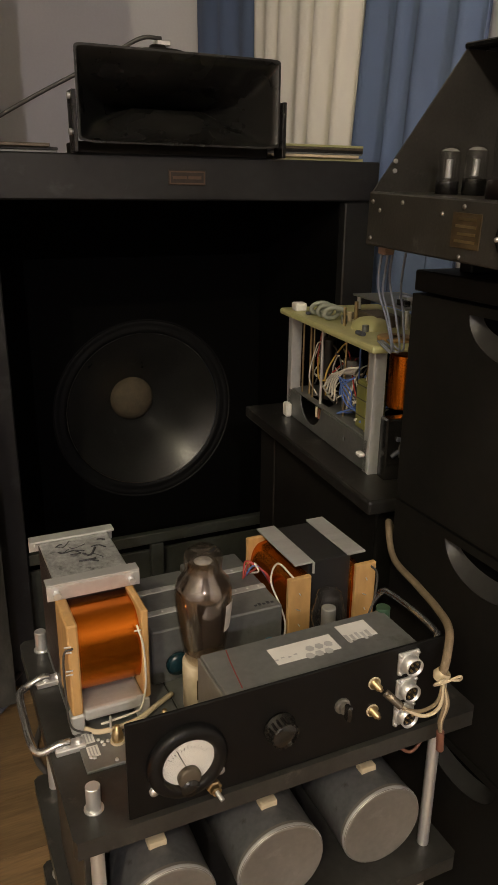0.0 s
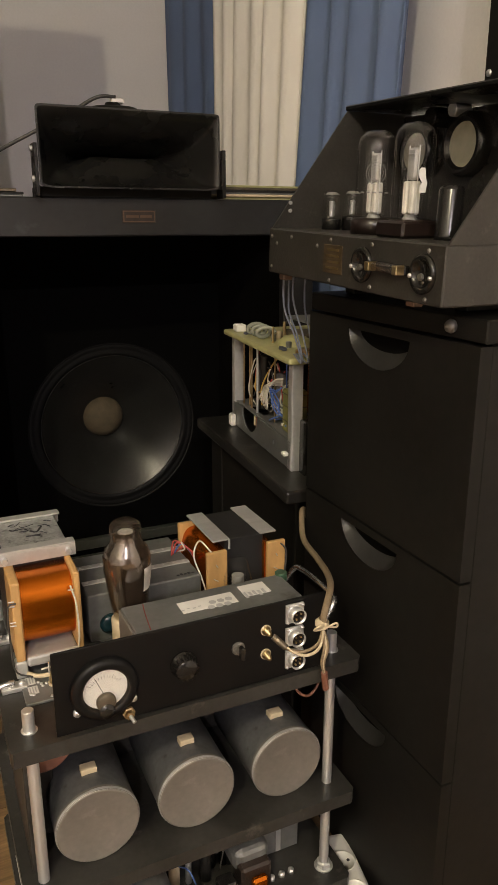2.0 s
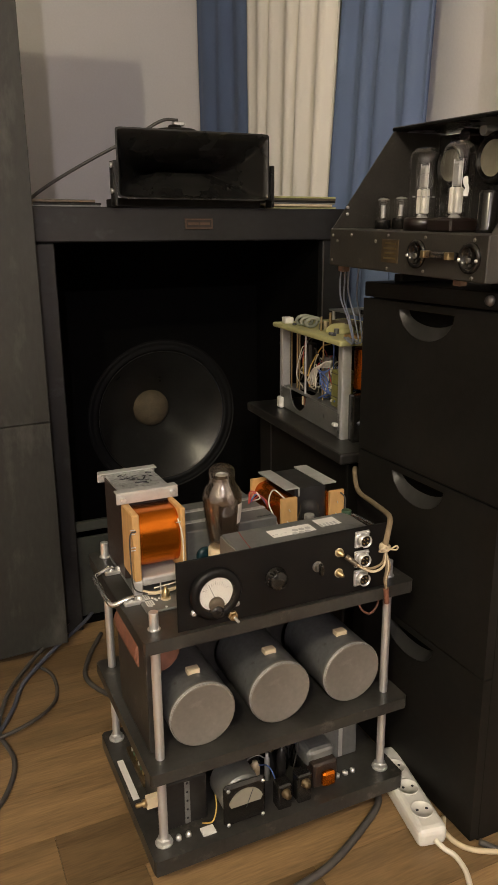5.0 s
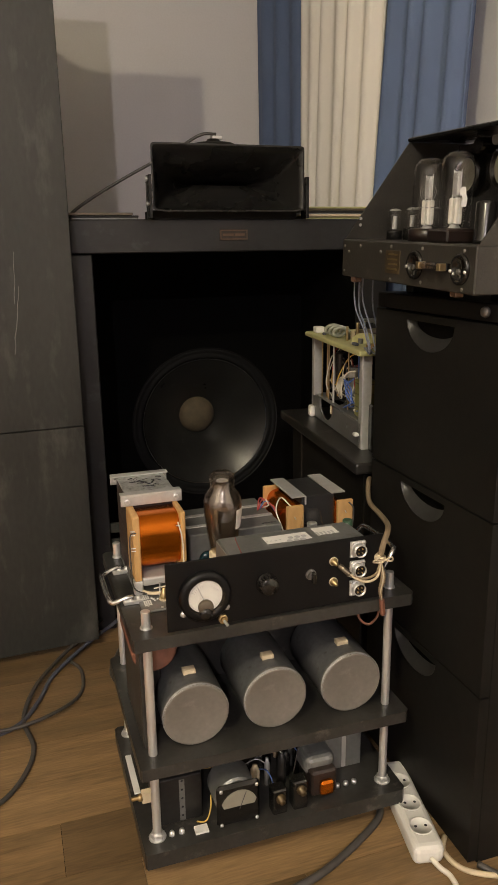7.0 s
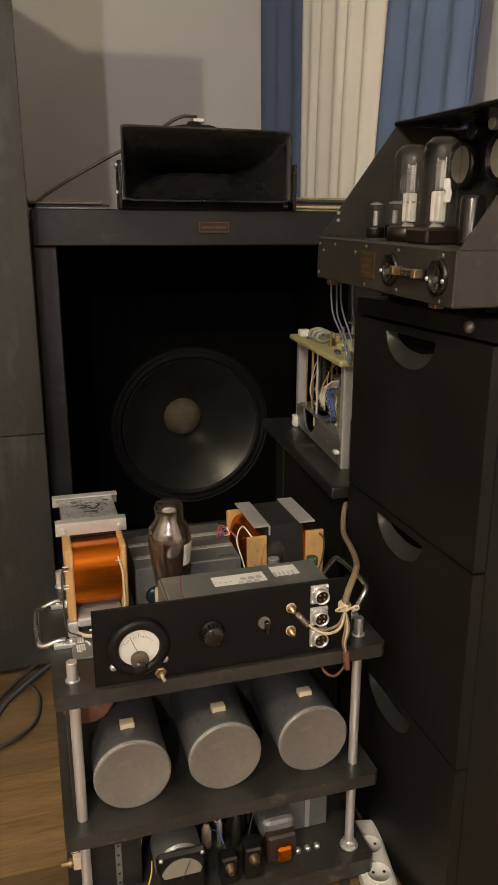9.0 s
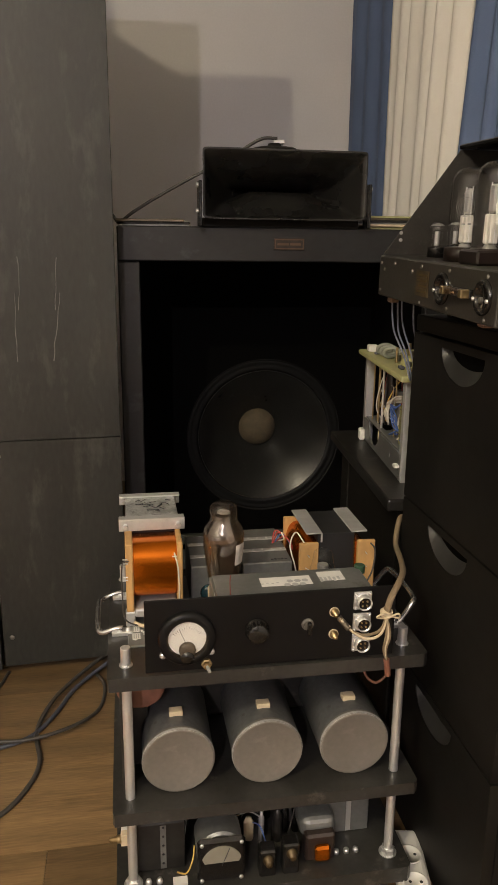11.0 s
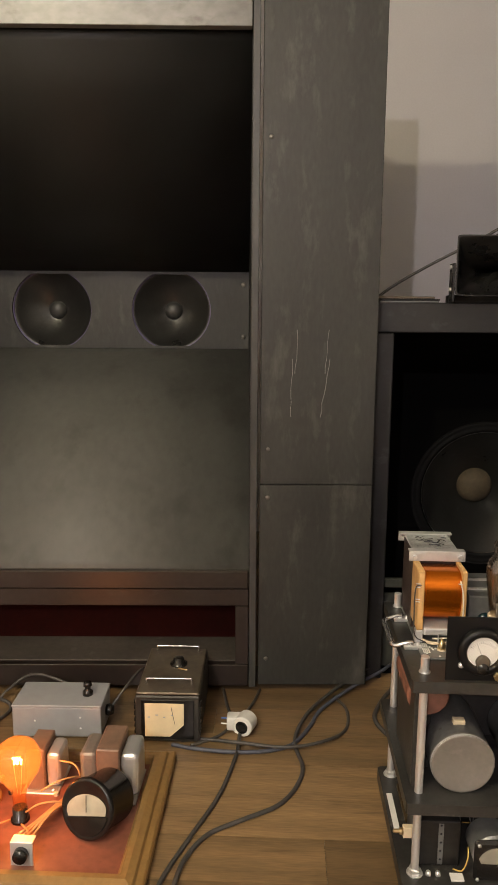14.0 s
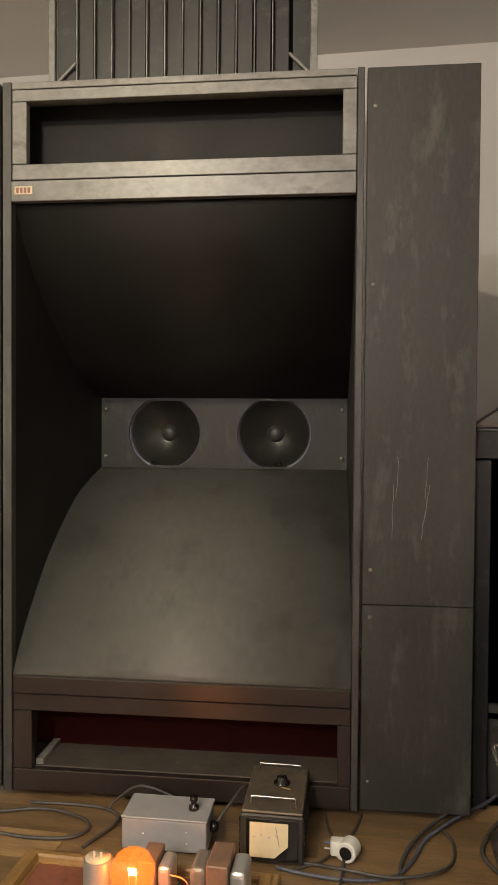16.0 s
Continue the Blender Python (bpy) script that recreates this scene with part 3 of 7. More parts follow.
# ---- the black open-fronted cabinet with the large cone ----
cab = thing("loudspeaker_cabinet", 0.57, 1.5, 0, "wide black-painted open loudspeaker cabinet with a large bare cone", "loudspeaker")
CX0, CX1, CY0, CY1, CZ1 = 0.118, 1.02, 1.50, 2.30, 1.147
part("top_rail", rbox(B(), CX0 + 0.001, CX1 - 0.001, CY0, CY0 + 0.03, 1.062, CZ1, 0.003), CABFRONT, cab, "grey-black front rail with rubbed paint")
part("stile", rbox(B(), CX0, 0.173, CY0 + 0.0005, CY0 + 0.03, 0.0, 1.060, 0.003), CABFRONT, cab)
part("stile", rbox(B(), 0.934, CX1, CY0 + 0.0005, CY0 + 0.03, 0.0, 1.060, 0.003), CABFRONT, cab)
part("side_panel", rbox(B(), CX0, CX0 + 0.025, CY0 + 0.032, CY1, 0.0, CZ1 - 0.022), BLACKWOOD, cab)
part("side_panel", rbox(B(), CX1 - 0.025, CX1, CY0 + 0.032, CY1, 0.0, CZ1 - 0.022), BLACKWOOD, cab)
part("top_panel", rbox(B(), CX0, CX1, CY0 + 0.032, CY1, CZ1 - 0.020, CZ1 - 0.001), BLACKTOP, cab)
# inside boards and baffle coloured darker than the black paint, for shade within
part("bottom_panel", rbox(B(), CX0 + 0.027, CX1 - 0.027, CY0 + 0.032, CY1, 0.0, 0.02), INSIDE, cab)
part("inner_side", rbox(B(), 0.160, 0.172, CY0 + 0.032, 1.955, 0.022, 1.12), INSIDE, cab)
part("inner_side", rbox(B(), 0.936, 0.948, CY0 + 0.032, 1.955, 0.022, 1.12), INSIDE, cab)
ncirc = [(0.584 + 0.262 * math.cos(2 * math.pi * i / 64), 0.482 + 0.262 * math.sin(2 * math.pi * i / 64)) for i in range(64)]
ymap = Matrix(((1, 0, 0, 0), (0, 0, 1, 1.96), (0, 1, 0, 0), (0, 0, 0, 1)))
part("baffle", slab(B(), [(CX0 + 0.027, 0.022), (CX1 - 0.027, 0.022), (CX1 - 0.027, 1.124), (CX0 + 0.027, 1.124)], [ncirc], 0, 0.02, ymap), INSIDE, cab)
CM = Matrix.Translation((0.584, 1.965, 0.482)) @ pose(0, 0, 0, -90)
drv = part("cone", lathe(B(), [(0.222, 0.004), (0.195, 0.022), (0.155, 0.055), (0.115, 0.092), (0.085, 0.122), (0.062, 0.146)], CM, 96), CONE, cab, "dark grey doped paper cone")
part("surround", lathe(B(), [(0.261, 0.0), (0.255, -0.003), (0.247, 0.0), (0.240, 0.001), (0.233, -0.001), (0.228, 0.001), (0.223, 0.004)], CM, 96), SURROUND, drv)
part("dome", lathe(B(), [(0.067, 0.150), (0.065, 0.137), (0.056, 0.122), (0.038, 0.110), (0.018, 0.104), (0.0, 0.103)], CM, 48), FELT, drv, "brown felt dust dome")
part("basket_rim", lathe(B(), [(0.266, 0.012), (0.266, -0.004), (0.259, -0.006), (0.257, 0.0)], CM, 96), SURROUND, drv)
part("lower_rail", rbox(B(), 0.175, 0.932, CY0 + 0.012, CY0 + 0.030, 0.292, 0.318), GREENBLACK, cab, "dull green-black lower rail")
part("mullion", rbox(B(), 0.455, 0.485, CY0 + 0.012, CY0 + 0.030, 0.05, 0.290), GREENBLACK, cab)
part("lower_panel", rbox(B(), 0.175, 0.932, CY0 + 0.04, CY0 + 0.05, 0.022, 0.262), GREENBLACK, cab)
plate = part("name_plate", rbox(B(), 0.513, 0.593, CY0 - 0.003, CY0 - 0.0005, 1.092, 1.121, 0.0008), PLATEDARK, cab, "small dark plate with unreadable lettering")
part("rim_line", slab(B(), [(0.515, 1.094), (0.591, 1.094), (0.591, 1.119), (0.515, 1.119)], [[(0.5175, 1.0965), (0.5885, 1.0965), (0.5885, 1.1165), (0.5175, 1.1165)]], 0, 0.0008, Matrix(((1, 0, 0, 0), (0, 0, -1, CY0 - 0.0031), (0, 1, 0, 0), (0, 0, 0, 1)))), PLATELINE, plate)
for i, (a, w) in enumerate(((0.522, 0.030), (0.555, 0.028))):
    part("mark", rbox(B(), a, a + w, CY0 - 0.0038, CY0 - 0.0031, 1.1035, 1.1095, 0), PLATELINE, plate)

# ---- the small horn on top ----
HZ = CZ1
horn = thing("tweeter_horn", 0.525, 1.46, HZ, "glossy black rectangular metal horn on a bracket", "horn")
HX, HY = 0.533, 1.450


def horn_rings(inset):
    """Rings of the flared shell from mouth to throat."""
    out = []
    for k in range(13):
        s = k / 12
        w = (0.206 - inset) * (1 - s) ** 0.6 + 0.022 * s
        h = (0.080 - inset) * (1 - s) ** 3.0 + 0.008
        cz = HZ + 0.094
        rise = min(1.0, s / 0.42)
        rise = rise * rise * (3 - 2 * rise)
        ring = []
        for i in range(48):
            a = 2 * math.pi * (i + 0.5) / 48
            c, q = math.cos(a), math.sin(a)
            e = 0.06 + 0.5 * s
            px = w * math.copysign(abs(c) ** e, c)
            side = min(1.0, max(0.0, (0.204 - abs(px)) / 0.125))
            sag = 0.011 * (1 - rise) * max(0.0, 1 - (px / 0.206) ** 2)
            hh = h if q > 0 else max(0.005, 0.074 - inset + sag - 0.066 * rise * side)
            ring.append((HX + px, HY + 0.005 + 0.24 * s, cz + hh * math.copysign(abs(q) ** e, q)))
        out.append(ring)
    return out


b = B()
inner = [[b.verts.new(p) for p in r] for r in horn_rings(0.004)]
outer = [[b.verts.new(p) for p in r] for r in horn_rings(0.0)]
for rings in (inner, outer):
    for a, c in zip(rings, rings[1:]):
        for i in range(48):
            b.faces.new((a[i], a[(i + 1) % 48], c[(i + 1) % 48], c[i])).smooth = True
for i in range(48):
    b.faces.new((inner[0][i], inner[0][(i + 1) % 48], outer[0][(i + 1) % 48], outer[0][i]))
part("bell", b, HORNENAMEL, horn)
part("driver", lathe(B(), [(0, 0), (0.055, 0), (0.06, 0.01), (0.06, 0.08), (0.05, 0.095), (0, 0.095)], Matrix.Translation((HX, HY + 0.24, HZ + 0.092)) @ pose(0, 0, 0, -90)), BLACKWOOD, horn)
for s in (-1, 1):
    x = HX + s * 0.2125
    arm = part("bracket_arm", rbox(B(), x - 0.004, x + 0.004, HY - 0.005, HY + 0.035, HZ, HZ + 0.105, 0.001), GLOSSBLACK, horn, "black steel bracket arm")
    part("bolt", rod(B(), (x + s * 0.003, HY + 0.012, HZ + 0.035), (x + s * 0.009, HY + 0.012, HZ + 0.035), 0.006, 8), STEEL, arm)
    part("bolt", rod(B(), (x + s * 0.003, HY + 0.012, HZ + 0.095), (x + s * 0.009, HY + 0.012, HZ + 0.095), 0.006, 8), STEEL, arm)
part("cap", lathe(B(), [(0, 0), (0.066, 0), (0.068, 0.004), (0.066, 0.024), (0.055, 0.030), (0.02, 0.033), (0.016, 0.042), (0, 0.043)], Matrix.Translation((0.53, 1.60, HZ + 0.1705))), BLACKWOOD, horn, "round black cap on the horn")
part("terminal", rbox(B(), 0.525, 0.555, 1.588, 1.612, HZ + 0.211, HZ + 0.222, 0.002), STEEL, horn)
part("stay", rbox(B(), 0.515, 0.545, 1.52, 1.66, HZ + 0.162, HZ + 0.170, 0.001), BLACKWOOD, horn)
part("bottom_plate", rbox(B(), HX - 0.202, HX + 0.202, HY + 0.05, HY + 0.14, HZ, HZ + 0.022, 0.002), BLACKWOOD, horn)
single("speaker_cable", cord(B(), [(0.535, 1.59, HZ + 0.224), (0.49, 1.59, HZ + 0.220), (0.42, 1.62, HZ + 0.180), (0.30, 1.64, HZ + 0.118), (0.19, 1.63, HZ + 0.055), (0.13, 1.60, HZ + 0.010), (0.095, 1.60, HZ - 0.05), (0.085, 1.62, 0.3), (0.085, 1.60, 0.012)], 0.0042), RUBBER, (0.3, 1.64, HZ), "black cable running from the horn down behind the wing", "cable")


def flat_stack(x0, x1, y0, y1, n, seed, label):
    rng = random.Random(seed)
    z = HZ
    for i in range(n):
        h = rng.uniform(0.004, 0.008)
        d = rng.uniform(-0.015, 0.015)
        m = (BROWNMETAL, PCB, CREAM, GREYALU, BLACKTOP)[(i + seed) % 5]
        e = single("flat_tray", rbox(B(), x0 + d, x1 + d, y0 + 0.5 * d, y1, z, z + h, 0.001), m, ((x0 + x1) / 2, (y0 + y1) / 2, z), label, "tray", "flat trays on the cabinet")
        z += h + 0.0002


flat_stack(0.13, 0.30, 1.53, 1.78, 3, 3, "thin flat metal tray lying on the cabinet top")
flat_stack(0.765, 0.985, 1.53, 1.80, 6, 6, "thin flat greenish tray lying on the cabinet top")
for x, w in ((0.40, 0.05), (0.47, 0.03), (0.545, 0.055), (0.64, 0.04)):
    single("paper_scrap", rbox(B(), x, x + w, 1.525, 1.56, HZ + 0.0035, HZ + 0.010, 0.0005), (PAPER, GREYALU)[int(x * 100) % 2], (x + w / 2, 1.54, HZ + 0.0035), "small pale scrap lying under the horn", "scrap", "scraps under the horn")


# ---- the three-shelf stand ----
SX0, SX1, SY0, SY1 = 0.089, 0.589, 0.567, 0.938
Z1, Z2, Z3 = 0.478, 0.240, 0.070
cart = thing("equipment_stand", 0.335, 0.75, 0.0, "black three-tier stand of boards on threaded steel rods", "stand")
RODS = [(0.117, 0.604), (0.558, 0.604), (0.115, 0.908), (0.556, 0.908)]


def shelf_outline(cut):
    """A shelf with clipped corners."""
    return [(SX0, SY0 + cut), (SX0 + cut * 0.4, SY0), (SX1 - cut, SY0), (SX1, SY0 + cut), (SX1, SY1 - cut), (SX1 - cut, SY1), (SX0 + cut, SY1), (SX0, SY1 - cut)]


for z, th, nm in ((Z1, 0.022, "top_shelf"), (Z2, 0.022, "middle_shelf"), (Z3, 0.030, "bottom_shelf")):
    b = slab(B(), shelf_outline(0.007), [], z - th, z, Matrix())
    bmesh.ops.bevel(b, geom=[e for e in b.edges if len(e.link_faces) == 2 and e.calc_face_angle(0) > 0.5], offset=0.002, segments=2, affect="EDGES")
    part(nm, b, SHELF, cart, "scuffed black board")
for x, y in RODS:
    b = B()
    rod(b, (x, y, 0.045), (x, y, Z1 + 0.030), 0.0078)
    part("rod", b, STEEL, cart, "bright steel rod")
    for z in (Z3,):
        b = B()
        lathe(b, [(0, 0), (0.0155, 0), (0.0155, 0.0016), (0.0, 0.0016)], Matrix.Translation((x, y, z)), 24, 0, False)
        lathe(b, [(0, 0.0018), (0.0125, 0.0018), (0.0125, 0.0095), (0.0105, 0.011), (0, 0.011)], Matrix.Translation((x, y, z)), 6, 0, False)
        part("nut", b, STEEL, cart, "hexagon nut on a washer")
    part("washer", lathe(B(), [(0, 0), (0.0105, 0), (0.0105, 0.0012), (0, 0.0012)], Matrix.Translation((x, y, Z1)), 20, 0, False), STEEL, cart)
    fx, fy = x + (0.06 if x < 0.3 else -0.06), y + (0.06 if y < 0.75 else -0.06)
    part("foot", rod(B(), (fx, fy, 0.0), (fx, fy, 0.0395), 0.016), BAKELITE, cart)
part("back_board", rbox(B(), SX0 + 0.05, SX1 - 0.05, 0.80, 0.812, Z2, Z1 - 0.023), SHELF, cart)
part("side_board", rbox(B(), 0.105, 0.117, 0.62, 0.80, Z2, Z1 - 0.023), SHELF, cart)

# two tubular grips on the top shelf
for s, x in ((-1, SX0 + 0.012), (1, SX1 - 0.014)):
    y0, y1 = (0.70, 0.83) if s < 0 else (0.66, 0.80)
    grip = thing("grab_handle", x, (y0 + y1) / 2, Z1, "bright chromed tubular grab handle", "handle", "stand handles")
    zz = Z1 + (-0.007 if s < 0 else 0.030)
    pts = [(x + 0.012 * -s, y0, Z1 + 0.010), (x, y0, Z1 + 0.010), (x + s * 0.022, y0 + 0.004, zz + 0.010), (x + s * 0.029, y0 + 0.022, zz + 0.013), (x + s * 0.030, (y0 + y1) / 2, zz + 0.015), (x + s * 0.029, y1 - 0.022, zz + 0.013), (x + s * 0.022, y1 - 0.004, zz + 0.010), (x, y1, Z1 + 0.010), (x - s * 0.012, y1, Z1 + 0.010)]
    part("bar", cord(B(), pts, 0.0048, 6, 14), CHROME, grip)
    for y in (y0, y1):
        foot = part("flange", rbox(B(), min(x - s * 0.028, x + s * 0.006), max(x - s * 0.028, x + s * 0.006), y - 0.009, y + 0.009, Z1, Z1 + 0.007, 0.001), STEEL, grip)
        for d in (0.006, 0.021):
            part("screw", lathe(B(), [(0.0052, 0), (0.005, 0.003), (0.002, 0.005), (0, 0.005)], Matrix.Translation((x - s * d, y, Z1 + 0.007)), 12), STEEL, foot)

# ---- the amplifier on the top shelf ----
amp = thing("tube_amplifier", 0.33, 0.70, Z1, "home-built tube amplifier with black front panel, meter and open transformers", "amplifier")
PY = 0.572
part("front_panel", rbox(B(), 0.146, 0.530, PY, PY + 0.004, Z1 + 0.002, 0.597, 0.0008), PANEL, amp, "matt black front panel")
part("chassis_box", rbox(B(), 0.254, 0.494, PY + 0.0042, 0.654, Z1 + 0.002, 0.594, 0.0015), GREYALU, amp, "folded grey aluminium box")
part("chassis_plate", rbox(B(), 0.121, 0.245, 0.652, 0.900, Z1, Z1 + 0.004, 0.0008), GREYALU, amp, "scratched grey chassis plate")
part("chassis_plate", rbox(B(), 0.247, 0.56, 0.656, 0.925, Z1, Z1 + 0.004, 0.0008), GREYALU, amp, "scratched grey chassis plate")
part("box_end", rbox(B(), 0.2505, 0.2535, PY + 0.006, 0.652, Z1 + 0.03, 0.592, 0.0005), CANMETAL, amp, "dull grey-brown end plate")
# labels on the box top
lab = part("paper_label", rbox(B(), 0.318, 0.398, 0.594, 0.624, 0.5941, 0.5946, 0), PAPER, amp, "white printed label with small symbols")
lab.location += Vector((0.008, 0.008, 0))
for i in range(3):
    for j in range(2):
        part("mark", lathe(B(), [(0, 0), (0.0055, 0), (0.0055, 0.0003), (0, 0.0003)], Matrix.Translation((0.366 + 0.012 * i + 0.006 * j, 0.603 + 0.012 * j, 0.5947)), 6, 0, False), GREYINK, lab)
for i in range(4):
    part("mark", rbox(B(), 0.326 + 0.008 * i, 0.330 + 0.008 * i, 0.609 + 0.002 * (i % 2), 0.611 + 0.002 * (i % 2), 0.5947, 0.595, 0), GREYINK, lab)
lab = part("paper_label", rbox(B(), 0.416, 0.456, 0.600, 0.632, 0.5941, 0.5946, 0), PAPER, amp, "white printed label with short bars")
lab.location += Vector((0.004, 0.010, 0))
for i in range(5):
    part("mark", rbox(B(), 0.420 + 0.007 * i, 0.424 + 0.007 * i, 0.606 + 0.002 * (i % 3), 0.622 - 0.002 * (i % 2), 0.5947, 0.595, 0), GREYINK, lab)
part("red_mark", cord(B(), [(0.274, 0.582, 0.5942), (0.277, 0.605, 0.5942), (0.280, 0.628, 0.5942), (0.284, 0.650, 0.5942)], 0.0008, 5, 6), REDINK, amp, "red marker stroke")


def front(p, h, q):
    """Turns lathe height towards the camera side of the front panel."""
    return Matrix.Translation((p, PY - q, h)) @ pose(0, 0, 0, 90)


# panel meter
mx, mz = 0.208, 0.536
meter = part("panel_meter", lathe(B(), [(0.043, 0), (0.043, 0.006), (0.040, 0.010), (0.032, 0.012), (0.0285, 0.009), (0.0285, 0.003)], front(mx, mz, 0), 48), PANEL, amp, "round black panel meter with white dial")
part("dial", lathe(B(), [(0, 0.004), (0.0285, 0.004), (0.0285, 0.003), (0, 0.003)], front(mx, mz, 0), 40, 0, False), DIAL, meter, "white dial")
for i in range(13):
    a = math.radians(35 + i * 9.2)
    c, s = math.cos(a), math.sin(a)
    rr = 0.021
    part("tick", rod(B(), (mx + rr * c, PY - 0.0044, mz - 0.006 + rr * s), (mx + (rr + (0.005 if i % 3 == 0 else 0.003)) * c, PY - 0.0044, mz - 0.006 + (rr + (0.005 if i % 3 == 0 else 0.003)) * s), 0.0003, 4), INK, meter)
part("pointer", rod(B(), (mx, PY - 0.006, mz - 0.012), (mx - 0.012, PY - 0.006, mz + 0.017), 0.0004, 6), INK, meter)
part("coil_cover", lathe(B(), [(0, 0.0042), (0.0125, 0.0042), (0.0125, 0.009), (0.010, 0.011), (0, 0.011)], front(mx, mz - 0.018, 0), 24), BROWNMETAL, meter, "grey-brown movement under the glass")
part("adjuster", lathe(B(), [(0.011, 0.004), (0.010, 0.012), (0, 0.013)], front(mx, mz - 0.029, 0), 20), BAKELITE, meter)
g = part("glass", lathe(B(), [(0.031, 0.0115), (0.0, 0.0118), (0.0, 0.0105), (0.031, 0.0102)], front(mx, mz, 0), 40), GLASS, meter)
g.visible_shadow = False
for sx, sz in ((0.208, 0.574), (0.172, 0.509), (0.244, 0.510)):
    part("screw", lathe(B(), [(0, 0.0055), (0.0045, 0.0045), (0.005, 0.003), (0.005, 0)], front(sx, sz, 0), 14), STEEL, meter)
tog = part("toggle_switch", lathe(B(), [(0.0085, 0), (0.0085, 0.004), (0.006, 0.005), (0.006, 0.010), (0, 0.010)], front(0.237, 0.490, 0), 6, 0, False), BRASS, amp, "brass toggle switch")
part("lever", rod(B(), (0.237, PY - 0.009, 0.490), (0.240, PY - 0.019, 0.486), 0.0026, 10), STEEL, tog)


def knob(x, z, r, d, flutes):
    """A round fluted knob on a short skirt."""
    k = part("knob", lathe(B(), [(0, 0), (r * 1.12, 0), (r * 1.14, 0.003), (r * 0.92, 0.005), (r * 0.90, d - 0.002), (r * 0.8, d), (0, d + 0.0005)], front(x, z, 0), 32), BAKELITE, amp, "round black fluted bakelite knob")
    for i in range(flutes):
        a = 2 * math.pi * i / flutes
        cx, cz = x + r * 0.9 * math.cos(a), z + r * 0.9 * math.sin(a)
        part("flute", rod(B(), (cx, PY - 0.005, cz), (cx, PY - d + 0.001, cz), r * 0.10, 6), BAKELITE, k)


knob(0.313, 0.540, 0.0165, 0.018, 16)
sw = part("rotary_switch", lathe(B(), [(0.0095, 0), (0.0095, 0.003), (0.0065, 0.004), (0.0065, 0.009), (0, 0.009)], front(0.391, 0.543, 0), 12, 0, False), DULLSTEEL, amp)
part("lever", rbox(B(), 0.3885, 0.3945, PY - 0.019, PY - 0.008, 0.532, 0.552, 0.002), BAKELITE, sw)
for i, jz in enumerate((0.560, 0.523)):
    j = part("jack", lathe(B(), [(0.0065, 0), (0.0065, 0.003), (0.0042, 0.004), (0.0042, 0.011), (0.0027, 0.011), (0.0027, 0.015), (0, 0.015)], front(0.4325, jz, 0), 20), BRASS, amp, "gold-plated socket")
    part("insulator", lathe(B(), [(0.0078, 0), (0.0078, 0.0018), (0, 0.0018)], front(0.4325, jz, 0), 20, 0, False), CREAM, j)
for xz in (0.577, 0.5415, 0.5065):
    c = part("round_connector", rbox(B(), 0.462, 0.490, PY - 0.004, PY - 0.0001, xz - 0.0145, xz + 0.0145, 0.001), STEEL, amp, "steel four-pin panel connector")
    part("barrel", lathe(B(), [(0.0112, 0.003), (0.0112, 0.016), (0.0098, 0.016), (0.0098, 0.008), (0, 0.008)], front(0.476, xz, 0), 28), STEEL, c)
    part("insert", lathe(B(), [(0, 0.0125), (0.0097, 0.0125), (0.0097, 0.009), (0, 0.009)], front(0.476, xz, 0), 20, 0, False), BAKELITE, c)
    for k in range(4):
        a = math.pi / 4 + k * math.pi / 2
        part("pin", rod(B(), (0.476 + 0.005 * math.cos(a), PY - 0.0125, xz + 0.005 * math.sin(a)), (0.476 + 0.005 * math.cos(a), PY - 0.0150, xz + 0.005 * math.sin(a)), 0.0014, 8), BRASS, c)
    for sx in (-0.0115, 0.0115):
        for sz in (-0.0115, 0.0115):
            part("screw", lathe(B(), [(0, 0.0025), (0.0022, 0.002), (0.0022, 0)], front(0.476 + sx, xz + sz, 0.004), 10), STEEL, c)

# first open transformer, winding to the front
t1 = part("output_transformer", rbox(B(), 0.122, 0.213, 0.772, 0.890, Z1 + 0.006, 0.640, 0.001), LAMIN, amp, "open transformer with copper winding and board flanges")
part("top_foil", rbox(B(), 0.1225, 0.2125, 0.779, 0.888, 0.6402, 0.6455, 0.001), MICA, t1, "crumpled grey foil sheet with black marks")
rng = random.Random(12)
for i in range(13):
    x, y = rng.uniform(0.13, 0.195), rng.uniform(0.80, 0.87)
    b = B()
    cord(b, [(x, y, 0.6458), (x + rng.uniform(0.004, 0.015), y + rng.uniform(-0.008, 0.008), 0.6458), (x + rng.uniform(0.008, 0.022), y + rng.uniform(-0.012, 0.012), 0.6458)], rng.uniform(0.0005, 0.0016), 3, 5)
    part("ink_mark", b, INK, t1)
for y0, y1 in ((0.762, 0.780), (0.882, 0.900)):
    br = part("clamp_bar", rbox(B(), 0.111, 0.222, y0, y1, 0.646, 0.649, 0.0006), ALU, t1, "aluminium angle clamp")
    yy = y0 if y0 < 0.8 else y1 - 0.003
    part("clamp_web", rbox(B(), 0.111, 0.222, yy, yy + 0.003, 0.628, 0.646, 0.0006), ALU, br)
    for x in (0.122, 0.211):
        part("bolt", rod(B(), (x, yy - 0.007, 0.637), (x, yy + 0.007, 0.637), 0.0048, 6), STEEL, br)
b = B()
prof = []
for i in range(17):
    a = -math.pi / 2 + math.pi * i / 16
    prof.append((0.752 - 0.046 * math.cos(a) ** 0.5 if math.cos(a) > 0 else 0.752, 0.572 + 0.049 * math.sin(a)))
ring0 = [b.verts.new((0.1330, y, z)) for y, z in prof] + [b.verts.new((0.1330, 0.771, 0.621)), b.verts.new((0.1330, 0.771, 0.523))]
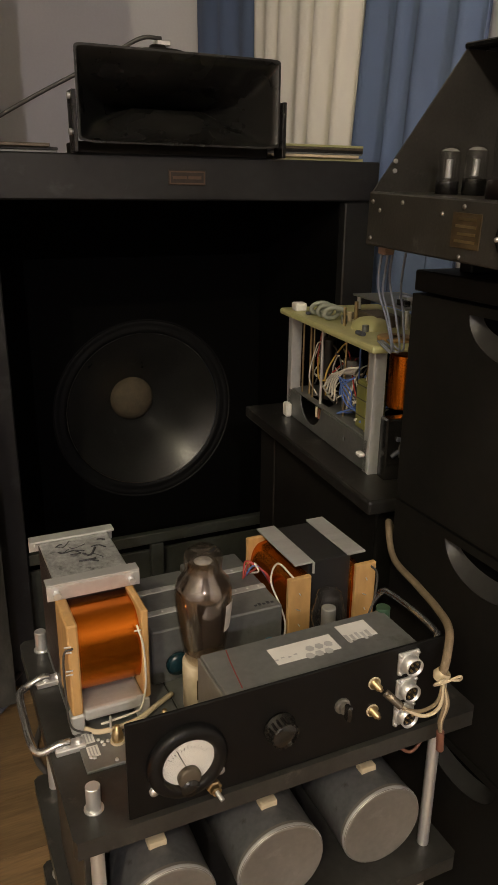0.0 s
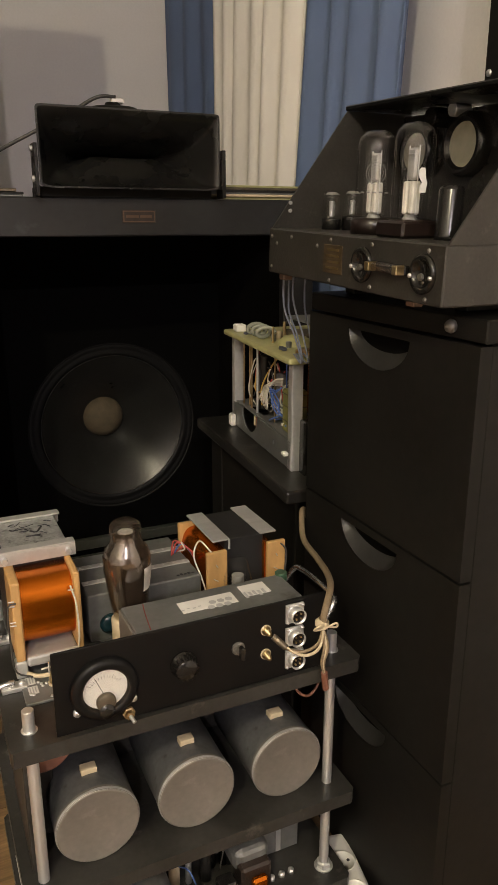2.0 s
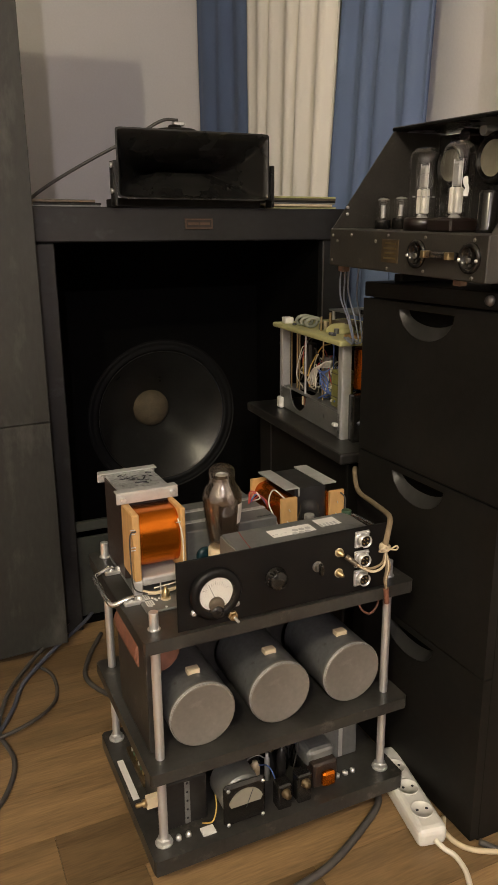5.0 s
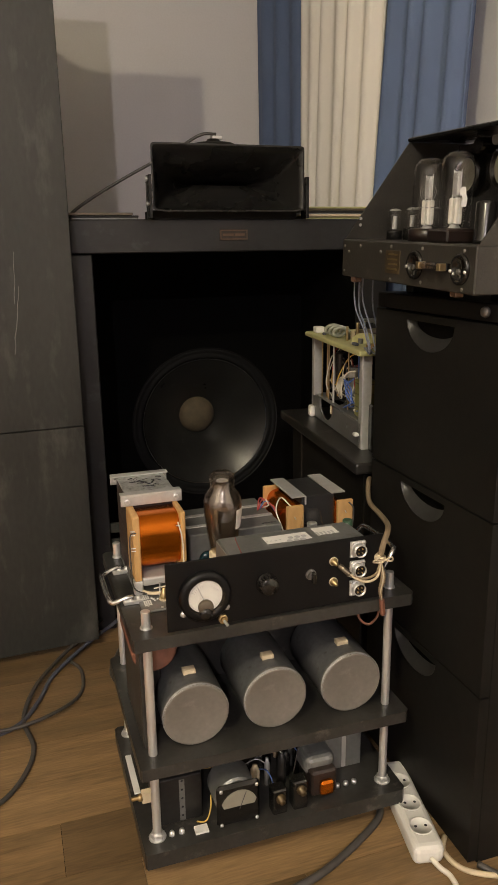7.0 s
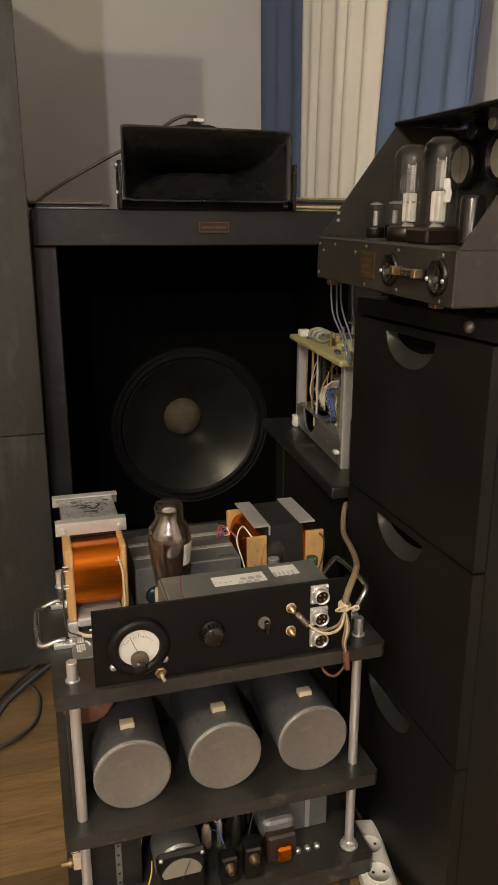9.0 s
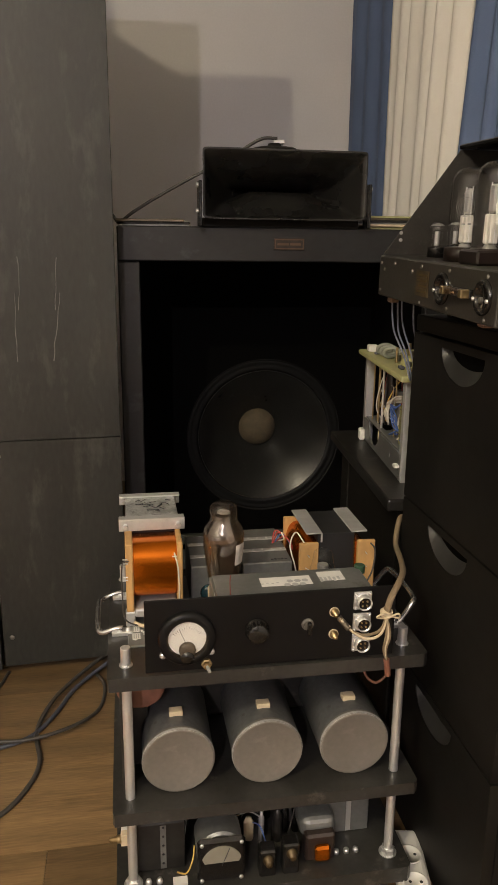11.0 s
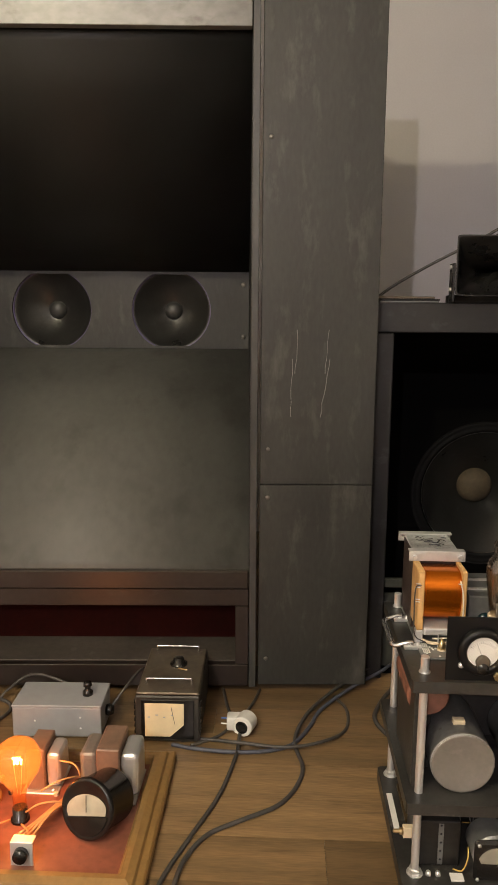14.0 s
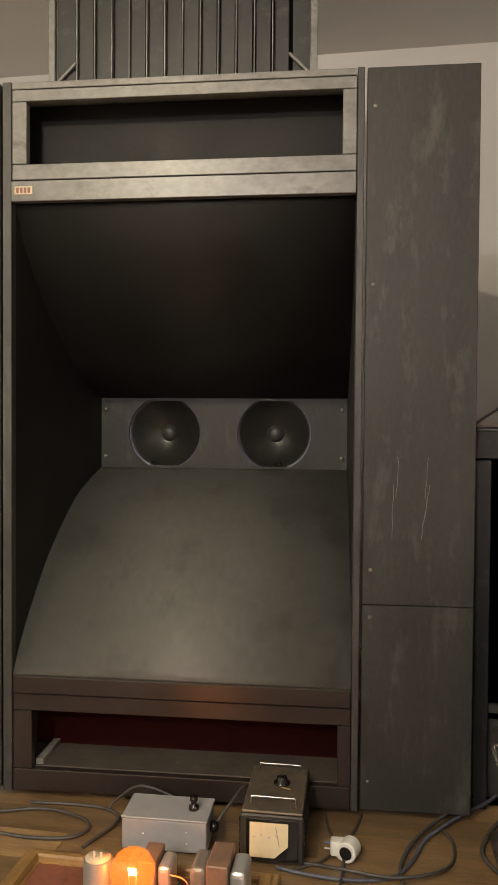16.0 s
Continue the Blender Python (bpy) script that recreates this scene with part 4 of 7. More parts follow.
ring1 = [b.verts.new((0.2050, v.co.y, v.co.z)) for v in ring0]
for i in range(len(ring0)):
    j = (i + 1) % len(ring0)
    b.faces.new((ring0[i], ring0[j], ring1[j], ring1[i])).smooth = True
b.faces.new([b.verts.new(v.co) for v in ring0])
b.faces.new([b.verts.new(v.co) for v in ring1[::-1]])
part("copper_winding", b, COPPER, t1, "tight bright copper wire winding")
for x in (0.1203, 0.2052):
    part("bobbin_flange", rbox(B(), x, x + 0.0125 if x < 0.15 else x + 0.0085, 0.702, 0.7715, Z1 + 0.030, 0.628, 0.002), PLY, t1, "plain tan board flange")
part("bobbin_floor", rbox(B(), 0.1335, 0.2045, 0.700, 0.770, Z1 + 0.020, Z1 + 0.036, 0.004, seg=2), ALU, t1, "pale aluminium bobbin foot")
part("lead", cord(B(), [(0.126, 0.701, 0.600), (0.115, 0.700, 0.594), (0.114, 0.699, 0.54), (0.117, 0.697, 0.50), (0.138, 0.692, Z1 + 0.010)], 0.0013, 6, 8), RUBBER, t1, "black lead")
part("lead", cord(B(), [(0.200, 0.703, 0.61), (0.206, 0.70, 0.58), (0.207, 0.70, 0.53), (0.201, 0.70, 0.50), (0.19, 0.695, Z1 + 0.020), (0.15, 0.693, Z1 + 0.018)], 0.0013, 6, 8), WHITEWIRE, t1, "white lead")
part("sleeving", cord(B(), [(0.132, 0.700, Z1 + 0.012), (0.15, 0.690, Z1 + 0.010), (0.19, 0.690, Z1 + 0.012), (0.222, 0.705, Z1 + 0.014), (0.245, 0.72, Z1 + 0.012)], 0.0032, 6, 10), CREAM, t1, "cream insulating sleeve")
for x, z in ((0.120, 0.603), (0.120, 0.596), (0.120, 0.572), (0.120, 0.567), (0.200, 0.604), (0.200, 0.515)):
    part("eyelet", rod(B(), (x - 0.004, 0.7015, z), (x + 0.004, 0.7005, z), 0.001, 6), STEEL, t1)
t1.location.y += 0.012
for x in (0.118, 0.196):
    part("corner_foot", rbox(B(), x, x + 0.016, 0.714, 0.732, Z1 + 0.004, Z1 + 0.0298, 0.002), ALU, t1, "aluminium corner foot")

# second transformer, turned, black core
t2 = part("power_transformer", rbox(B(), 0.459, 0.527, 0.778, 0.893, Z1 + 0.006, 0.604, 0.001), BLACKCORE, amp, "black-cored transformer with copper winding and tan flanges")
for x0, x1 in ((0.437, 0.466), (0.520, 0.549)):
    part("clamp_bar", rbox(B(), x0, x1, 0.774, 0.897, 0.6045, 0.6075, 0.0006), ALU, t2, "flat aluminium clamp strip")
part("clamp_web", rbox(B(), 0.463, 0.466, 0.771, 0.774, 0.590, 0.607, 0.0004), ALU, t2)
for y0, y1 in ((0.764, 0.772), (0.898, 0.906)):
    for x0, x1 in ((0.423, 0.458), (0.529, 0.562)):
        fl = part("bobbin_flange", rbox(B(), x0, x1, y0, y1, Z1 + 0.006, 0.592, 0.0015), PLY, t2, "tan board flange with small pins")
        if y0 < 0.8:
            for k in range(4):
                zz = 0.50 + k * 0.024
                part("pin", rod(B(), (x0 + 0.010 + 0.004 * (k % 2), y0 - 0.004, zz), (x0 + 0.018, y0 - 0.001, zz - 0.006), 0.0008, 6), STEEL, fl)
for s, xc in ((-1, 0.459), (1, 0.527)):
    b = B()
    pr = [(xc, Z1 + 0.012)] + [(xc + s * 0.033 * math.cos(math.radians(a)) ** 0.5, 0.535 + 0.05 * math.sin(math.radians(a))) for a in range(-85, 86, 10)] + [(xc, 0.588)]
    r0 = [b.verts.new((x, 0.7725, z)) for x, z in pr]
    r1 = [b.verts.new((x, 0.8975, z)) for x, z in pr]
    for i in range(len(r0)):
        j = (i + 1) % len(r0)
        b.faces.new((r0[i], r0[j], r1[j], r1[i])).smooth = True
    b.faces.new([b.verts.new(v.co) for v in r0])
    b.faces.new([b.verts.new(v.co) for v in r1[::-1]])
    part("copper_winding", b, COPPERV, t2, "copper wire winding")
part("lead", cord(B(), [(0.432, 0.768, 0.592), (0.424, 0.80, 0.600), (0.414, 0.80, 0.575), (0.418, 0.775, 0.545), (0.420, 0.765, 0.52), (0.40, 0.74, Z1 + 0.02)], 0.0014, 6, 8), WHITEWIRE, t2, "white lead")
part("lead", cord(B(), [(0.552, 0.766, 0.588), (0.560, 0.758, 0.575), (0.556, 0.755, 0.54), (0.545, 0.75, 0.52)], 0.0016, 6, 8), RUBBER, t2, "black lead")
for k in range(5):
    d = 0.0032 * (k - 2)
    part("lead", cord(B(), [(0.424, 0.83 + d, 0.560 + 0.5 * d), (0.412 - d, 0.83 + d, 0.580 + d), (0.402 + d, 0.835 - d, 0.583 - d), (0.394 + d, 0.842 + d, 0.566)], 0.0014, 6, 6), (REDWIRE, REDWIRE, BLUEWIRE, REDWIRE, WHITEWIRE)[k], t2, "thin coloured lead")

# screening boxes behind the tubes
part("screening_box", rbox(B(), 0.232, 0.318, 0.765, 0.905, Z1 + 0.004, 0.560, 0.002), GREYALU, amp, "grey aluminium box with riveted lid")
part("screening_box", rbox(B(), 0.320, 0.408, 0.752, 0.912, Z1 + 0.004, 0.566, 0.002), GREYALU, amp, "grey aluminium box with pencilled writing")
for y in (0.80, 0.855):
    for x0, x1, z in ((0.232, 0.318, 0.5602), (0.320, 0.408, 0.5662)):
        s = part("lid_seam", rbox(B(), x0 + 0.001, x1 - 0.001, y, y + 0.012, z, z + 0.0016, 0.0005), ALU, amp)
        for k in range(5):
            part("rivet", lathe(B(), [(0.0018, 0), (0.0012, 0.001), (0, 0.0012)], Matrix.Translation((x0 + 0.010 + k * 0.017, y + 0.006, z + 0.0016)), 8), STEEL, s)
for i in range(5):
    part("mark", rbox(B(), 0.372 + i * 0.006, 0.376 + i * 0.006, 0.762, 0.7655 + 0.002 * (i % 2), 0.5662, 0.5666, 0), INK, amp)
part("blue_capacitor", lathe(B(), [(0, 0), (0.012, 0.001), (0.016, 0.006), (0.016, 0.010), (0.012, 0.014), (0, 0.015)], Matrix.Translation((0.262, 0.762, 0.515)) @ pose(0, 0, 0, 90), 24), mat("dark_teal_lacquer", (0.006, 0.026, 0.034), 0.25), amp, "dark teal disc capacitor")
part("blue_patch", lathe(B(), [(0, 0), (0.010, 0), (0.010, 0.0008), (0, 0.0008)], Matrix.Translation((0.388, 0.7515, 0.512)) @ pose(0, 0, 0, 90), 16), mat("blue_green_ink", (0.06, 0.16, 0.22), 0.5), amp, "blue-green stamp")

# the big silvered tube in its paper-wrapped socket
TX, TY = 0.281, 0.712
tb = part("large_tube", lathe(B(), [(0.021, 0.545), (0.0250, 0.556), (0.0293, 0.585), (0.0338, 0.622), (0.0342, 0.640), (0.0310, 0.652), (0.0225, 0.663), (0.0213, 0.670), (0.0228, 0.681), (0.0212, 0.689), (0.0140, 0.6945), (0.0, 0.6955)], Matrix.Translation((TX, TY, 0)), 40), SMOKE, amp, "big shouldered glass tube, brown-silvered inside")
part("getter_film", lathe(B(), [(0.0178, 0.6740), (0.0190, 0.6635), (0.0296, 0.6510), (0.0328, 0.640), (0.0324, 0.622), (0.0300, 0.600), (0.0262, 0.575), (0.0240, 0.560)], Matrix.Translation((TX, TY, 0)), 40), GETTER, tb, "brown-silver mirror film inside the shoulder")
part("getter_disc", lathe(B(), [(0, 0.679), (0.010, 0.6785), (0.011, 0.677), (0, 0.6765)], Matrix.Translation((TX, TY, 0)), 20), PLATE_GREY, tb)
part("anode", rbox(B(), TX - 0.020, TX + 0.020, TY - 0.012, TY + 0.012, 0.562, 0.632, 0.006, seg=2), BROWNMETAL, tb, "grey-brown anode plates")
# curved pale patch that stands for a bright reflection on the glass
b = B()
grid = [[b.verts.new((TX + (r + 0.0004) * math.cos(math.radians(a)), TY + (r + 0.0004) * math.sin(math.radians(a)), z)) for a in range(-62, -17, 5)] for r, z in ((0.0306, 0.594), (0.0323, 0.608), (0.0337, 0.620), (0.0341, 0.630))]
for a, c in zip(grid, grid[1:]):
    for i in range(len(a) - 1):
        b.faces.new((a[i], a[i + 1], c[i + 1], c[i])).smooth = True
part("tube_reflection", b, mat("pale_reflection_patch", (0.60, 0.56, 0.50), 0.5, vary=0.25, scale=60), tb, "pale patch on the glass, a painted reflection")
part("socket", lathe(B(), [(0, Z1 + 0.004), (0.0265, Z1 + 0.004), (0.0265, 0.543), (0.0240, 0.546), (0.0, 0.547)], Matrix.Translation((TX, TY, 0)), 36), CREAM, tb, "cream paper-wrapped socket with printing")
for i in range(4):
    a = math.radians(-125 + i * 22)
    part("mark", rbox(B(), TX + 0.0266 * math.cos(a) - 0.0025, TX + 0.0266 * math.cos(a) + 0.0025, TY + 0.0266 * math.sin(a) - 0.0008, TY + 0.0266 * math.sin(a) + 0.0002, 0.505, 0.532, 0), TAG, tb)
# small tube behind the box
sx, sy = 0.449, 0.703
st = part("small_tube", lathe(B(), [(0.0165, 0.533), (0.0178, 0.546), (0.0216, 0.560), (0.0218, 0.572), (0.0182, 0.585), (0.0170, 0.594), (0.0158, 0.601), (0.010, 0.606), (0.0, 0.607)], Matrix.Translation((sx, sy, 0)), 32), GLASS, amp, "small clear shouldered tube")
st.visible_shadow = False
part("base", lathe(B(), [(0, Z1 + 0.004), (0.016, Z1 + 0.004), (0.016, 0.534), (0.0, 0.535)], Matrix.Translation((sx, sy, 0)), 24), BAKELITE, st)
part("anode", rod(B(), (sx, sy, 0.536), (sx, sy, 0.580), 0.0095, 16), PLATE_GREY, st)
part("green_terminal", rod(B(), (0.496, 0.652, 0.584), (0.496, 0.652, 0.598), 0.009, 16), GREENTERM, amp, "green round terminal")
part("terminal_post", rod(B(), (0.496, 0.652, Z1 + 0.004), (0.496, 0.652, 0.584), 0.004, 8), STEEL, amp)
for x, y in ((0.164, 0.686), (0.222, 0.690)):
    t = part("binding_post", lathe(B(), [(0, 0), (0.007, 0), (0.007, 0.010), (0.0055, 0.012), (0.0055, 0.016), (0.003, 0.017), (0.003, 0.022), (0, 0.022)], Matrix.Translation((x, y, Z1 + 0.004)), 16), BRASS, amp, "brass binding post")
    part("collar", lathe(B(), [(0, 0), (0.0085, 0), (0.0085, 0.003), (0, 0.003)], Matrix.Translation((x, y, Z1 + 0.004)), 16, 0, False), CREAM, t)
part("stud", rod(B(), (0.160, 0.700, Z1 + 0.004), (0.160, 0.700, Z1 + 0.030), 0.0014, 8), STEEL, amp)
for x, y in ((0.128, 0.672), (0.127, 0.695), (0.212, 0.664)):
    l2 = part("paper_label", rbox(B(), x, x + 0.013, y, y + 0.018, Z1 + 0.0042, Z1 + 0.0046, 0), PAPER, amp, "tiny white label with unreadable print")
    for k in range(3):
        part("mark", rbox(B(), x + 0.002 + k * 0.0035, x + 0.0035 + k * 0.0035, y + 0.002, y + 0.016, Z1 + 0.0047, Z1 + 0.0049, 0), GREYINK, l2)
rng = random.Random(21)
for i in range(16):
    x, y = rng.uniform(0.13, 0.24), rng.uniform(0.656, 0.70)
    part("screw", lathe(B(), [(0.0024, 0), (0.002, 0.0015), (0, 0.002)], Matrix.Translation((x, y, Z1 + 0.004)), 8), STEEL, amp)
# point-to-point wiring between boxes and front
for i in range(12):
    x = rng.uniform(0.33, 0.43)
    a = (x, rng.uniform(0.66, 0.74), Z1 + 0.008)
    c = (x + rng.uniform(-0.03, 0.04), rng.uniform(0.66, 0.74), Z1 + 0.008)
    m = ((a[0] + c[0]) / 2, (a[1] + c[1]) / 2, Z1 + rng.uniform(0.02, 0.06))
    part("wire", cord(B(), [a, m, c], 0.0012, 6, 6), (WHITEWIRE, STEEL, RUBBER, REDWIRE, STEEL)[i % 5], amp)
for i in range(5):
    x, y = 0.335 + 0.02 * i, 0.70 + 0.015 * (i % 2)
    part("resistor", rod(B(), (x, y, Z1 + 0.018), (x + 0.012, y + 0.006, Z1 + 0.020), 0.004, 12), (TAG, STEEL, BAKELITE)[i % 3], amp)

# tan control cable with its frayed end tied at the panel's edge
cb = thing("control_cable", 0.60, 0.75, 0.56, "tan cloth-covered cable tied off and split into wires", "cable")
part("jacket", cord(B(), [(0.70, 0.90, 0.50), (0.665, 0.875, 0.575), (0.640, 0.85, 0.598), (0.610, 0.79, 0.575), (0.585, 0.70, 0.582), (0.562, 0.63, 0.592), (0.535, 0.575, 0.602), (0.512, 0.548, 0.588), (0.506, 0.546, 0.566)], 0.0050, 8, 12), TANCABLE, cb)
part("tie", lathe(B(), [(0.008, -0.006), (0.0105, 0.0), (0.008, 0.006)], Matrix.Translation((0.506, 0.546, 0.566)) @ pose(0, 0, 0, 10, 20), 14), CREAM, cb)
part("bow", cord(B(), [(0.506, 0.54, 0.566), (0.495, 0.532, 0.572), (0.488, 0.536, 0.565), (0.504, 0.538, 0.562), (0.518, 0.530, 0.572), (0.521, 0.534, 0.563), (0.506, 0.54, 0.565)], 0.0016, 6, 6), CREAM, cb)
for k, e in enumerate(((0.4335, 0.5480, 0.560), (0.436, 0.546, 0.5595))):
    part("wire", cord(B(), [(0.506, 0.543, 0.562), (0.492, 0.532 - 0.004 * k, 0.546 - 0.004 * k), (0.470, 0.530 - 0.004 * k, 0.541 - 0.004 * k), (0.450, 0.535, 0.546), e], 0.0022, 6, 8), (TANCABLE, CREAM)[k], cb)
part("plug_sleeve", rod(B(), (0.4345, 0.553, 0.560), (0.446, 0.536, 0.549), 0.0046, 12), BROWNMETAL, cb)
for k in range(3):
    part("wire", cord(B(), [(0.506, 0.543, 0.560), (0.503 + 0.003 * k, 0.534, 0.535), (0.501 + 0.002 * k, 0.536, 0.512), (0.508, 0.540, 0.490)], 0.002, 6, 8), (TANCABLE, CREAM, TANCABLE)[k], cb)
part("lug", rod(B(), (0.508, 0.540, 0.492), (0.513, 0.543, 0.462), 0.0048, 10), REDBROWN, cb, "red-brown taped wire end")

# ---- three oil capacitors on the middle shelf ----
def can(x):
    c = thing("capacitor_can", x, 0.66, Z2, "large round grey metal capacitor can lying on the shelf", "capacitor", "capacitor cans")
    r, z = 0.0587, Z2 + 0.0587
    b = B()
    lathe(b, [(0, -0.0030), (0.0525, -0.0030), (0.0545, -0.0036), (0.0568, -0.0034), (0.0580, -0.002), (r, 0.000), (r, 0.006)], Matrix.Translation((x, 0.606, z)) @ pose(0, 0, 0, -90), 64)
    part("end_cap", b, CANMETAL, c, "pale satin end cap")
    b = B()
    lathe(b, [(r - 0.0006, 0.0), (r - 0.0006, 0.012), (r - 0.0012, 0.016), (r - 0.0008, 0.150), (r - 0.004, 0.156), (0.0, 0.156)], Matrix.Translation((x, 0.612, z)) @ pose(0, 0, 0, -90), 64)
    part("body", b, CANBODY, c, "dull blue-grey can body")
    # bright ring added to give the can edge its highlight
    part("rim", lathe(B(), [(0.0574, -0.0028), (0.0584, -0.0012), (0.0590, 0.0004), (0.0590, 0.0018)], Matrix.Translation((x, 0.606, z)) @ pose(0, 0, 0, -90), 64), ALU, c, "bright ring on the can edge, a painted highlight")
    part("label", rbox(B(), x - 0.012, x + 0.010, 0.640, 0.656, z + r - 0.0035, z + r + 0.006, 0.001), CREAM, c, "cream terminal block")
    return c


first = can(0.195)
for dx in (0.145, 0.292):
    copy_thing(first, pose(0.195 + dx, 0.66, Z2))
wr = thing("red_wrapped_roll", 0.128, 0.70, Z2, "roll wrapped in red-brown tape beside the cans", "roll")
part("body", rod(B(), (0.1385, 0.66, Z1 - 0.078), (0.1385, 0.80, Z1 - 0.078), 0.040), REDBROWN, wr)
part("cradle", rbox(B(), 0.119, 0.150, 0.68, 0.78, Z2, Z1 - 0.117), SHELF, wr)
# things hung under the top shelf
for x0, x1, y, m, lab in ((0.318, 0.372, 0.60, CREAM, "pale terminal block under the shelf"), (0.396, 0.476, 0.60, REDBROWN, "red-brown resistor block under the shelf"), (0.225, 0.275, 0.60, BLACKTOP, "dark terminal block under the shelf")):
    single("terminal_block", rbox(B(), x0, x1, y, y + 0.05, Z1 - 0.037, Z1 - 0.0221, 0.002), m, ((x0 + x1) / 2, y, Z1 - 0.0221), lab, "terminal block", "blocks under the shelf")
single("wire_loop", cord(B(), [(0.50, 0.61, Z1 - 0.023), (0.497, 0.60, Z1 - 0.048), (0.515, 0.595, Z1 - 0.062), (0.535, 0.60, Z1 - 0.048), (0.538, 0.61, Z1 - 0.023)], 0.0022, 6, 8), REDBROWN, (0.515, 0.60, Z1 - 0.023), "loop of red-brown wire under the shelf", "wire")

# ---- the older unit on the bottom shelf ----
lo = thing("meter_chassis", 0.34, 0.70, Z3, "old open chassis with panel meter, coils and small transformers", "chassis")
part("left_box", rbox(B(), 0.125, 0.205, 0.625, 0.74, Z3, Z3 + 0.094, 0.002), BLACKTOP, lo, "dark green-grey metal box")
part("strap", rbox(B(), 0.163, 0.173, 0.6235, 0.6248, Z3 + 0.004, Z3 + 0.090, 0.0004), GREYALU, lo, "perforated steel strap")
for k in range(5):
    part("hole", lathe(B(), [(0, 0), (0.0022, 0), (0.0022, 0.0004), (0, 0.0004)], Matrix.Translation((0.168, 0.6234, Z3 + 0.015 + 0.018 * k)) @ pose(0, 0, 0, 90), 10), INK, lo)
lm = part("panel_meter", rbox(B(), 0.222, 0.302, 0.606, 0.618, Z3 + 0.002, Z3 + 0.085, 0.006), BAKELITE, lo, "square black meter with fan-shaped dial")
fan = [(0.036 * math.cos(math.radians(a)), 0.036 * math.sin(math.radians(a)) - 0.012) for a in range(20, 161, 10)] + [(-0.030, -0.008), (0.030, -0.008)]
part("dial", slab(B(), [(x * 0.95, z) for x, z in fan], [], 0, 0.002, Matrix(((1, 0, 0, 0.262), (0, 0, -1, 0.6058), (0, 1, 0, Z3 + 0.050), (0, 0, 0, 1)))), GREYDIAL, lm, "grey fan-shaped dial")
part("pointer", rod(B(), (0.262, 0.6030, Z3 + 0.036), (0.275, 0.6030, Z3 + 0.070), 0.0006, 6), INK, lm)
part("housing", rod(B(), (0.262, 0.6185, Z3 + 0.047), (0.262, 0.68, Z3 + 0.047), 0.040, 32), GREYALU, lm, "round grey meter housing")
for dx in (-0.033, 0.033):
    for dz in (0.008, 0.078):
        part("screw", lathe(B(), [(0, 0.003), (0.0035, 0.002), (0.0035, 0)], Matrix.Translation((0.262 + dx, 0.606, Z3 + dz)) @ pose(0, 0, 0, 90), 10), STEEL, lm)
for x, z in ((0.340, 0.036), (0.380, 0.044)):
    j = part("socket_block", rbox(B(), x - 0.014, x + 0.014, 0.604, 0.63, Z3, Z3 + z + 0.016, 0.003), BAKELITE, lo, "black bakelite socket")
    part("socket", lathe(B(), [(0.009, 0), (0.009, 0.004), (0.006, 0.005), (0.006, 0.012), (0, 0.012)], Matrix.Translation((x, 0.604, Z3 + z)) @ pose(0, 0, 0, 90), 16), TAG, j, "dull brass socket")
tr = part("small_transformer", rbox(B(), 0.410, 0.462, 0.625, 0.66, Z3, Z3 + 0.052, 0.004), LAMIN, lo, "small transformer with copper coil")
part("end_bell", rbox(B(), 0.404, 0.468, 0.640, 0.70, Z3 + 0.030, Z3 + 0.072, 0.016, seg=4), GREYALU, tr, "rounded grey end bell")
part("copper_winding", rbox(B(), 0.424, 0.451, 0.612, 0.625, Z3 + 0.008, Z3 + 0.038, 0.004), COPPER, tr, "copper winding")
rb = part("right_box", rbox(B(), 0.462, 0.540, 0.66, 0.80, Z3, Z3 + 0.082, 0.002), GREYALU, lo, "grey sheet-metal box")
part("strap", rbox(B(), 0.497, 0.506, 0.6585, 0.6598, Z3 + 0.003, Z3 + 0.080, 0.0004), STEEL, lo, "perforated steel strap")
for x in (0.468, 0.486, 0.503):
    part("bolt", lathe(B(), [(0, 0.007), (0.005, 0.006), (0.0055, 0.0), (0, 0)], Matrix.Translation((x, 0.615, Z3)), 12), STEEL, lo)
rng = random.Random(33)
for i in range(26):
    x, y = rng.uniform(0.29, 0.46), rng.uniform(0.66, 0.78)
    h, r = rng.uniform(0.04, 0.105), rng.uniform(0.004, 0.010)
    m = (BAKELITE, STEEL, BLACKTOP, GLASS, GREYALU, CREAM, BAKELITE)[rng.randrange(7)]
    e = part("component", lathe(B(), [(0, 0), (r, 0), (r, h * 0.8), (r * 0.6, h * 0.86), (r * 0.6, h), (0, h)], Matrix.Translation((x, y, Z3)), 12), m, lo)
for i in range(16):
    a = (rng.uniform(0.20, 0.46), rng.uniform(0.63, 0.74), Z3 + rng.uniform(0.01, 0.06))
    c = (a[0] + rng.uniform(-0.05, 0.05), rng.uniform(0.63, 0.74), Z3 + rng.uniform(0.01, 0.08))
    part("wire", cord(B(), [a, ((a[0] + c[0]) / 2, (a[1] + c[1]) / 2 - 0.01, max(a[2], c[2]) + 0.02), c], 0.0013, 5, 6), (RUBBER, BLUEWIRE, RUBBER, STEEL, YELLOWWIRE, RUBBER)[i % 6], lo)
part("yellow_lead", cord(B(), [(0.19, 0.61, Z3 + 0.006), (0.205, 0.60, Z3 + 0.012), (0.216, 0.608, Z3 + 0.03), (0.22, 0.622, Z3 + 0.045)], 0.0014, 6, 8), YELLOWWIRE, lo, "yellow lead")
part("tag", rbox(B(), 0.182, 0.206, 0.585, 0.603, Z3 + 0.0003, Z3 + 0.004, 0), PAPER, lo, "white paper tag")
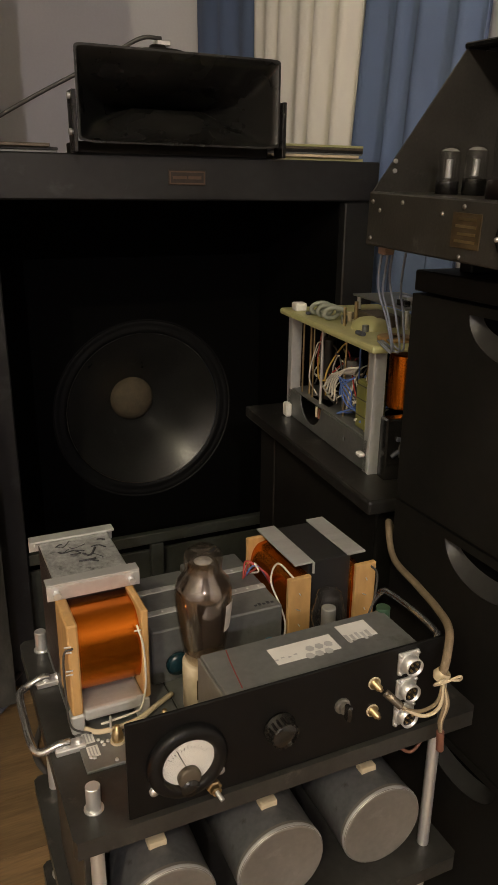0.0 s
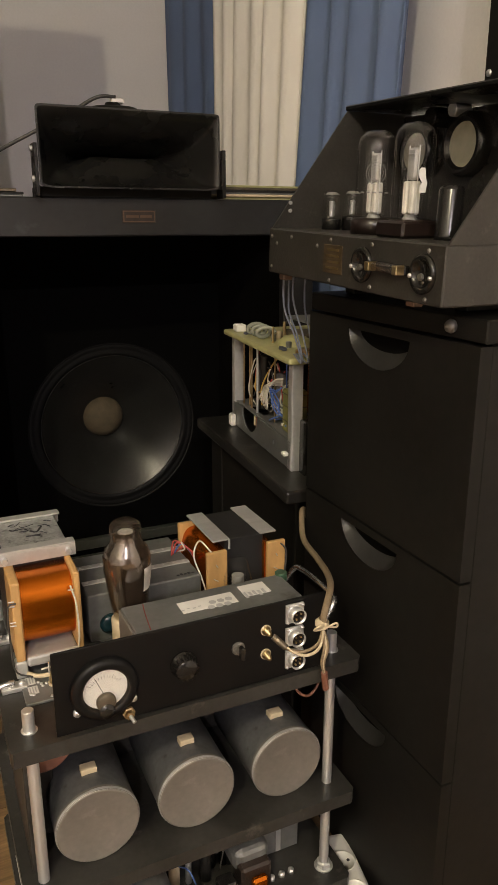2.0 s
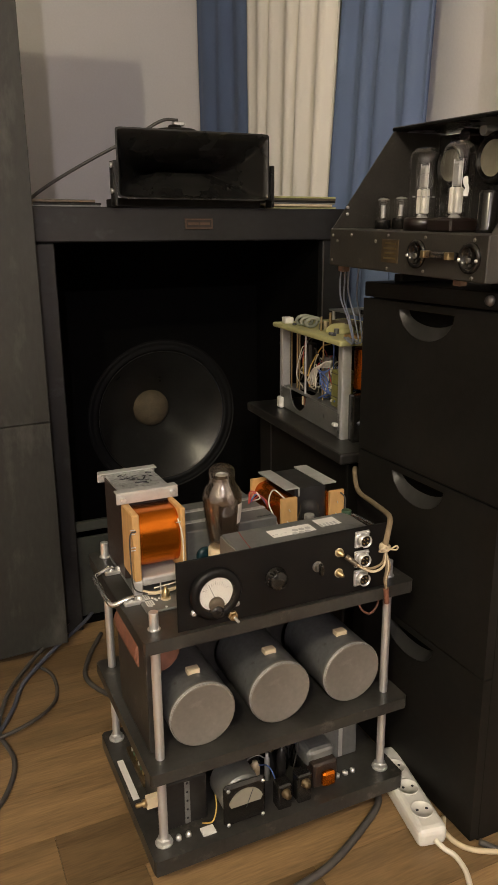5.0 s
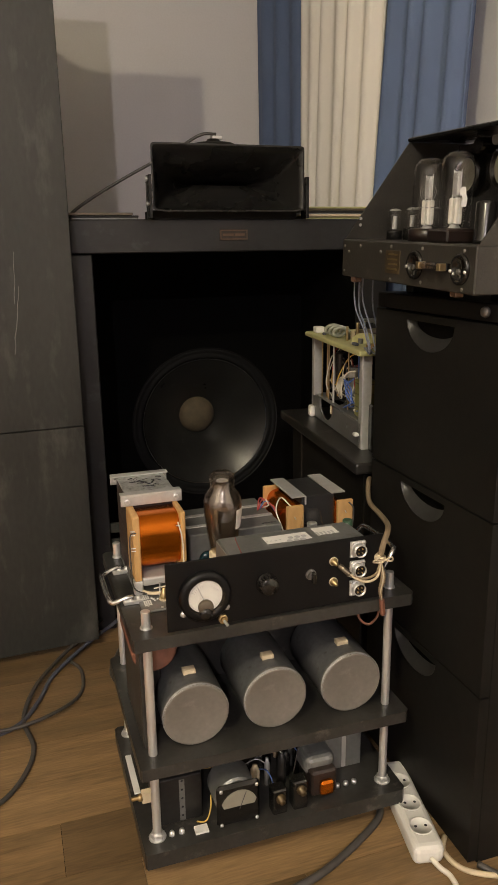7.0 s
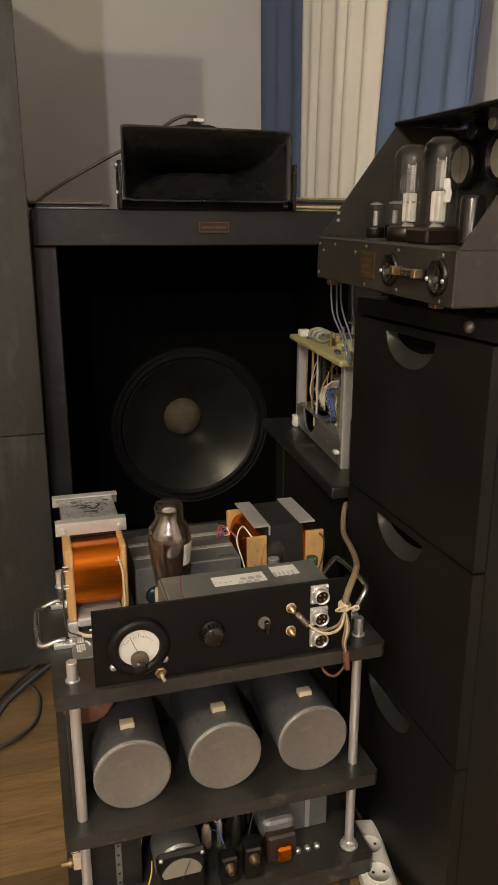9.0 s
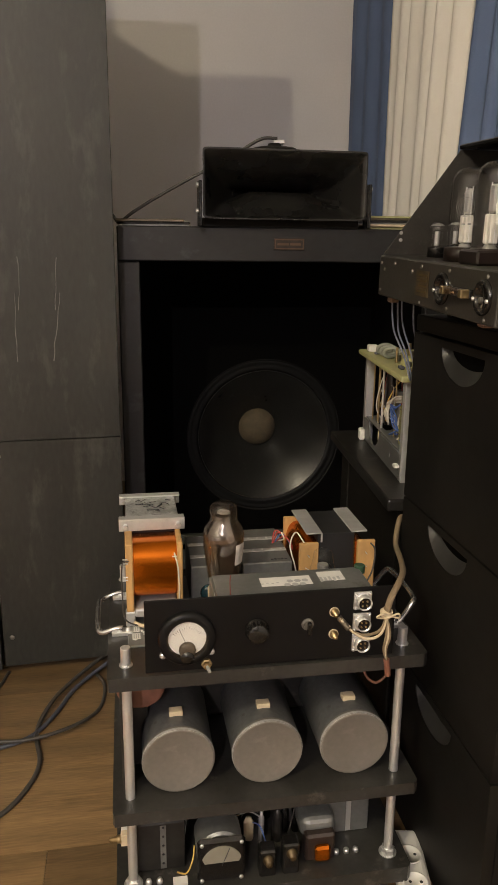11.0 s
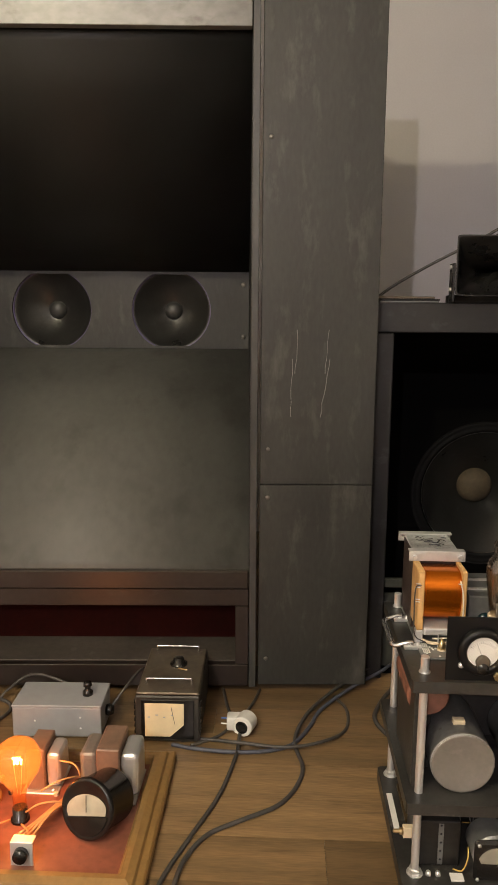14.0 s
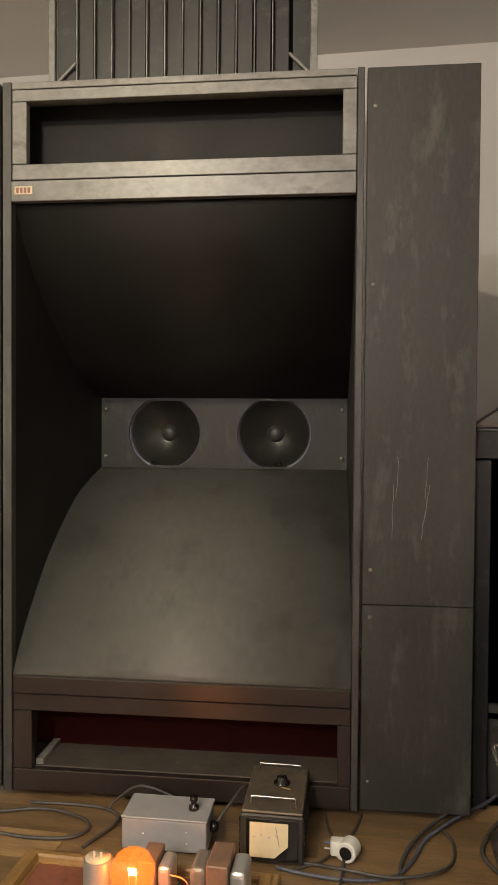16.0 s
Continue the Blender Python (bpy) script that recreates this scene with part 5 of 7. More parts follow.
for x in (0.142, 0.160):
    part("bolt", lathe(B(), [(0, 0.009), (0.004, 0.008), (0.0055, 0.003), (0.0055, 0.0), (0, 0)], Matrix.Translation((x, 0.60, Z3)), 12), STEEL, lo)
jk = part("side_socket", rbox(B(), 0.098, 0.1245, 0.632, 0.645, Z3 + 0.050, Z3 + 0.072, 0.001), CREAM, lo, "cream bracket with brass socket")
part("plug", lathe(B(), [(0, 0), (0.007, 0), (0.007, 0.006), (0.004, 0.008), (0.004, 0.018), (0, 0.020)], Matrix.Translation((0.0985, 0.638, Z3 + 0.061)) @ pose(0, 0, 0, 0, -90), 14), BRASS, jk)
strip = part("terminal_strip", rbox(B(), 0.122, 0.138, 0.745, 0.86, Z3, Z3 + 0.010, 0.001), TAG, lo, "small circuit strip with solder tags")
for i in range(14):
    part("solder_tag", rod(B(), (0.130 + 0.004 * (i % 2), 0.752 + i * 0.0076, Z3 + 0.010), (0.130 + 0.004 * (i % 2), 0.752 + i * 0.0076, Z3 + 0.018 + 0.004 * (i % 3)), 0.0018, 6), (STEEL, GREENTERM, BRASS)[i % 3], strip)
part("white_strip", rbox(B(), 0.096, 0.108, 0.720, 0.835, Z3 + 0.0003, Z3 + 0.003, 0.0005), PAPER, lo, "white paper strip")
for ob in lo.children:
    if ob.name.split(".")[0] in ("panel_meter", "socket_block", "small_transformer"):
        ob.location.y -= 0.022


# ---- the dark drawer tower ----
TX0, TX1, TY0, TY1 = 0.637, 1.02, 0.430, 0.832
tower = thing("drawer_tower", 0.83, 0.63, 0, "black drawer tower with half-moon finger grips", "cabinet")
part("carcass", rbox(B(), TX0 + 0.020, TX1, TY0 + 0.002, TY1 - 0.002, 0.0, 0.955, 0.002), BLACKWOOD, tower)
part("top_board", rbox(B(), TX0 + 0.004, TX1 + 0.004, TY0 - 0.004, TY1 + 0.004, 0.957, 0.985, 0.002), BLACKWOOD, tower)
FACE = Matrix(((0, 0, 1, 0), (1, 0, 0, 0), (0, 1, 0, 0), (0, 0, 0, 1)))
for z0, z1 in ((0.652, 0.954), (0.342, 0.648), (0.010, 0.338)):
    yc, zt = 0.640, z1 - 0.012
    def moon(a, w, h, x):
        return (x, yc + w * math.cos(a), zt - h * math.sin(a))

    arc = [math.pi * k / 24 for k in range(25)]
    d = part("drawer_front", slab(B(), [(TY0, z0), (TY1, z0), (TY1, z1), (TY0, z1)], [[moon(a, 0.076, 0.050, 0)[1:] for a in arc]], TX0, TX0 + 0.018, FACE), BLACKWOOD, tower, "black drawer front with a half-moon cut-out")
    # lip coloured paler as lit; a near-black plate behind it stands for shade
    sc, rows = B(), []
    for w, h, x in ((0.0757, 0.0497, 0.0012), (0.0750, 0.0480, 0.0022), (0.0725, 0.036, 0.0105), (0.0690, 0.027, 0.0172)):
        rows.append([sc.verts.new(moon(a, w, h, TX0 + x)) for a in arc])
    for r0, r1 in zip(rows, rows[1:]):
        for k in range(24):
            sc.faces.new((r0[k], r0[k + 1], r1[k + 1], r1[k])).smooth = True
    part("finger_grip", sc, GRIPLIT, d, "bevelled finger grip, painted paler as if lit from above")
    part("grip_recess", slab(B(), [moon(a, 0.0755, 0.0495, 0)[1:] for a in arc], [], TX0 + 0.0175, TX0 + 0.0195, FACE), INSIDE, d, "near-black plate standing for the shade behind the grip")
part("knob", lathe(B(), [(0.0, 0.009), (0.007, 0.008), (0.009, 0.003), (0.008, 0.0)], Matrix.Translation((TX0 + 0.004, 0.486, 0.972)) @ pose(0, 0, 0, 0, -90), 20), DULLSTEEL, tower, "round steel stud")
for y0 in (0.50, 0.76):
    single("spacer_bar", rbox(B(), 0.672, 0.81, y0, y0 + 0.025, 0.9855, 1.0005, 0.002), BLACKWOOD, (0.74, y0 + 0.012, 0.9855), "black spacer bar between drawer tower and amplifier", "spacer bar", "spacer bars")

# tall black board standing against the wall behind the tower
tall = thing("tall_black_board", 1.215, 0.78, 0, "tall black-painted board standing against the wall", "board")
part("face", rbox(B(), 1.176, 1.200, 0.50, 1.086, 0.0, 2.30, 0.002), BLACKWOOD, tall)
part("side_batten", rbox(B(), 1.201, 1.257, 1.046, 1.084, 0.0, 2.298, 0.002), BLACKWOOD, tall)
part("side_batten", rbox(B(), 1.201, 1.257, 0.502, 0.540, 0.0, 2.298, 0.002), BLACKWOOD, tall)
for z in (0.55, 1.385, 2.1):
    part("screw", lathe(B(), [(0.0075, 0), (0.007, 0.002), (0.003, 0.0035), (0, 0.0035)], Matrix.Translation((1.1757, 1.072, z)) @ pose(0, 0, 0, 0, -90), 12), STEEL, tall, "bright screw head")

# ---- the cinema-style tube amplifier on the tower ----
AX, AY0, AY1, AZ0, AZ1 = 0.577, 0.432, 0.866, 1.006, 1.074
va = thing("sloping_tube_amplifier", 0.70, 0.65, AZ0, "old dark brown-grey amplifier with sloping sides and glass tubes", "amplifier")
part("chassis", rbox(B(), AX, 0.83, AY0, AY1, AZ0, AZ1, 0.002), CRACKLE, va, "dark brown-grey crackle-painted chassis")
SIDE = [(AX + 0.004, AZ1), (0.708, 1.2502), (0.83, 1.2502), (0.83, AZ1)]
for y in (AY0 + 0.001, AY1 - 0.004):
    part("side_plate", slab(B(), SIDE, [], y, y + 0.003, Matrix(((1, 0, 0, 0), (0, 0, 1, 0), (0, 1, 0, 0), (0, 0, 0, 1)))), CRACKLE, va, "sloping dark side plate")
part("back_plate", rbox(B(), 0.815, 0.829, AY0 + 0.005, AY1 - 0.005, AZ1, 1.247, 0.001), BACKGLOSS, va, "glossy dark back plate")
part("roof", rbox(B(), 0.706, 0.834, AY0 - 0.002, AY1 + 0.002, 1.2505, 1.258, 0.002), GLOSSBLACK, va, "dark top cover")


def left(y, z, d=0.0):
    """Turns lathe height out of the face at x = AX."""
    return Matrix.Translation((AX - d, y, z)) @ pose(0, 0, 0, 0, -90)


for y, z in ((0.855, 1.062), (0.838, 1.052), (0.855, 1.016), (0.79, 1.064), (0.712, 1.056), (0.675, 1.066), (0.675, 1.012), (0.575, 1.066), (0.575, 1.014), (0.462, 1.066), (0.462, 1.012)):
    part("screw", lathe(B(), [(0.0030, 0), (0.0026, 0.0012), (0, 0.0018)], left(y, z), 10), DULLSTEEL, va)
tag = part("name_plate", rbox(B(), AX - 0.0016, AX - 0.0001, 0.643, 0.691, 1.022, 1.060, 0.0004), TAG, va, "small brass plate with worn lettering")
for i in range(4):
    part("mark", rbox(B(), AX - 0.0022, AX - 0.0017, 0.650, 0.684 - 0.004 * (i % 2), 1.028 + i * 0.008, 1.031 + i * 0.008, 0), BRASS, tag)
for y in (0.594, 0.468):
    w = part("jack_ring", lathe(B(), [(0.0225, 0), (0.0225, 0.004), (0.019, 0.006), (0.015, 0.004), (0.015, 0.0015), (0, 0.0015)], left(y, 1.040), 32), BAKELITE, va, "round black socket ring")
    part("contact", rod(B(), (AX - 0.002, y, 1.037), (AX - 0.006, y, 1.037), 0.004, 12), DULLSTEEL, w)
    for s in (-1, 1):
        part("screw", lathe(B(), [(0.003, 0), (0.0025, 0.002), (0, 0.003)], left(y + s * 0.0185, 1.037, 0.005), 8), STEEL, w)
f = part("fuse_holder", rbox(B(), AX - 0.007, AX - 0.0001, 0.494, 0.567, 1.036, 1.047, 0.001), BAKELITE, va, "glass fuse in brass clips")
part("fuse_glass", rod(B(), (AX - 0.012, 0.509, 1.042), (AX - 0.012, 0.551, 1.042), 0.0052, 16), SMOKE, f, "smoky glass fuse")
for y in (0.501, 0.559):
    part("clip", rbox(B(), AX - 0.018, AX - 0.002, y - 0.005, y + 0.005, 1.036, 1.047, 0.001), BRASS, f)


def envelope(x, y, z0, h, r, base_r, material, base_h, plinth, label, parent, small):
    t = part("small_valve" if small else "globe_valve", lathe(B(), [(base_r, z0 + base_h), (r * 0.97, z0 + base_h + 0.010), (r, z0 + base_h + 0.02), (r, z0 + h - r * 0.8), (r * 0.88, z0 + h - r * 0.4), (r * 0.6, z0 + h - r * 0.12), (r * 0.25, z0 + h - 0.001), (0, z0 + h)], Matrix.Translation((x, y, 0)), 32), GLASS, parent, label)
    t.visible_shadow = False
    part("base", lathe(B(), [(0, z0), (base_r * plinth, z0), (base_r * plinth, z0 + base_h - 0.002), (base_r, z0 + base_h), (0, z0 + base_h)], Matrix.Translation((x, y, 0)), 24), material, t)
    if small:
        part("anode", rod(B(), (x, y, z0 + base_h + 0.003), (x, y, z0 + h * 0.72), r * 0.30, 12), PLATE_GREY, t)
        part("getter", lathe(B(), [(0, z0 + h - 0.003), (r * 0.5, z0 + h - 0.004), (r * 0.8, z0 + h - r * 0.5)], Matrix.Translation((x, y, 0)), 20), PLATE_GREY, t)
    else:
        for d in (-0.0065, 0.0065):
            part("anode", rbox(B(), x - 0.0065, x + 0.0065, y + d - 0.0045, y + d + 0.0045, z0 + base_h + 0.006, z0 + base_h + 0.046, 0.002), TUBEWHITE, t, "white-coated anode")
            part("support_wire", rod(B(), (x, y + d * 1.6, z0 + base_h + 0.006), (x, y + d * 1.6, z0 + h * 0.80), 0.0009, 6), STEEL, t)
        part("grid_frame", rbox(B(), x - 0.004, x + 0.004, y - 0.009, y + 0.009, z0 + base_h + 0.047, z0 + h * 0.78, 0.003), PLATE_GREY, t, "dull nickel frame")
        part("getter_film", lathe(B(), [(r * 0.80, z0 + h - r * 0.36), (r * 0.56, z0 + h - r * 0.15), (r * 0.2, z0 + h - 0.0025), (0, z0 + h - 0.002)], Matrix.Translation((x, y, 0)), 28), thin_glass("grey_getter_film", (0.70, 0.69, 0.66), 0.12), t, "thin grey film in the dome")
        part("stem", lathe(B(), [(0.010, z0 + base_h), (0.006, z0 + base_h + 0.006), (0, z0 + base_h + 0.006)], Matrix.Translation((x, y, 0)), 20), PLATE_GREY, t)
        part("spacer_disc", lathe(B(), [(0, 0), (r * 0.30, 0), (r * 0.30, 0.0012), (0, 0.0012)], Matrix.Translation((x, y, z0 + h * 0.72)), 16, 0, False), PLATE_GREY, t)
        part("support_wire", rod(B(), (x, y, z0 + base_h + 0.044), (x, y, z0 + h * 0.72), 0.0006, 6), PLATE_GREY, t)
    return t


envelope(0.652, 0.803, AZ1, 0.058, 0.014, 0.0145, BAKELITE, 0.016, 1.0, "small clear glass tube", va, True)
envelope(0.672, 0.776, AZ1, 0.060, 0.014, 0.0145, BAKELITE, 0.020, 1.0, "small clear glass tube", va, True)
V1, V2 = (0.640, 0.671), (0.634, 0.580)
v1 = envelope(*V1, AZ1, 0.134, 0.0265, 0.0262, DARKWOODBASE, 0.021, 1.15, "tall clear glass tube with a round etched mark", va, False)
v2 = envelope(*V2, AZ1, 0.137, 0.0252, 0.0245, DARKWOODBASE, 0.022, 1.10, "tall clear glass tube with a torn paper patch", va, False)


def on_glass(c, r, turn, dz, s, z):
    """A point on a tube's wall: s along its girth, z above the chassis."""
    a = math.radians(turn) + s / r
    return (c[0] + (r + 0.0003) * math.cos(a), c[1] + (r + 0.0003) * math.sin(a), AZ1 + z + dz)


for rad in (0.0132, 0.0098, 0.0066):
    part("etched_mark", cord(B(), [on_glass(V1, 0.0265, 236, rad * math.sin(2 * math.pi * i / 28), rad * math.cos(2 * math.pi * i / 28), 0.078) for i in range(29)], 0.00045 if rad > 0.013 else 0.0003, 2, 5), ETCH, v1, "round pale etched ring")
for k in range(5):
    part("etched_mark", cord(B(), [on_glass(V1, 0.0265, 236, 0.0, -0.020 + 0.0085 * k + 0.0012 * i, 0.054 + 0.0004 * (k % 2)) for i in range(5)], 0.0011, 2, 5), ETCH, v1, "pale etched bar")
b = B()
strips = [[b.verts.new(on_glass(V2, 0.0254, 262, 0, s0 + (s1 - s0) * i / 4, z)) for i in range(5)] for s0, s1, z in ((-0.003, 0.005, 0.054), (-0.004, 0.006, 0.060), (-0.001, 0.007, 0.066), (-0.005, 0.004, 0.072), (-0.006, 0.003, 0.080), (-0.003, 0.002, 0.083))]
for r0, r1 in zip(strips, strips[1:]):
    for i in range(4):
        b.faces.new((r0[i], r0[i + 1], r1[i + 1], r1[i])).smooth = True
part("paper_patch", b, PAPER, v2, "torn white paper patch")
part("plinth", rbox(B(), V2[0] - 0.031, V2[0] + 0.031, V2[1] - 0.030, V2[1] + 0.030, AZ1, AZ1 + 0.0205, 0.003), DARKWOODBASE, va, "dark brown wooden plinth")
kan = part("black_valve", lathe(B(), [(0, 0), (0.0165, 0), (0.0165, 0.006), (0.0155, 0.008), (0.0155, 0.058), (0.013, 0.062), (0, 0.063)], Matrix.Translation((0.648, 0.520, AZ1)), 28), BAKELITE, va, "black metal-can tube")
METER_Y = 0.692
mtr = part("panel_meter", lathe(B(), [(0.045, 0), (0.045, 0.012), (0.040, 0.020), (0.034, 0.020), (0.032, 0.012), (0, 0.012)], Matrix.Translation((0.8148, METER_Y, 1.197)) @ pose(0, 0, 0, 0, -90), 40), BAKELITE, va, "round black meter with pale dial")
part("dial", lathe(B(), [(0, 0.0135), (0.031, 0.0135), (0.031, 0.0125), (0, 0.0125)], Matrix.Translation((0.8148, METER_Y, 1.197)) @ pose(0, 0, 0, 0, -90), 32, 0, False), AGEDDIAL, mtr)
part("lamp_holder", rod(B(), (0.8148, 0.742, 1.236), (0.775, 0.742, 1.236), 0.014, 16), BAKELITE, va)
part("lamp_holder", rod(B(), (0.8148, 0.705, 1.244), (0.785, 0.705, 1.244), 0.010, 16), STEEL, va)
ma = part("panel_meter", lathe(B(), [(0.040, 0), (0.040, 0.012), (0.037, 0.018), (0.032, 0.018), (0.030, 0.012), (0, 0.012)], Matrix.Translation((0.8148, 0.806, 1.190)) @ pose(0, 0, 0, 0, -90), 40), BAKELITE, va, "round black meter with pale dial")
part("dial", lathe(B(), [(0, 0.0135), (0.029, 0.0135), (0.029, 0.0125), (0, 0.0125)], Matrix.Translation((0.8148, 0.806, 1.190)) @ pose(0, 0, 0, 0, -90), 32, 0, False), GREYDIAL, ma)
for y in (0.845, 0.851):
    part("screw", rod(B(), (0.61, AY1 - 0.0045, 1.10 + (y - 0.845) * 2), (0.61, AY1 - 0.0075, 1.10 + (y - 0.845) * 2), 0.003, 8), STEEL, va)
LEADGREY = mat("pale_blue_grey_lead", (0.23, 0.255, 0.32), 0.5, vary=0.15, bump=0.05)
for k, (dx, sag) in enumerate(((0.0, 0.0), (0.010, 0.006), (0.018, -0.004), (0.040, 0.004))):
    single("hanging_lead", cord(B(), [(0.603 + dx, 0.862, 1.012), (0.612 + dx, 0.880, 0.975), (0.622 + dx, 0.89 + sag, 0.945), (0.645 + dx * 0.8, 0.90 + sag, 0.905), (0.668 + dx * 0.6, 0.915 + sag, 0.853), (0.690 + dx * 0.5, 0.985, 0.856)], 0.0017, 8, 8), LEADGREY, (0.65 + dx, 0.90, 0.95), "pale blue-grey lead hanging from the amplifier", "wire", "hanging leads")
for x, y in ((0.592, 0.840), (0.606, 0.520)):
    part("foot", rbox(B(), x, x + 0.016, y, y + 0.018, AZ0 - 0.012, AZ0 - 0.0003, 0.002), CHOKEBROWN, va, "small raw wooden foot")

va.matrix_basis = pose(0.70, 0.65, AZ0 + 0.003, 2.1)

# ---- the low black cabinet and the open electronic unit on it ----
LOWM = pose(0.627, 0.887, 0, 0, 0, -4.3)
low = tagged(new("low_cabinet"), "low black lacquered cabinet with an overhanging top board", "cabinet")
low.matrix_basis = LOWM @ pose(0.19, 0.28, 0)
part("top_board", rbox(B(), 0.0, 0.40, 0.0, 0.575, 0.597, 0.622, 0.005, seg=2), BLACKTOP, low, "worn black top board", LOWM)
part("carcass", rbox(B(), 0.030, 0.385, 0.025, 0.55, 0.0, 0.596, 0.003), BLACKWOOD, low, "", LOWM)
part("edge_strip", rbox(B(), 0.0275, 0.0298, 0.46, 0.466, 0.02, 0.590, 0.0005), BLACKTOP, low, "thin black edge strip", LOWM)

UM = LOWM @ pose(0.055, 0.105, 0.622, 0, 0, -2.0)
unit = tagged(new("open_electronic_unit"), "open aluminium electronic chassis packed with coloured wires under a cream board", "electronics")
unit.matrix_basis = UM @ pose(0.1, 0.18, 0)


def up(name, bm, material, label="", parent=None):
    return part(name, bm, material, parent or unit, label, UM)


UD, UW = 0.392, 0.20
NOTCH = [(0.262 - 0.055 * math.cos(math.pi * i / 12), 0.058 - 0.045 * math.sin(math.pi * i / 12)) for i in range(13)]
up("side_sill", slab(B(), [(0.01, 0.002), (UD - 0.01, 0.002), (UD - 0.01, 0.058)] + NOTCH[::-1] + [(0.01, 0.058)], [[(0.10 + 0.005 * math.cos(i), 0.034 + 0.006 * math.sin(i)) for i in range(6)]], 0.0, 0.003, FACE), GREYALU, "low aluminium side plate with a round notch")
up("deck", slab(B(), [(0.0035, 0.012), (UW, 0.012), (UW, UD - 0.012), (0.0035, UD - 0.012)], [[(0.005 + 0.04 * math.sin(math.pi * i / 10), 0.262 - 0.055 * math.cos(math.pi * i / 10)) for i in range(1, 10)]], 0.058, 0.061, Matrix()), GREYALU, "aluminium deck with a round opening")
for y in (0.0, UD - 0.022):
    up("corner_post", rbox(B(), 0.0, 0.022, y, y + 0.003 if y > 0.1 else y + 0.0035, 0.0, 0.215, 0.0006), ALU, "bright aluminium angle post")
    up("corner_post", rbox(B(), 0.0, 0.003, y + 0.0036, y + 0.022, 0.0, 0.215, 0.0006), ALU, "bright aluminium angle post")
for y in (0.0, UD - 0.022):
    up("corner_post", rbox(B(), UW - 0.022, UW, y, y + 0.003, 0.0, 0.215, 0.0006), ALU, "bright aluminium angle post")
top = up("top_board", rbox(B(), -0.018, UW + 0.015, -0.022, UD + 0.012, 0.216, 0.229, 0.005, seg=2), PCB, "thick cream-green insulating board")
up("foot_clip", rbox(B(), -0.014, -0.0005, UD - 0.035, UD - 0.012, 0.0, 0.030, 0.003), WHITEPLASTIC, "white plastic clip")
up("foot_clip", rbox(B(), -0.012, -0.0005, 0.012, 0.028, 0.028, 0.036, 0.002), WHITEPLASTIC, "white plastic clip")
rng = random.Random(77)
for i in range(7):
    y = (0.03, 0.05, 0.15, 0.24, 0.29, 0.315, 0.335)[i]
    up("brass_rod", rod(B(), (0.012 + 0.004 * (i % 3), y, 0.061), (0.012 + 0.004 * (i % 3), y, 0.216), 0.0028 if i % 2 else 0.002, 10), (BRASS, STEEL)[i % 4 == 3], "brass spacer rod")
for i in range(46):
    m = (WHITEWIRE, WHITEWIRE, WHITEWIRE, YELLOWWIRE, BLUEWIRE, RUBBER, REDWIRE, WHITEWIRE)[rng.randrange(8)]
    y0 = rng.uniform(0.05, 0.30)
    y1 = min(0.325, max(0.04, y0 + rng.uniform(-0.13, 0.13)))
    x0, x1, xm = rng.uniform(0.02, 0.07), rng.uniform(0.02, 0.08), rng.uniform(0.008, 0.05)
    z0, z1 = rng.uniform(0.065, 0.12), rng.uniform(0.085, 0.205)
    up("wire", cord(B(), [(x0, y0, z0), (xm, (2 * y0 + y1) / 3 + rng.uniform(-0.02, 0.02), z0 + 0.4 * (z1 - z0) - rng.uniform(0, 0.03)), ((xm + x1) / 2, (y0 + 2 * y1) / 3, z1 - 0.01), (x1, y1, z1)], rng.uniform(0.0012, 0.0020), 6, 6), m)
for k in range(5):
    up("wire_loom", cord(B(), [(0.020 + 0.003 * k, 0.10 + 0.008 * k, 0.165 - 0.005 * k), (0.010, 0.13 + 0.010 * k, 0.155 - 0.004 * k), (0.008 + 0.002 * k, 0.165 + 0.012 * k, 0.120), (0.014, 0.18 + 0.013 * k, 0.085 + 0.003 * k), (0.030, 0.25 + 0.01 * k, 0.076 + 0.006 * k)], 0.0020, 7, 7), WHITEWIRE, "looped white wires")
for k in range(4):
    up("wire_loom", cord(B(), [(0.02, 0.11 + 0.012 * k, 0.145 - 0.006 * k), (0.008, 0.135 + 0.006 * k, 0.12 + 0.006 * k), (0.008, 0.115 - 0.006 * k, 0.095 + 0.009 * k), (0.02, 0.09 + 0.012 * k, 0.085)], 0.0016, 6, 6), BLUEWIRE, "blue wires")
up("coil_former", rbox(B(), 0.012, 0.052, 0.045, 0.085, 0.062, 0.150, 0.003), mat("olive_varnish_wrap", (0.20, 0.20, 0.06), 0.4), "olive wrapped coil")
for z in (0.085, 0.115, 0.140):
    up("tape_band", rbox(B(), 0.0115, 0.0525, 0.0445, 0.0855, z, z + 0.003, 0.001), RUBBER)
up("copper_coil", rod(B(), (0.070, 0.024, 0.110), (0.070, 0.024, 0.205), 0.027, 28), COPPER, "copper foil coil")
up("inner_box", rbox(B(), 0.075, UW - 0.01, 0.10, UD - 0.03, 0.062, 0.200, 0.002), INSIDE)
up("component_can", rod(B(), (0.045, 0.17, 0.062), (0.045, 0.17, 0.165), 0.018, 20), GREYALU, "grey can")
up("component_can", rod(B(), (0.04, 0.27, 0.062), (0.04, 0.27, 0.185), 0.014, 20), BLACKTOP)
for k in range(6):
    up("solder_tag", rod(B(), (0.010, 0.19 + 0.012 * k, 0.030), (0.010, 0.19 + 0.012 * k, 0.052), 0.003, 8), (BRASS, REDBROWN, CREAM)[k % 3])
up("fan_frame", rbox(B(), 0.012, 0.100, -0.034, -0.008, 0.0, 0.108, 0.003), BAKELITE, "black square fan frame")
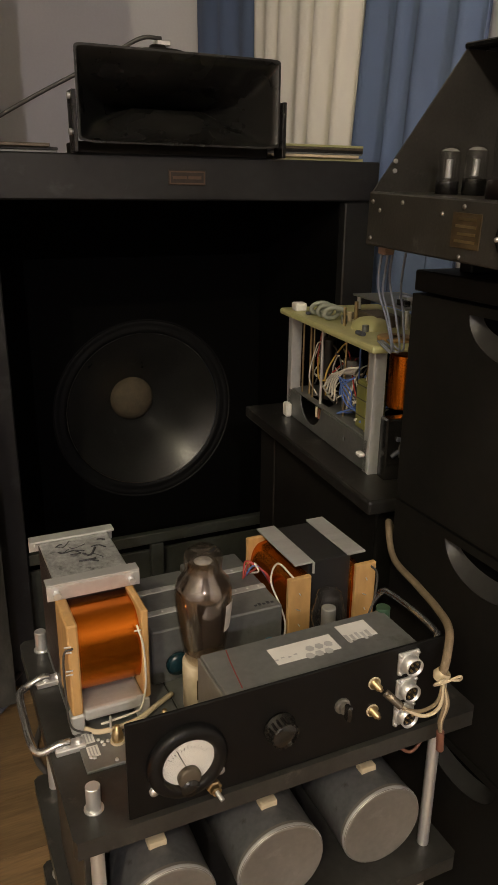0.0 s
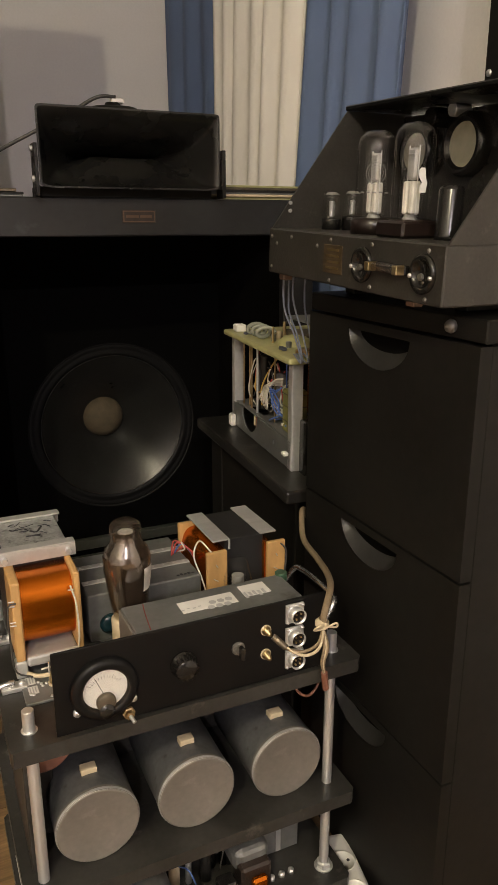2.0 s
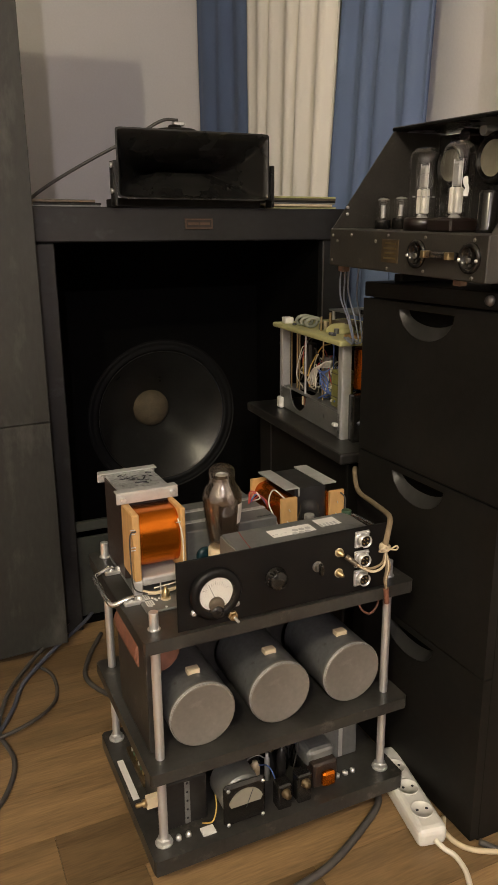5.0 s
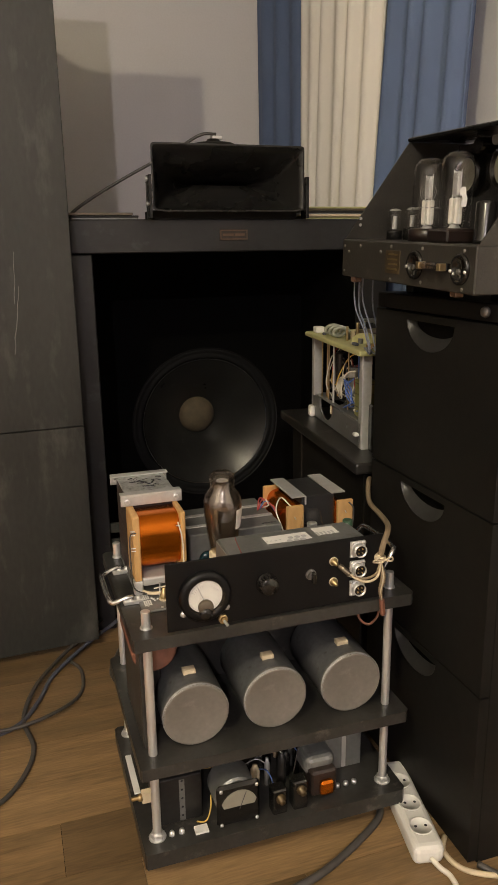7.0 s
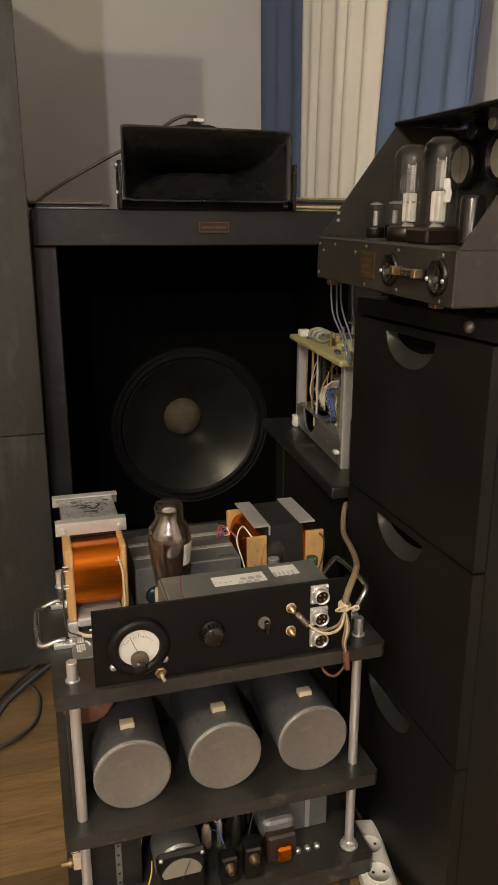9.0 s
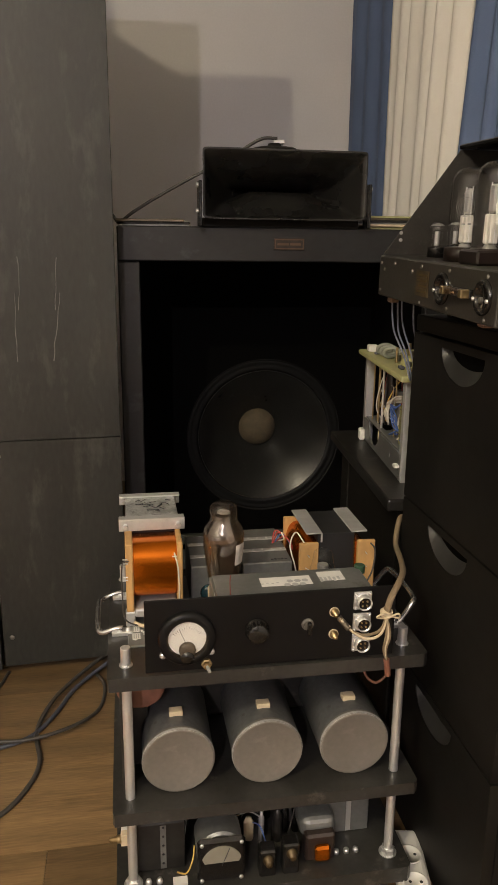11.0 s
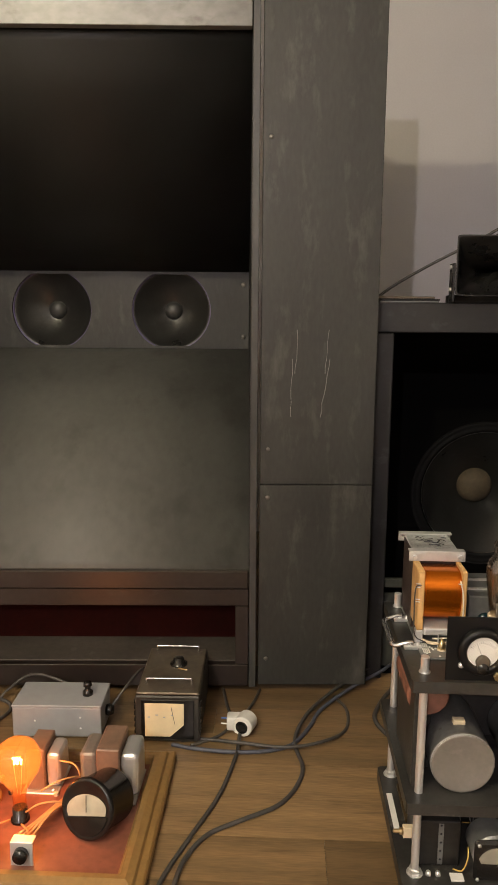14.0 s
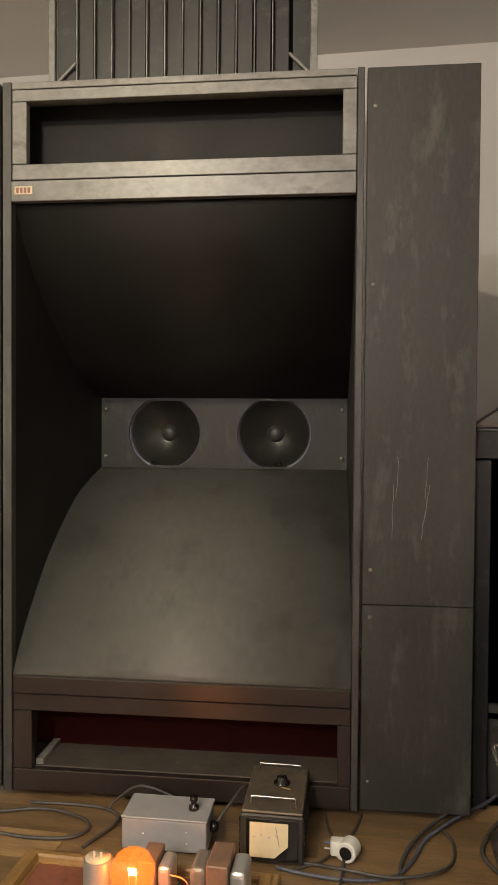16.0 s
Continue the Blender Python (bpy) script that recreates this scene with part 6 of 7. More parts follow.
up("fan_hub", rod(B(), (0.056, -0.0345, 0.052), (0.056, -0.038, 0.052), 0.022, 24), RUBBER)
for k in range(6):
    a = k * math.pi / 3
    up("fan_blade", rod(B(), (0.056 + 0.020 * math.cos(a), -0.0355, 0.052 + 0.020 * math.sin(a)), (0.056 + 0.034 * math.cos(a + 0.3), -0.0355, 0.052 + 0.032 * math.sin(a + 0.3)), 0.004, 8), BLUECABLE)
# parts on the cream board
tz = 0.229
up("white_block", rbox(B(), -0.004, 0.020, UD - 0.050, UD - 0.022, tz, tz + 0.016, 0.002), WHITEPLASTIC, "white ceramic block")
up("clear_spiral_tube", cord(B(), [(0.02 + 0.018 * math.cos(i * 0.7), 0.20 + i * 0.0035, tz + 0.016 + 0.011 * math.sin(i * 0.7)) for i in range(28)], 0.0045, 3, 8), mat("milky_clear_plastic", (0.30, 0.32, 0.28), 0.25, vary=0.15), "milky coiled tube")
up("clear_dome", lathe(B(), [(0.035, 0), (0.033, 0.010), (0.022, 0.018), (0, 0.022)], Matrix.Translation((0.055, 0.13, tz)), 28), PCB, "yellow-green resin dome")
up("stud", rod(B(), (0.02, 0.165, tz), (0.02, 0.165, tz + 0.034), 0.003, 8), BRASS)
up("stud", rod(B(), (0.055, 0.19, tz), (0.055, 0.19, tz + 0.040), 0.004, 8), BRASS)
up("resistor_block", rbox(B(), 0.06, 0.11, 0.12, 0.20, tz, tz + 0.022, 0.003), BROWNMETAL, "brown wire-wound block")
up("copper_ring", lathe(B(), [(0.012, 0), (0.030, 0), (0.030, 0.006), (0.012, 0.006)], Matrix.Translation((0.045, 0.020, tz)), 28), OAKFRAME, "flat tan ring")
up("small_transistor", rbox(B(), 0.002, 0.012, 0.06, 0.085, tz, tz + 0.007, 0.002), BLUECABLE)
up("small_transistor", rbox(B(), 0.0, 0.010, 0.295, 0.305, tz, tz + 0.006, 0.002), BLUECABLE)
up("upper_plate", rbox(B(), 0.10, UW + 0.01, 0.09, 0.30, tz + 0.035, tz + 0.039, 0.001), GREYALU, "grey metal plate on studs")
for x, y in ((0.11, 0.10), (0.11, 0.29), (0.20, 0.10)):
    up("spacer", rod(B(), (x, y, tz), (x, y, tz + 0.035), 0.004, 10), STEEL)
for k in range(8):
    up("capacitor", rod(B(), (0.03 + 0.02 * (k % 4), 0.10 + 0.022 * k, tz), (0.03 + 0.02 * (k % 4), 0.10 + 0.022 * k, tz + 0.012 + 0.003 * (k % 3)), 0.006, 12), (GREYALU, CREAM, BROWNMETAL, BLACKTOP)[k % 4])
for k in range(6):
    up("board_part", rbox(B(), 0.11 + 0.016 * k, 0.122 + 0.016 * k, 0.11 + 0.02 * (k % 3), 0.14 + 0.02 * (k % 3), tz + 0.039, tz + 0.049 + 0.004 * (k % 2), 0.001), (BAKELITE, STEEL, BLUEWIRE, BROWNMETAL)[k % 4])

# ---- on the floor ----
strip_m = Matrix.Translation((0.599, 0.577, 0)) @ pose(0, 0, 0, 0, 0, 79)
ps = tagged(new("power_strip"), "white three-way mains power strip lying on the floor", "power strip")
ps.matrix_basis = strip_m
part("body", rbox(B(), -0.125, 0.11, -0.029, 0.029, 0.0, 0.040, 0.012, seg=3), WHITEPLASTIC, ps, "", strip_m)
for x in (-0.075, -0.015, 0.045):
    s = part("socket", lathe(B(), [(0.0215, 0.0005), (0.0215, 0.002), (0.0195, 0.002), (0.0195, 0.0006), (0, 0.0006)], Matrix.Translation((x, 0, 0.040)), 28), WHITEPLASTIC, ps, "", strip_m)
    for d in (-0.0095, 0.0095):
        part("hole", lathe(B(), [(0, 0), (0.0028, 0), (0.0028, 0.0006), (0, 0.0006)], Matrix.Translation((x, d, 0.0408)), 12, 0, False), INK, s, "", strip_m)
single("mains_cable", cord(B(), [(0.578, 0.455, 0.016), (0.585, 0.436, 0.010), (0.595, 0.418, 0.0055), (0.590, 0.385, 0.0052), (0.573, 0.350, 0.0052), (0.56, 0.30, 0.0052), (0.60, 0.22, 0.0052), (0.75, 0.16, 0.0052)], 0.005), WHITEWIRE, (0.58, 0.38, 0), "white mains cable on the floor", "cable")
single("mains_cable", cord(B(), [(0.635, 0.50, 0.0052), (0.614, 0.470, 0.0052), (0.622, 0.429, 0.0052), (0.655, 0.402, 0.0052), (0.70, 0.386, 0.0052), (0.80, 0.37, 0.0052), (0.95, 0.38, 0.0052)], 0.005), CREAM, (0.64, 0.42, 0), "cream flex on the floor beside the tower", "cable")
single("mains_cable", cord(B(), [(0.655, 0.425, 0.0062), (0.675, 0.395, 0.0062), (0.70, 0.365, 0.0062), (0.75, 0.33, 0.0062), (0.95, 0.30, 0.0062)], 0.006), RUBBER, (0.70, 0.37, 0), "black cable on the floor beside the tower", "cable")
single("mains_cable", cord(B(), [(0.50, 0.90, 0.0072), (0.555, 0.72, 0.0072), (0.560, 0.64, 0.0072), (0.545, 0.585, 0.0072), (0.477, 0.54, 0.0072), (0.39, 0.498, 0.0072), (0.314, 0.480, 0.0072), (0.22, 0.470, 0.0072)], 0.007), RUBBER, (0.5, 0.5, 0), "dark cable curving under the stand", "cable")

# floor cables by the bass horn
def floor_cable(pts, r, material, label):
    r *= 0.86
    pts = [(x, y, r + 0.0002 + dz) for x, y, dz in pts]
    single("floor_cable", cord(B(), pts, r, 8, 10), material, pts[len(pts) // 2], label, "cable", "cables on the floor")


floor_cable([(0.22, 1.56, 0.02), (0.171, 1.494, 0.02), (0.07, 1.40, 0.012), (-0.02, 1.30, 0.0), (-0.06, 1.20, 0.0), (-0.105, 1.12, 0.0), (-0.17, 1.085, 0.0), (-0.26, 1.075, 0.0), (-0.36, 1.085, 0.0), (-0.42, 1.10, 0.0)], 0.0062, BLUECABLE, "blue-grey cable on the floor")
floor_cable([(0.20, 1.58, 0.03), (0.06, 1.42, 0.024), (-0.03, 1.31, 0.013), (-0.075, 1.22, 0.013), (-0.10, 1.13, 0.0), (-0.082, 1.02, 0.0), (-0.10, 0.94, 0.0), (-0.143, 0.872, 0.0), (-0.22, 0.82, 0.0), (-0.291, 0.77, 0.0), (-0.33, 0.70, 0.0), (-0.345, 0.62, 0.0), (-0.36, 0.45, 0.0)], 0.0062, RUBBER, "grey rubber cable looping over the planks")
floor_cable([(-0.245, 1.15, 0.006), (-0.25, 1.06, 0.0), (-0.28, 0.90, 0.0), (-0.333, 0.75, 0.0), (-0.375, 0.62, 0.0), (-0.40, 0.45, 0.0)], 0.0058, RUBBER, "grey cable leading away from the plug")
floor_cable([(0.02, 1.37, 0.0), (0.05, 1.30, 0.0), (0.04, 1.20, 0.0), (-0.02, 1.12, 0.013), (-0.12, 1.085, 0.013), (-0.24, 1.10, 0.012), (-0.34, 1.13, 0.0), (-0.40, 1.12, 0.0)], 0.0052, RUBBER, "thin grey cable among the others")
floor_cable([(-0.20, 1.40, 0.0), (-0.215, 1.33, 0.0), (-0.235, 1.26, 0.004), (-0.24, 1.205, 0.016)], 0.0048, RUBBER, "dark cable into the white plug")
floor_cable([(-0.31, 1.40, 0.0), (-0.29, 1.30, 0.0), (-0.27, 1.22, 0.0), (-0.30, 1.15, 0.0), (-0.37, 1.10, 0.0)], 0.0048, RUBBER, "dark cable behind the plug")
floor_cable([(-1.30, 1.22, 0.0), (-1.15, 1.27, 0.0), (-1.03, 1.25, 0.0), (-0.97, 1.20, 0.0), (-1.0, 1.14, 0.0), (-1.12, 1.12, 0.0), (-1.3, 1.14, 0.0)], 0.006, RUBBER, "coiled dark cable on the floor")
floor_cable([(-0.95, 1.10, 0.0), (-0.90, 1.24, 0.0), (-0.95, 1.30, 0.0), (-1.05, 1.31, 0.0), (-1.2, 1.30, 0.0)], 0.006, RUBBER, "dark cable loop beside the grey box")
floor_cable([(0.27, 1.0, 0.0), (0.18, 1.12, 0.0), (0.125, 1.24, 0.0), (0.15, 1.34, 0.0), (0.21, 1.45, 0.0)], 0.007, RUBBER, "black cable behind the stand")
cup = thing("mains_adapter", -0.235, 1.19, 0, "white round mains plug adapter with blue pin cover", "plug")
part("body", rod(B(), (-0.225, 1.195, 0.028), (-0.240, 1.150, 0.030), 0.027, 28), WHITEPLASTIC, cup)
part("housing", rbox(B(), -0.282, -0.228, 1.165, 1.200, 0.008, 0.048, 0.006, seg=2), WHITEPLASTIC, cup)
part("face", rod(B(), (-0.2402, 1.1495, 0.030), (-0.2415, 1.146, 0.030), 0.017, 24), BAKELITE, cup, "black round plug face")
for z, m in ((0.020, STEEL), (0.036, BLUEWIRE)):
    part("pin", rod(B(), (-0.281, 1.182, z), (-0.298, 1.184, z), 0.0024, 8), m, cup)
part("foot", rod(B(), (-0.25, 1.182, 0.0), (-0.25, 1.182, 0.010), 0.015, 12), WHITEPLASTIC, cup)

# grey project box
gb = thing("grey_box", -0.73, 1.18, 0, "light grey painted metal box with a small black post on top", "box")
GBM = pose(-0.845, 1.115, 0, 0, 0, 2)
part("body", rbox(B(), 0.0, 0.235, 0.0, 0.125, 0.004, 0.088, 0.004, seg=2), GREYPAINT, gb, "", GBM)
part("lid", rbox(B(), -0.0015, 0.2365, -0.0015, 0.1265, 0.0885, 0.094, 0.002), GREYPAINT, gb, "", GBM)
for x in (0.02, 0.215):
    for y in (0.02, 0.105):
        part("foot", rod(B(), (x, y, 0), (x, y, 0.004), 0.008, 10), BAKELITE, gb, "", GBM)
pb = part("post", lathe(B(), [(0, 0), (0.014, 0), (0.014, 0.010), (0.008, 0.014), (0.008, 0.022), (0.012, 0.026), (0.010, 0.036), (0, 0.038)], Matrix.Translation((0.188, 0.06, 0.094)), 20), BAKELITE, gb, "black terminal post", GBM)
part("side_knob", lathe(B(), [(0, 0), (0.014, 0), (0.016, 0.008), (0.012, 0.020), (0, 0.022)], Matrix.Translation((0.2365, 0.06, 0.05)) @ pose(0, 0, 0, 0, 90), 20), BAKELITE, gb, "black side connector", GBM)
for x, z in ((0.18, 0.06), (0.18, 0.03), (0.06, 0.05)):
    part("rivet", lathe(B(), [(0.003, 0), (0.002, 0.0015), (0, 0.002)], Matrix.Translation((x, 0.0, z)) @ pose(0, 0, 0, 90), 8), STEEL, gb, "", GBM)
single("lead", cord(B(), [(-0.60, 1.20, 0.05), (-0.57, 1.24, 0.085), (-0.54, 1.32, 0.10), (-0.52, 1.37, 0.07), (-0.52, 1.375, 0.02)], 0.004), RUBBER, (-0.55, 1.3, 0.05), "black lead arching behind the meter", "cable")
single("lead", cord(B(), [(-0.70, 1.24, 0.05), (-0.74, 1.27, 0.075), (-0.85, 1.30, 0.085), (-0.93, 1.31, 0.03), (-0.95, 1.30, 0.006)], 0.004), RUBBER, (-0.8, 1.3, 0.05), "black lead behind the grey box", "cable")

# bench meter
bmtr = thing("bench_meter", -0.43, 1.20, 0, "old portable bench meter, worn brown metal with yellowed dial", "meter")
MM = pose(-0.517, 1.112, 0, 0, 0, 1)
MW, MD, MH = 0.168, 0.270, 0.132
part("case", rbox(B(), 0.0, MW, 0.0, MD, 0.004, MH, 0.004), CRACKLE, bmtr, "worn brown-black case", MM)
part("top_plate", rbox(B(), 0.002, MW - 0.002, 0.004, MD - 0.004, MH + 0.0003, MH + 0.008, 0.003), BROWNMETAL, bmtr, "worn brown metal top", MM)
part("bezel", rbox(B(), 0.016, MW - 0.014, -0.004, -0.0004, 0.014, MH - 0.008, 0.002), BAKELITE, bmtr, "", MM)
dl = part("dial", slab(B(), [(0.026, 0.022), (0.092, 0.022), (0.128, 0.055), (0.128, 0.115), (0.026, 0.115)], [], 0, 0.001, Matrix(((1, 0, 0, 0), (0, 0, -1, -0.0042), (0, 1, 0, 0), (0, 0, 0, 1)))), CREAMDIAL, bmtr, "yellowed dial with a thin pointer", MM)
part("pointer", rod(B(), (0.105, -0.0058, 0.055), (0.095, -0.0058, 0.105), 0.0006, 6), INK, dl, "", MM)
for k in range(4):
    part("mark", rbox(B(), 0.034 + 0.02 * k, 0.040 + 0.02 * k, -0.0056, -0.0053, 0.075 + 0.006 * (k % 2), 0.078 + 0.006 * (k % 2), 0), GREYINK, dl, "", MM)
for y in (0.050, 0.245):
    part("handle", cord(B(), [(0.022, y, MH + 0.006), (0.024, y, MH + 0.022), (0.034, y, MH + 0.024), (0.132, y, MH + 0.024), (0.142, y, MH + 0.022), (0.144, y, MH + 0.006)], 0.0028, 6, 8), CHROME, bmtr, "bright wire handle", MM)
kb = part("knob", lathe(B(), [(0, 0), (0.024, 0), (0.024, 0.004), (0.016, 0.006), (0.015, 0.018), (0, 0.020)], Matrix.Translation((0.095, 0.165, MH + 0.008)), 28), BAKELITE, bmtr, "black range knob", MM)
part("key", rod(B(), (0.097, 0.135, MH + 0.011), (0.122, 0.126, MH + 0.011), 0.0022, 6), BRASS, bmtr, "", MM)
for s, x in ((-1, 0.0), (1, MW)):
    for k in range(6):
        part("vent_rib", rbox(B(), x - 0.004 if s < 0 else x + 0.0003, x - 0.0003 if s < 0 else x + 0.004, 0.006, 0.020, 0.022 + k * 0.017, 0.032 + k * 0.017, 0.001), BAKELITE, bmtr, "", MM)
for x in (0.02, MW - 0.02):
    for y in (0.02, MD - 0.02):
        part("foot", rod(B(), (x, y, 0), (x, y, 0.004), 0.008, 10), BAKELITE, bmtr, "", MM)

# ---- the framed breadboard circuit with its glowing bulb ----
FX0, FX1, FY0, FY1 = -1.08, -0.400, 0.560, 1.045
tray = thing("breadboard_circuit", -0.74, 0.80, 0, "valve circuit on a red board in an oak frame", "circuit board")
part("board", rbox(B(), FX0 + 0.055, FX1 - 0.055, FY0 + 0.055, FY1 - 0.055, 0.0, 0.020, 0.001), REDBOARD, tray, "dark red baseboard")


def moulding(x0, y0, x1, y1, nx, ny):
    """A stepped frame rail, mitred at both ends; n points inwards."""
    prof = [(0.0, 0.0), (0.0, 0.020), (0.004, 0.024), (0.016, 0.026), (0.020, 0.034), (0.034, 0.040), (0.046, 0.040), (0.050, 0.034), (0.052, 0.024), (0.056, 0.022), (0.056, 0.0)]
    b = B()
    wx, wy = (x1 - x0), (y1 - y0)
    n = math.hypot(wx, wy)
    wx, wy = wx / n, wy / n
    a = [b.verts.new((x0 + nx * d + wx * d, y0 + ny * d + wy * d, z)) for d, z in prof]
    c = [b.verts.new((x1 + nx * d - wx * d, y1 + ny * d - wy * d, z)) for d, z in prof]
    for i in range(len(prof)):
        j = (i + 1) % len(prof)
        b.faces.new((a[i], a[j], c[j], c[i]))
    b.faces.new(a)
    b.faces.new(c[::-1])
    return part("frame_rail", b, OAKFRAME, tray, "golden oak stepped moulding")


moulding(FX0, FY0, FX1, FY0, 0, 1)
moulding(FX1, FY0, FX1, FY1, -1, 0)
moulding(FX1, FY1, FX0, FY1, 0, -1)
moulding(FX0, FY1, FX0, FY0, 1, 0)
BZ = 0.020
# glowing bulb
GX, GY = -0.703, 0.775
hold = part("lamp_holder", lathe(B(), [(0, 0), (0.020, 0), (0.020, 0.006), (0.016, 0.008), (0.016, 0.030), (0, 0.031)], Matrix.Translation((GX, GY, BZ)), 24), BAKELITE, tray, "black bulb holder")
# amber tint and haze in the glass stand for the filament's glare
gl = part("bulb", lathe(B(), [(0.0145, 0.030), (0.0145, 0.058), (0.018, 0.074), (0.031, 0.096), (0.045, 0.118), (0.050, 0.138), (0.0475, 0.158), (0.038, 0.176), (0.022, 0.187), (0, 0.190)], Matrix.Translation((GX, GY, BZ)), 36), thin_glass("glow_tinted_clear_glass", (1.0, 0.62, 0.34), 0.10), tray, "clear glass bulb, glowing orange")
gl.visible_shadow = False
part("filament", cord(B(), [(GX - 0.010 + 0.0014 * i, GY + 0.004 * math.sin(i * 1.3), BZ + 0.140 + 0.006 * math.cos(i * 1.3)) for i in range(15)], 0.0019, 3, 6), FILAMENT, gl, "white-hot filament")
part("stem", lathe(B(), [(0.008, 0.040), (0.006, 0.062), (0.003, 0.108), (0.0, 0.112)], Matrix.Translation((GX, GY, BZ)), 14), GLASS, gl)
for s in (-1, 1):
    part("lead_wire", rod(B(), (GX + s * 0.003, GY, BZ + 0.060), (GX + s * 0.010, GY, BZ + 0.138), 0.0006, 6), STEEL, gl)
glow = bpy.data.lights.new("bulb_light", "POINT")
glow.energy, glow.color, glow.shadow_soft_size = 2.3, (1.0, 0.25, 0.035), 0.014
new("bulb_light", glow).location = (GX, GY, BZ + 0.140)
# can capacitor
cc = part("can_capacitor", lathe(B(), [(0, 0), (0.036, 0), (0.036, 0.014), (0.0330, 0.016), (0.0345, 0.126), (0.0320, 0.130), (0, 0.130)], Matrix.Translation((-0.805, 0.832, BZ)), 32), CANMETAL, tray, "round aluminium can capacitor")
part("collar", lathe(B(), [(0.0368, 0.001), (0.0375, 0.013), (0.0335, 0.0165)], Matrix.Translation((-0.805, 0.832, BZ)), 32), OAKFRAME, cc, "brown fixing ring")
part("cap", lathe(B(), [(0.0295, 0.130), (0.0295, 0.132), (0, 0.132)], Matrix.Translation((-0.805, 0.832, BZ)), 32), CREAM, cc, "cream end disc")
for dx in (-0.008, 0.009):
    part("lug", rbox(B(), -0.805 + dx - 0.003, -0.805 + dx + 0.003, 0.826, 0.828, BZ + 0.132, BZ + 0.146, 0.0005), STEEL, cc)
# two transformers
for x, y, w, lab in ((-0.520, 0.900, 1.46, "brown-wrapped transformer with bright end bells"), (-0.695, 0.915, 1.22, "small transformer with bright end bells")):
    t = part("choke", rbox(B(), x - 0.022 * w, x + 0.014 * w, y - 0.036 * w, y + 0.036 * w, BZ + 0.004, BZ + 0.086 * w, 0.003), CHOKEBROWN, tray, lab)
    part("end_bell", rbox(B(), x + 0.014 * w, x + 0.042 * w, y - 0.031 * w, y + 0.031 * w, BZ + 0.008, BZ + 0.076 * w, 0.012, seg=3), STEEL, t, "bright pressed end bell")
    part("end_bell", rbox(B(), x - 0.050 * w, x - 0.022 * w, y - 0.031 * w, y + 0.031 * w, BZ + 0.008, BZ + 0.076 * w, 0.012, seg=3), CANMETAL, t, "dull pressed end bell")
    part("foot", rbox(B(), x - 0.030 * w, x + 0.040 * w, y - 0.045 * w, y + 0.045 * w, BZ, BZ + 0.004, 0.001), STEEL, t)
    part("bolt", lathe(B(), [(0, 0.008), (0.005, 0.007), (0.0055, 0), (0, 0)], Matrix.Translation((x + 0.03 * w, y - 0.040 * w, BZ + 0.004)), 10), STEEL, t)
# round meter leaning back
QM = Matrix.Translation((-0.540, 0.742, BZ + 0.060)) @ pose(0, 0, 0, 74, 0, -20) @ pose(0, 0, 0, 0, 0, 13) @ Matrix.Scale(1.08, 4)
rm = part("round_meter", lathe(B(), [(0, -0.085), (0.046, -0.085), (0.054, -0.076), (0.054, -0.004), (0.058, 0.0), (0.058, 0.010), (0.054, 0.014), (0.050, 0.011), (0, 0.011)], QM, 48), BAKELITE, tray, "round black meter with a fan-shaped dial")
fan2 = [(0.045 * math.cos(math.radians(a)), 0.030 * math.sin(math.radians(a)) - 0.002) for a in range(0, 181, 10)] + [(-0.042, -0.012), (0.042, -0.012)]
part("dial", slab(B(), fan2, [], 0.0112, 0.0122, QM), AGEDDIAL, rm, "aged grey fan-shaped dial")
part("pointer", rod(B(), (0, -0.006, 0.0), (0.002, 0.026, 0.0), 0.0008, 6), INK, rm).data.transform(world_of(tray).inverted() @ QM @ Matrix.Translation((0, 0, 0.0132)) @ world_of(tray))
part("half_cover", slab(B(), [(0.047 * math.cos(math.radians(a)), 0.047 * math.sin(math.radians(a)) - 0.002) for a in range(195, 346, 10)], [], 0.0112, 0.0135, QM), BAKELITE, rm)
part("cradle", rbox(B(), -0.572, -0.508, 0.735, 0.800, BZ, BZ + 0.016, 0.003), BAKELITE, rm)
# two switch plates
for x, nm in ((-0.727, "toggle"), (-0.652, "knob")):
    pl = part("switch_plate", rbox(B(), x - 0.023, x + 0.023, 0.640, 0.643, BZ, BZ + 0.052, 0.001), ALU, tray, "small aluminium switch plate")
    part("flange", rbox(B(), x - 0.023, x + 0.023, 0.6432, 0.665, BZ + 0.048, BZ + 0.051, 0.0006), ALU, pl)
    if nm == "toggle":
        part("lever", rod(B(), (x, 0.640, BZ + 0.028), (x - 0.002, 0.618, BZ + 0.018), 0.003, 10), STEEL, pl)
        part("bush", rod(B(), (x, 0.640, BZ + 0.028), (x, 0.632, BZ + 0.028), 0.007, 6), STEEL, pl)
    else:
        part("knob", lathe(B(), [(0, 0), (0.015, 0), (0.014, 0.014), (0, 0.015)], Matrix.Translation((x, 0.640, BZ + 0.028)) @ pose(0, 0, 0, 90), 24), BAKELITE, pl)
ts = part("terminal_block", rbox(B(), -0.86, -0.765, 0.690, 0.708, BZ, BZ + 0.024, 0.002), BAKELITE, tray, "black terminal strip")
for i in range(6):
    part("screw", lathe(B(), [(0, 0.005), (0.004, 0.004), (0.0045, 0), (0, 0)], Matrix.Translation((-0.852 + i * 0.016, 0.699, BZ + 0.024)), 10), STEEL, ts)
rng = random.Random(55)
ORANGEWIRE = mat("cream_orange_wire", (0.55, 0.30, 0.12), 0.5, vary=0.1, bump=0.05)
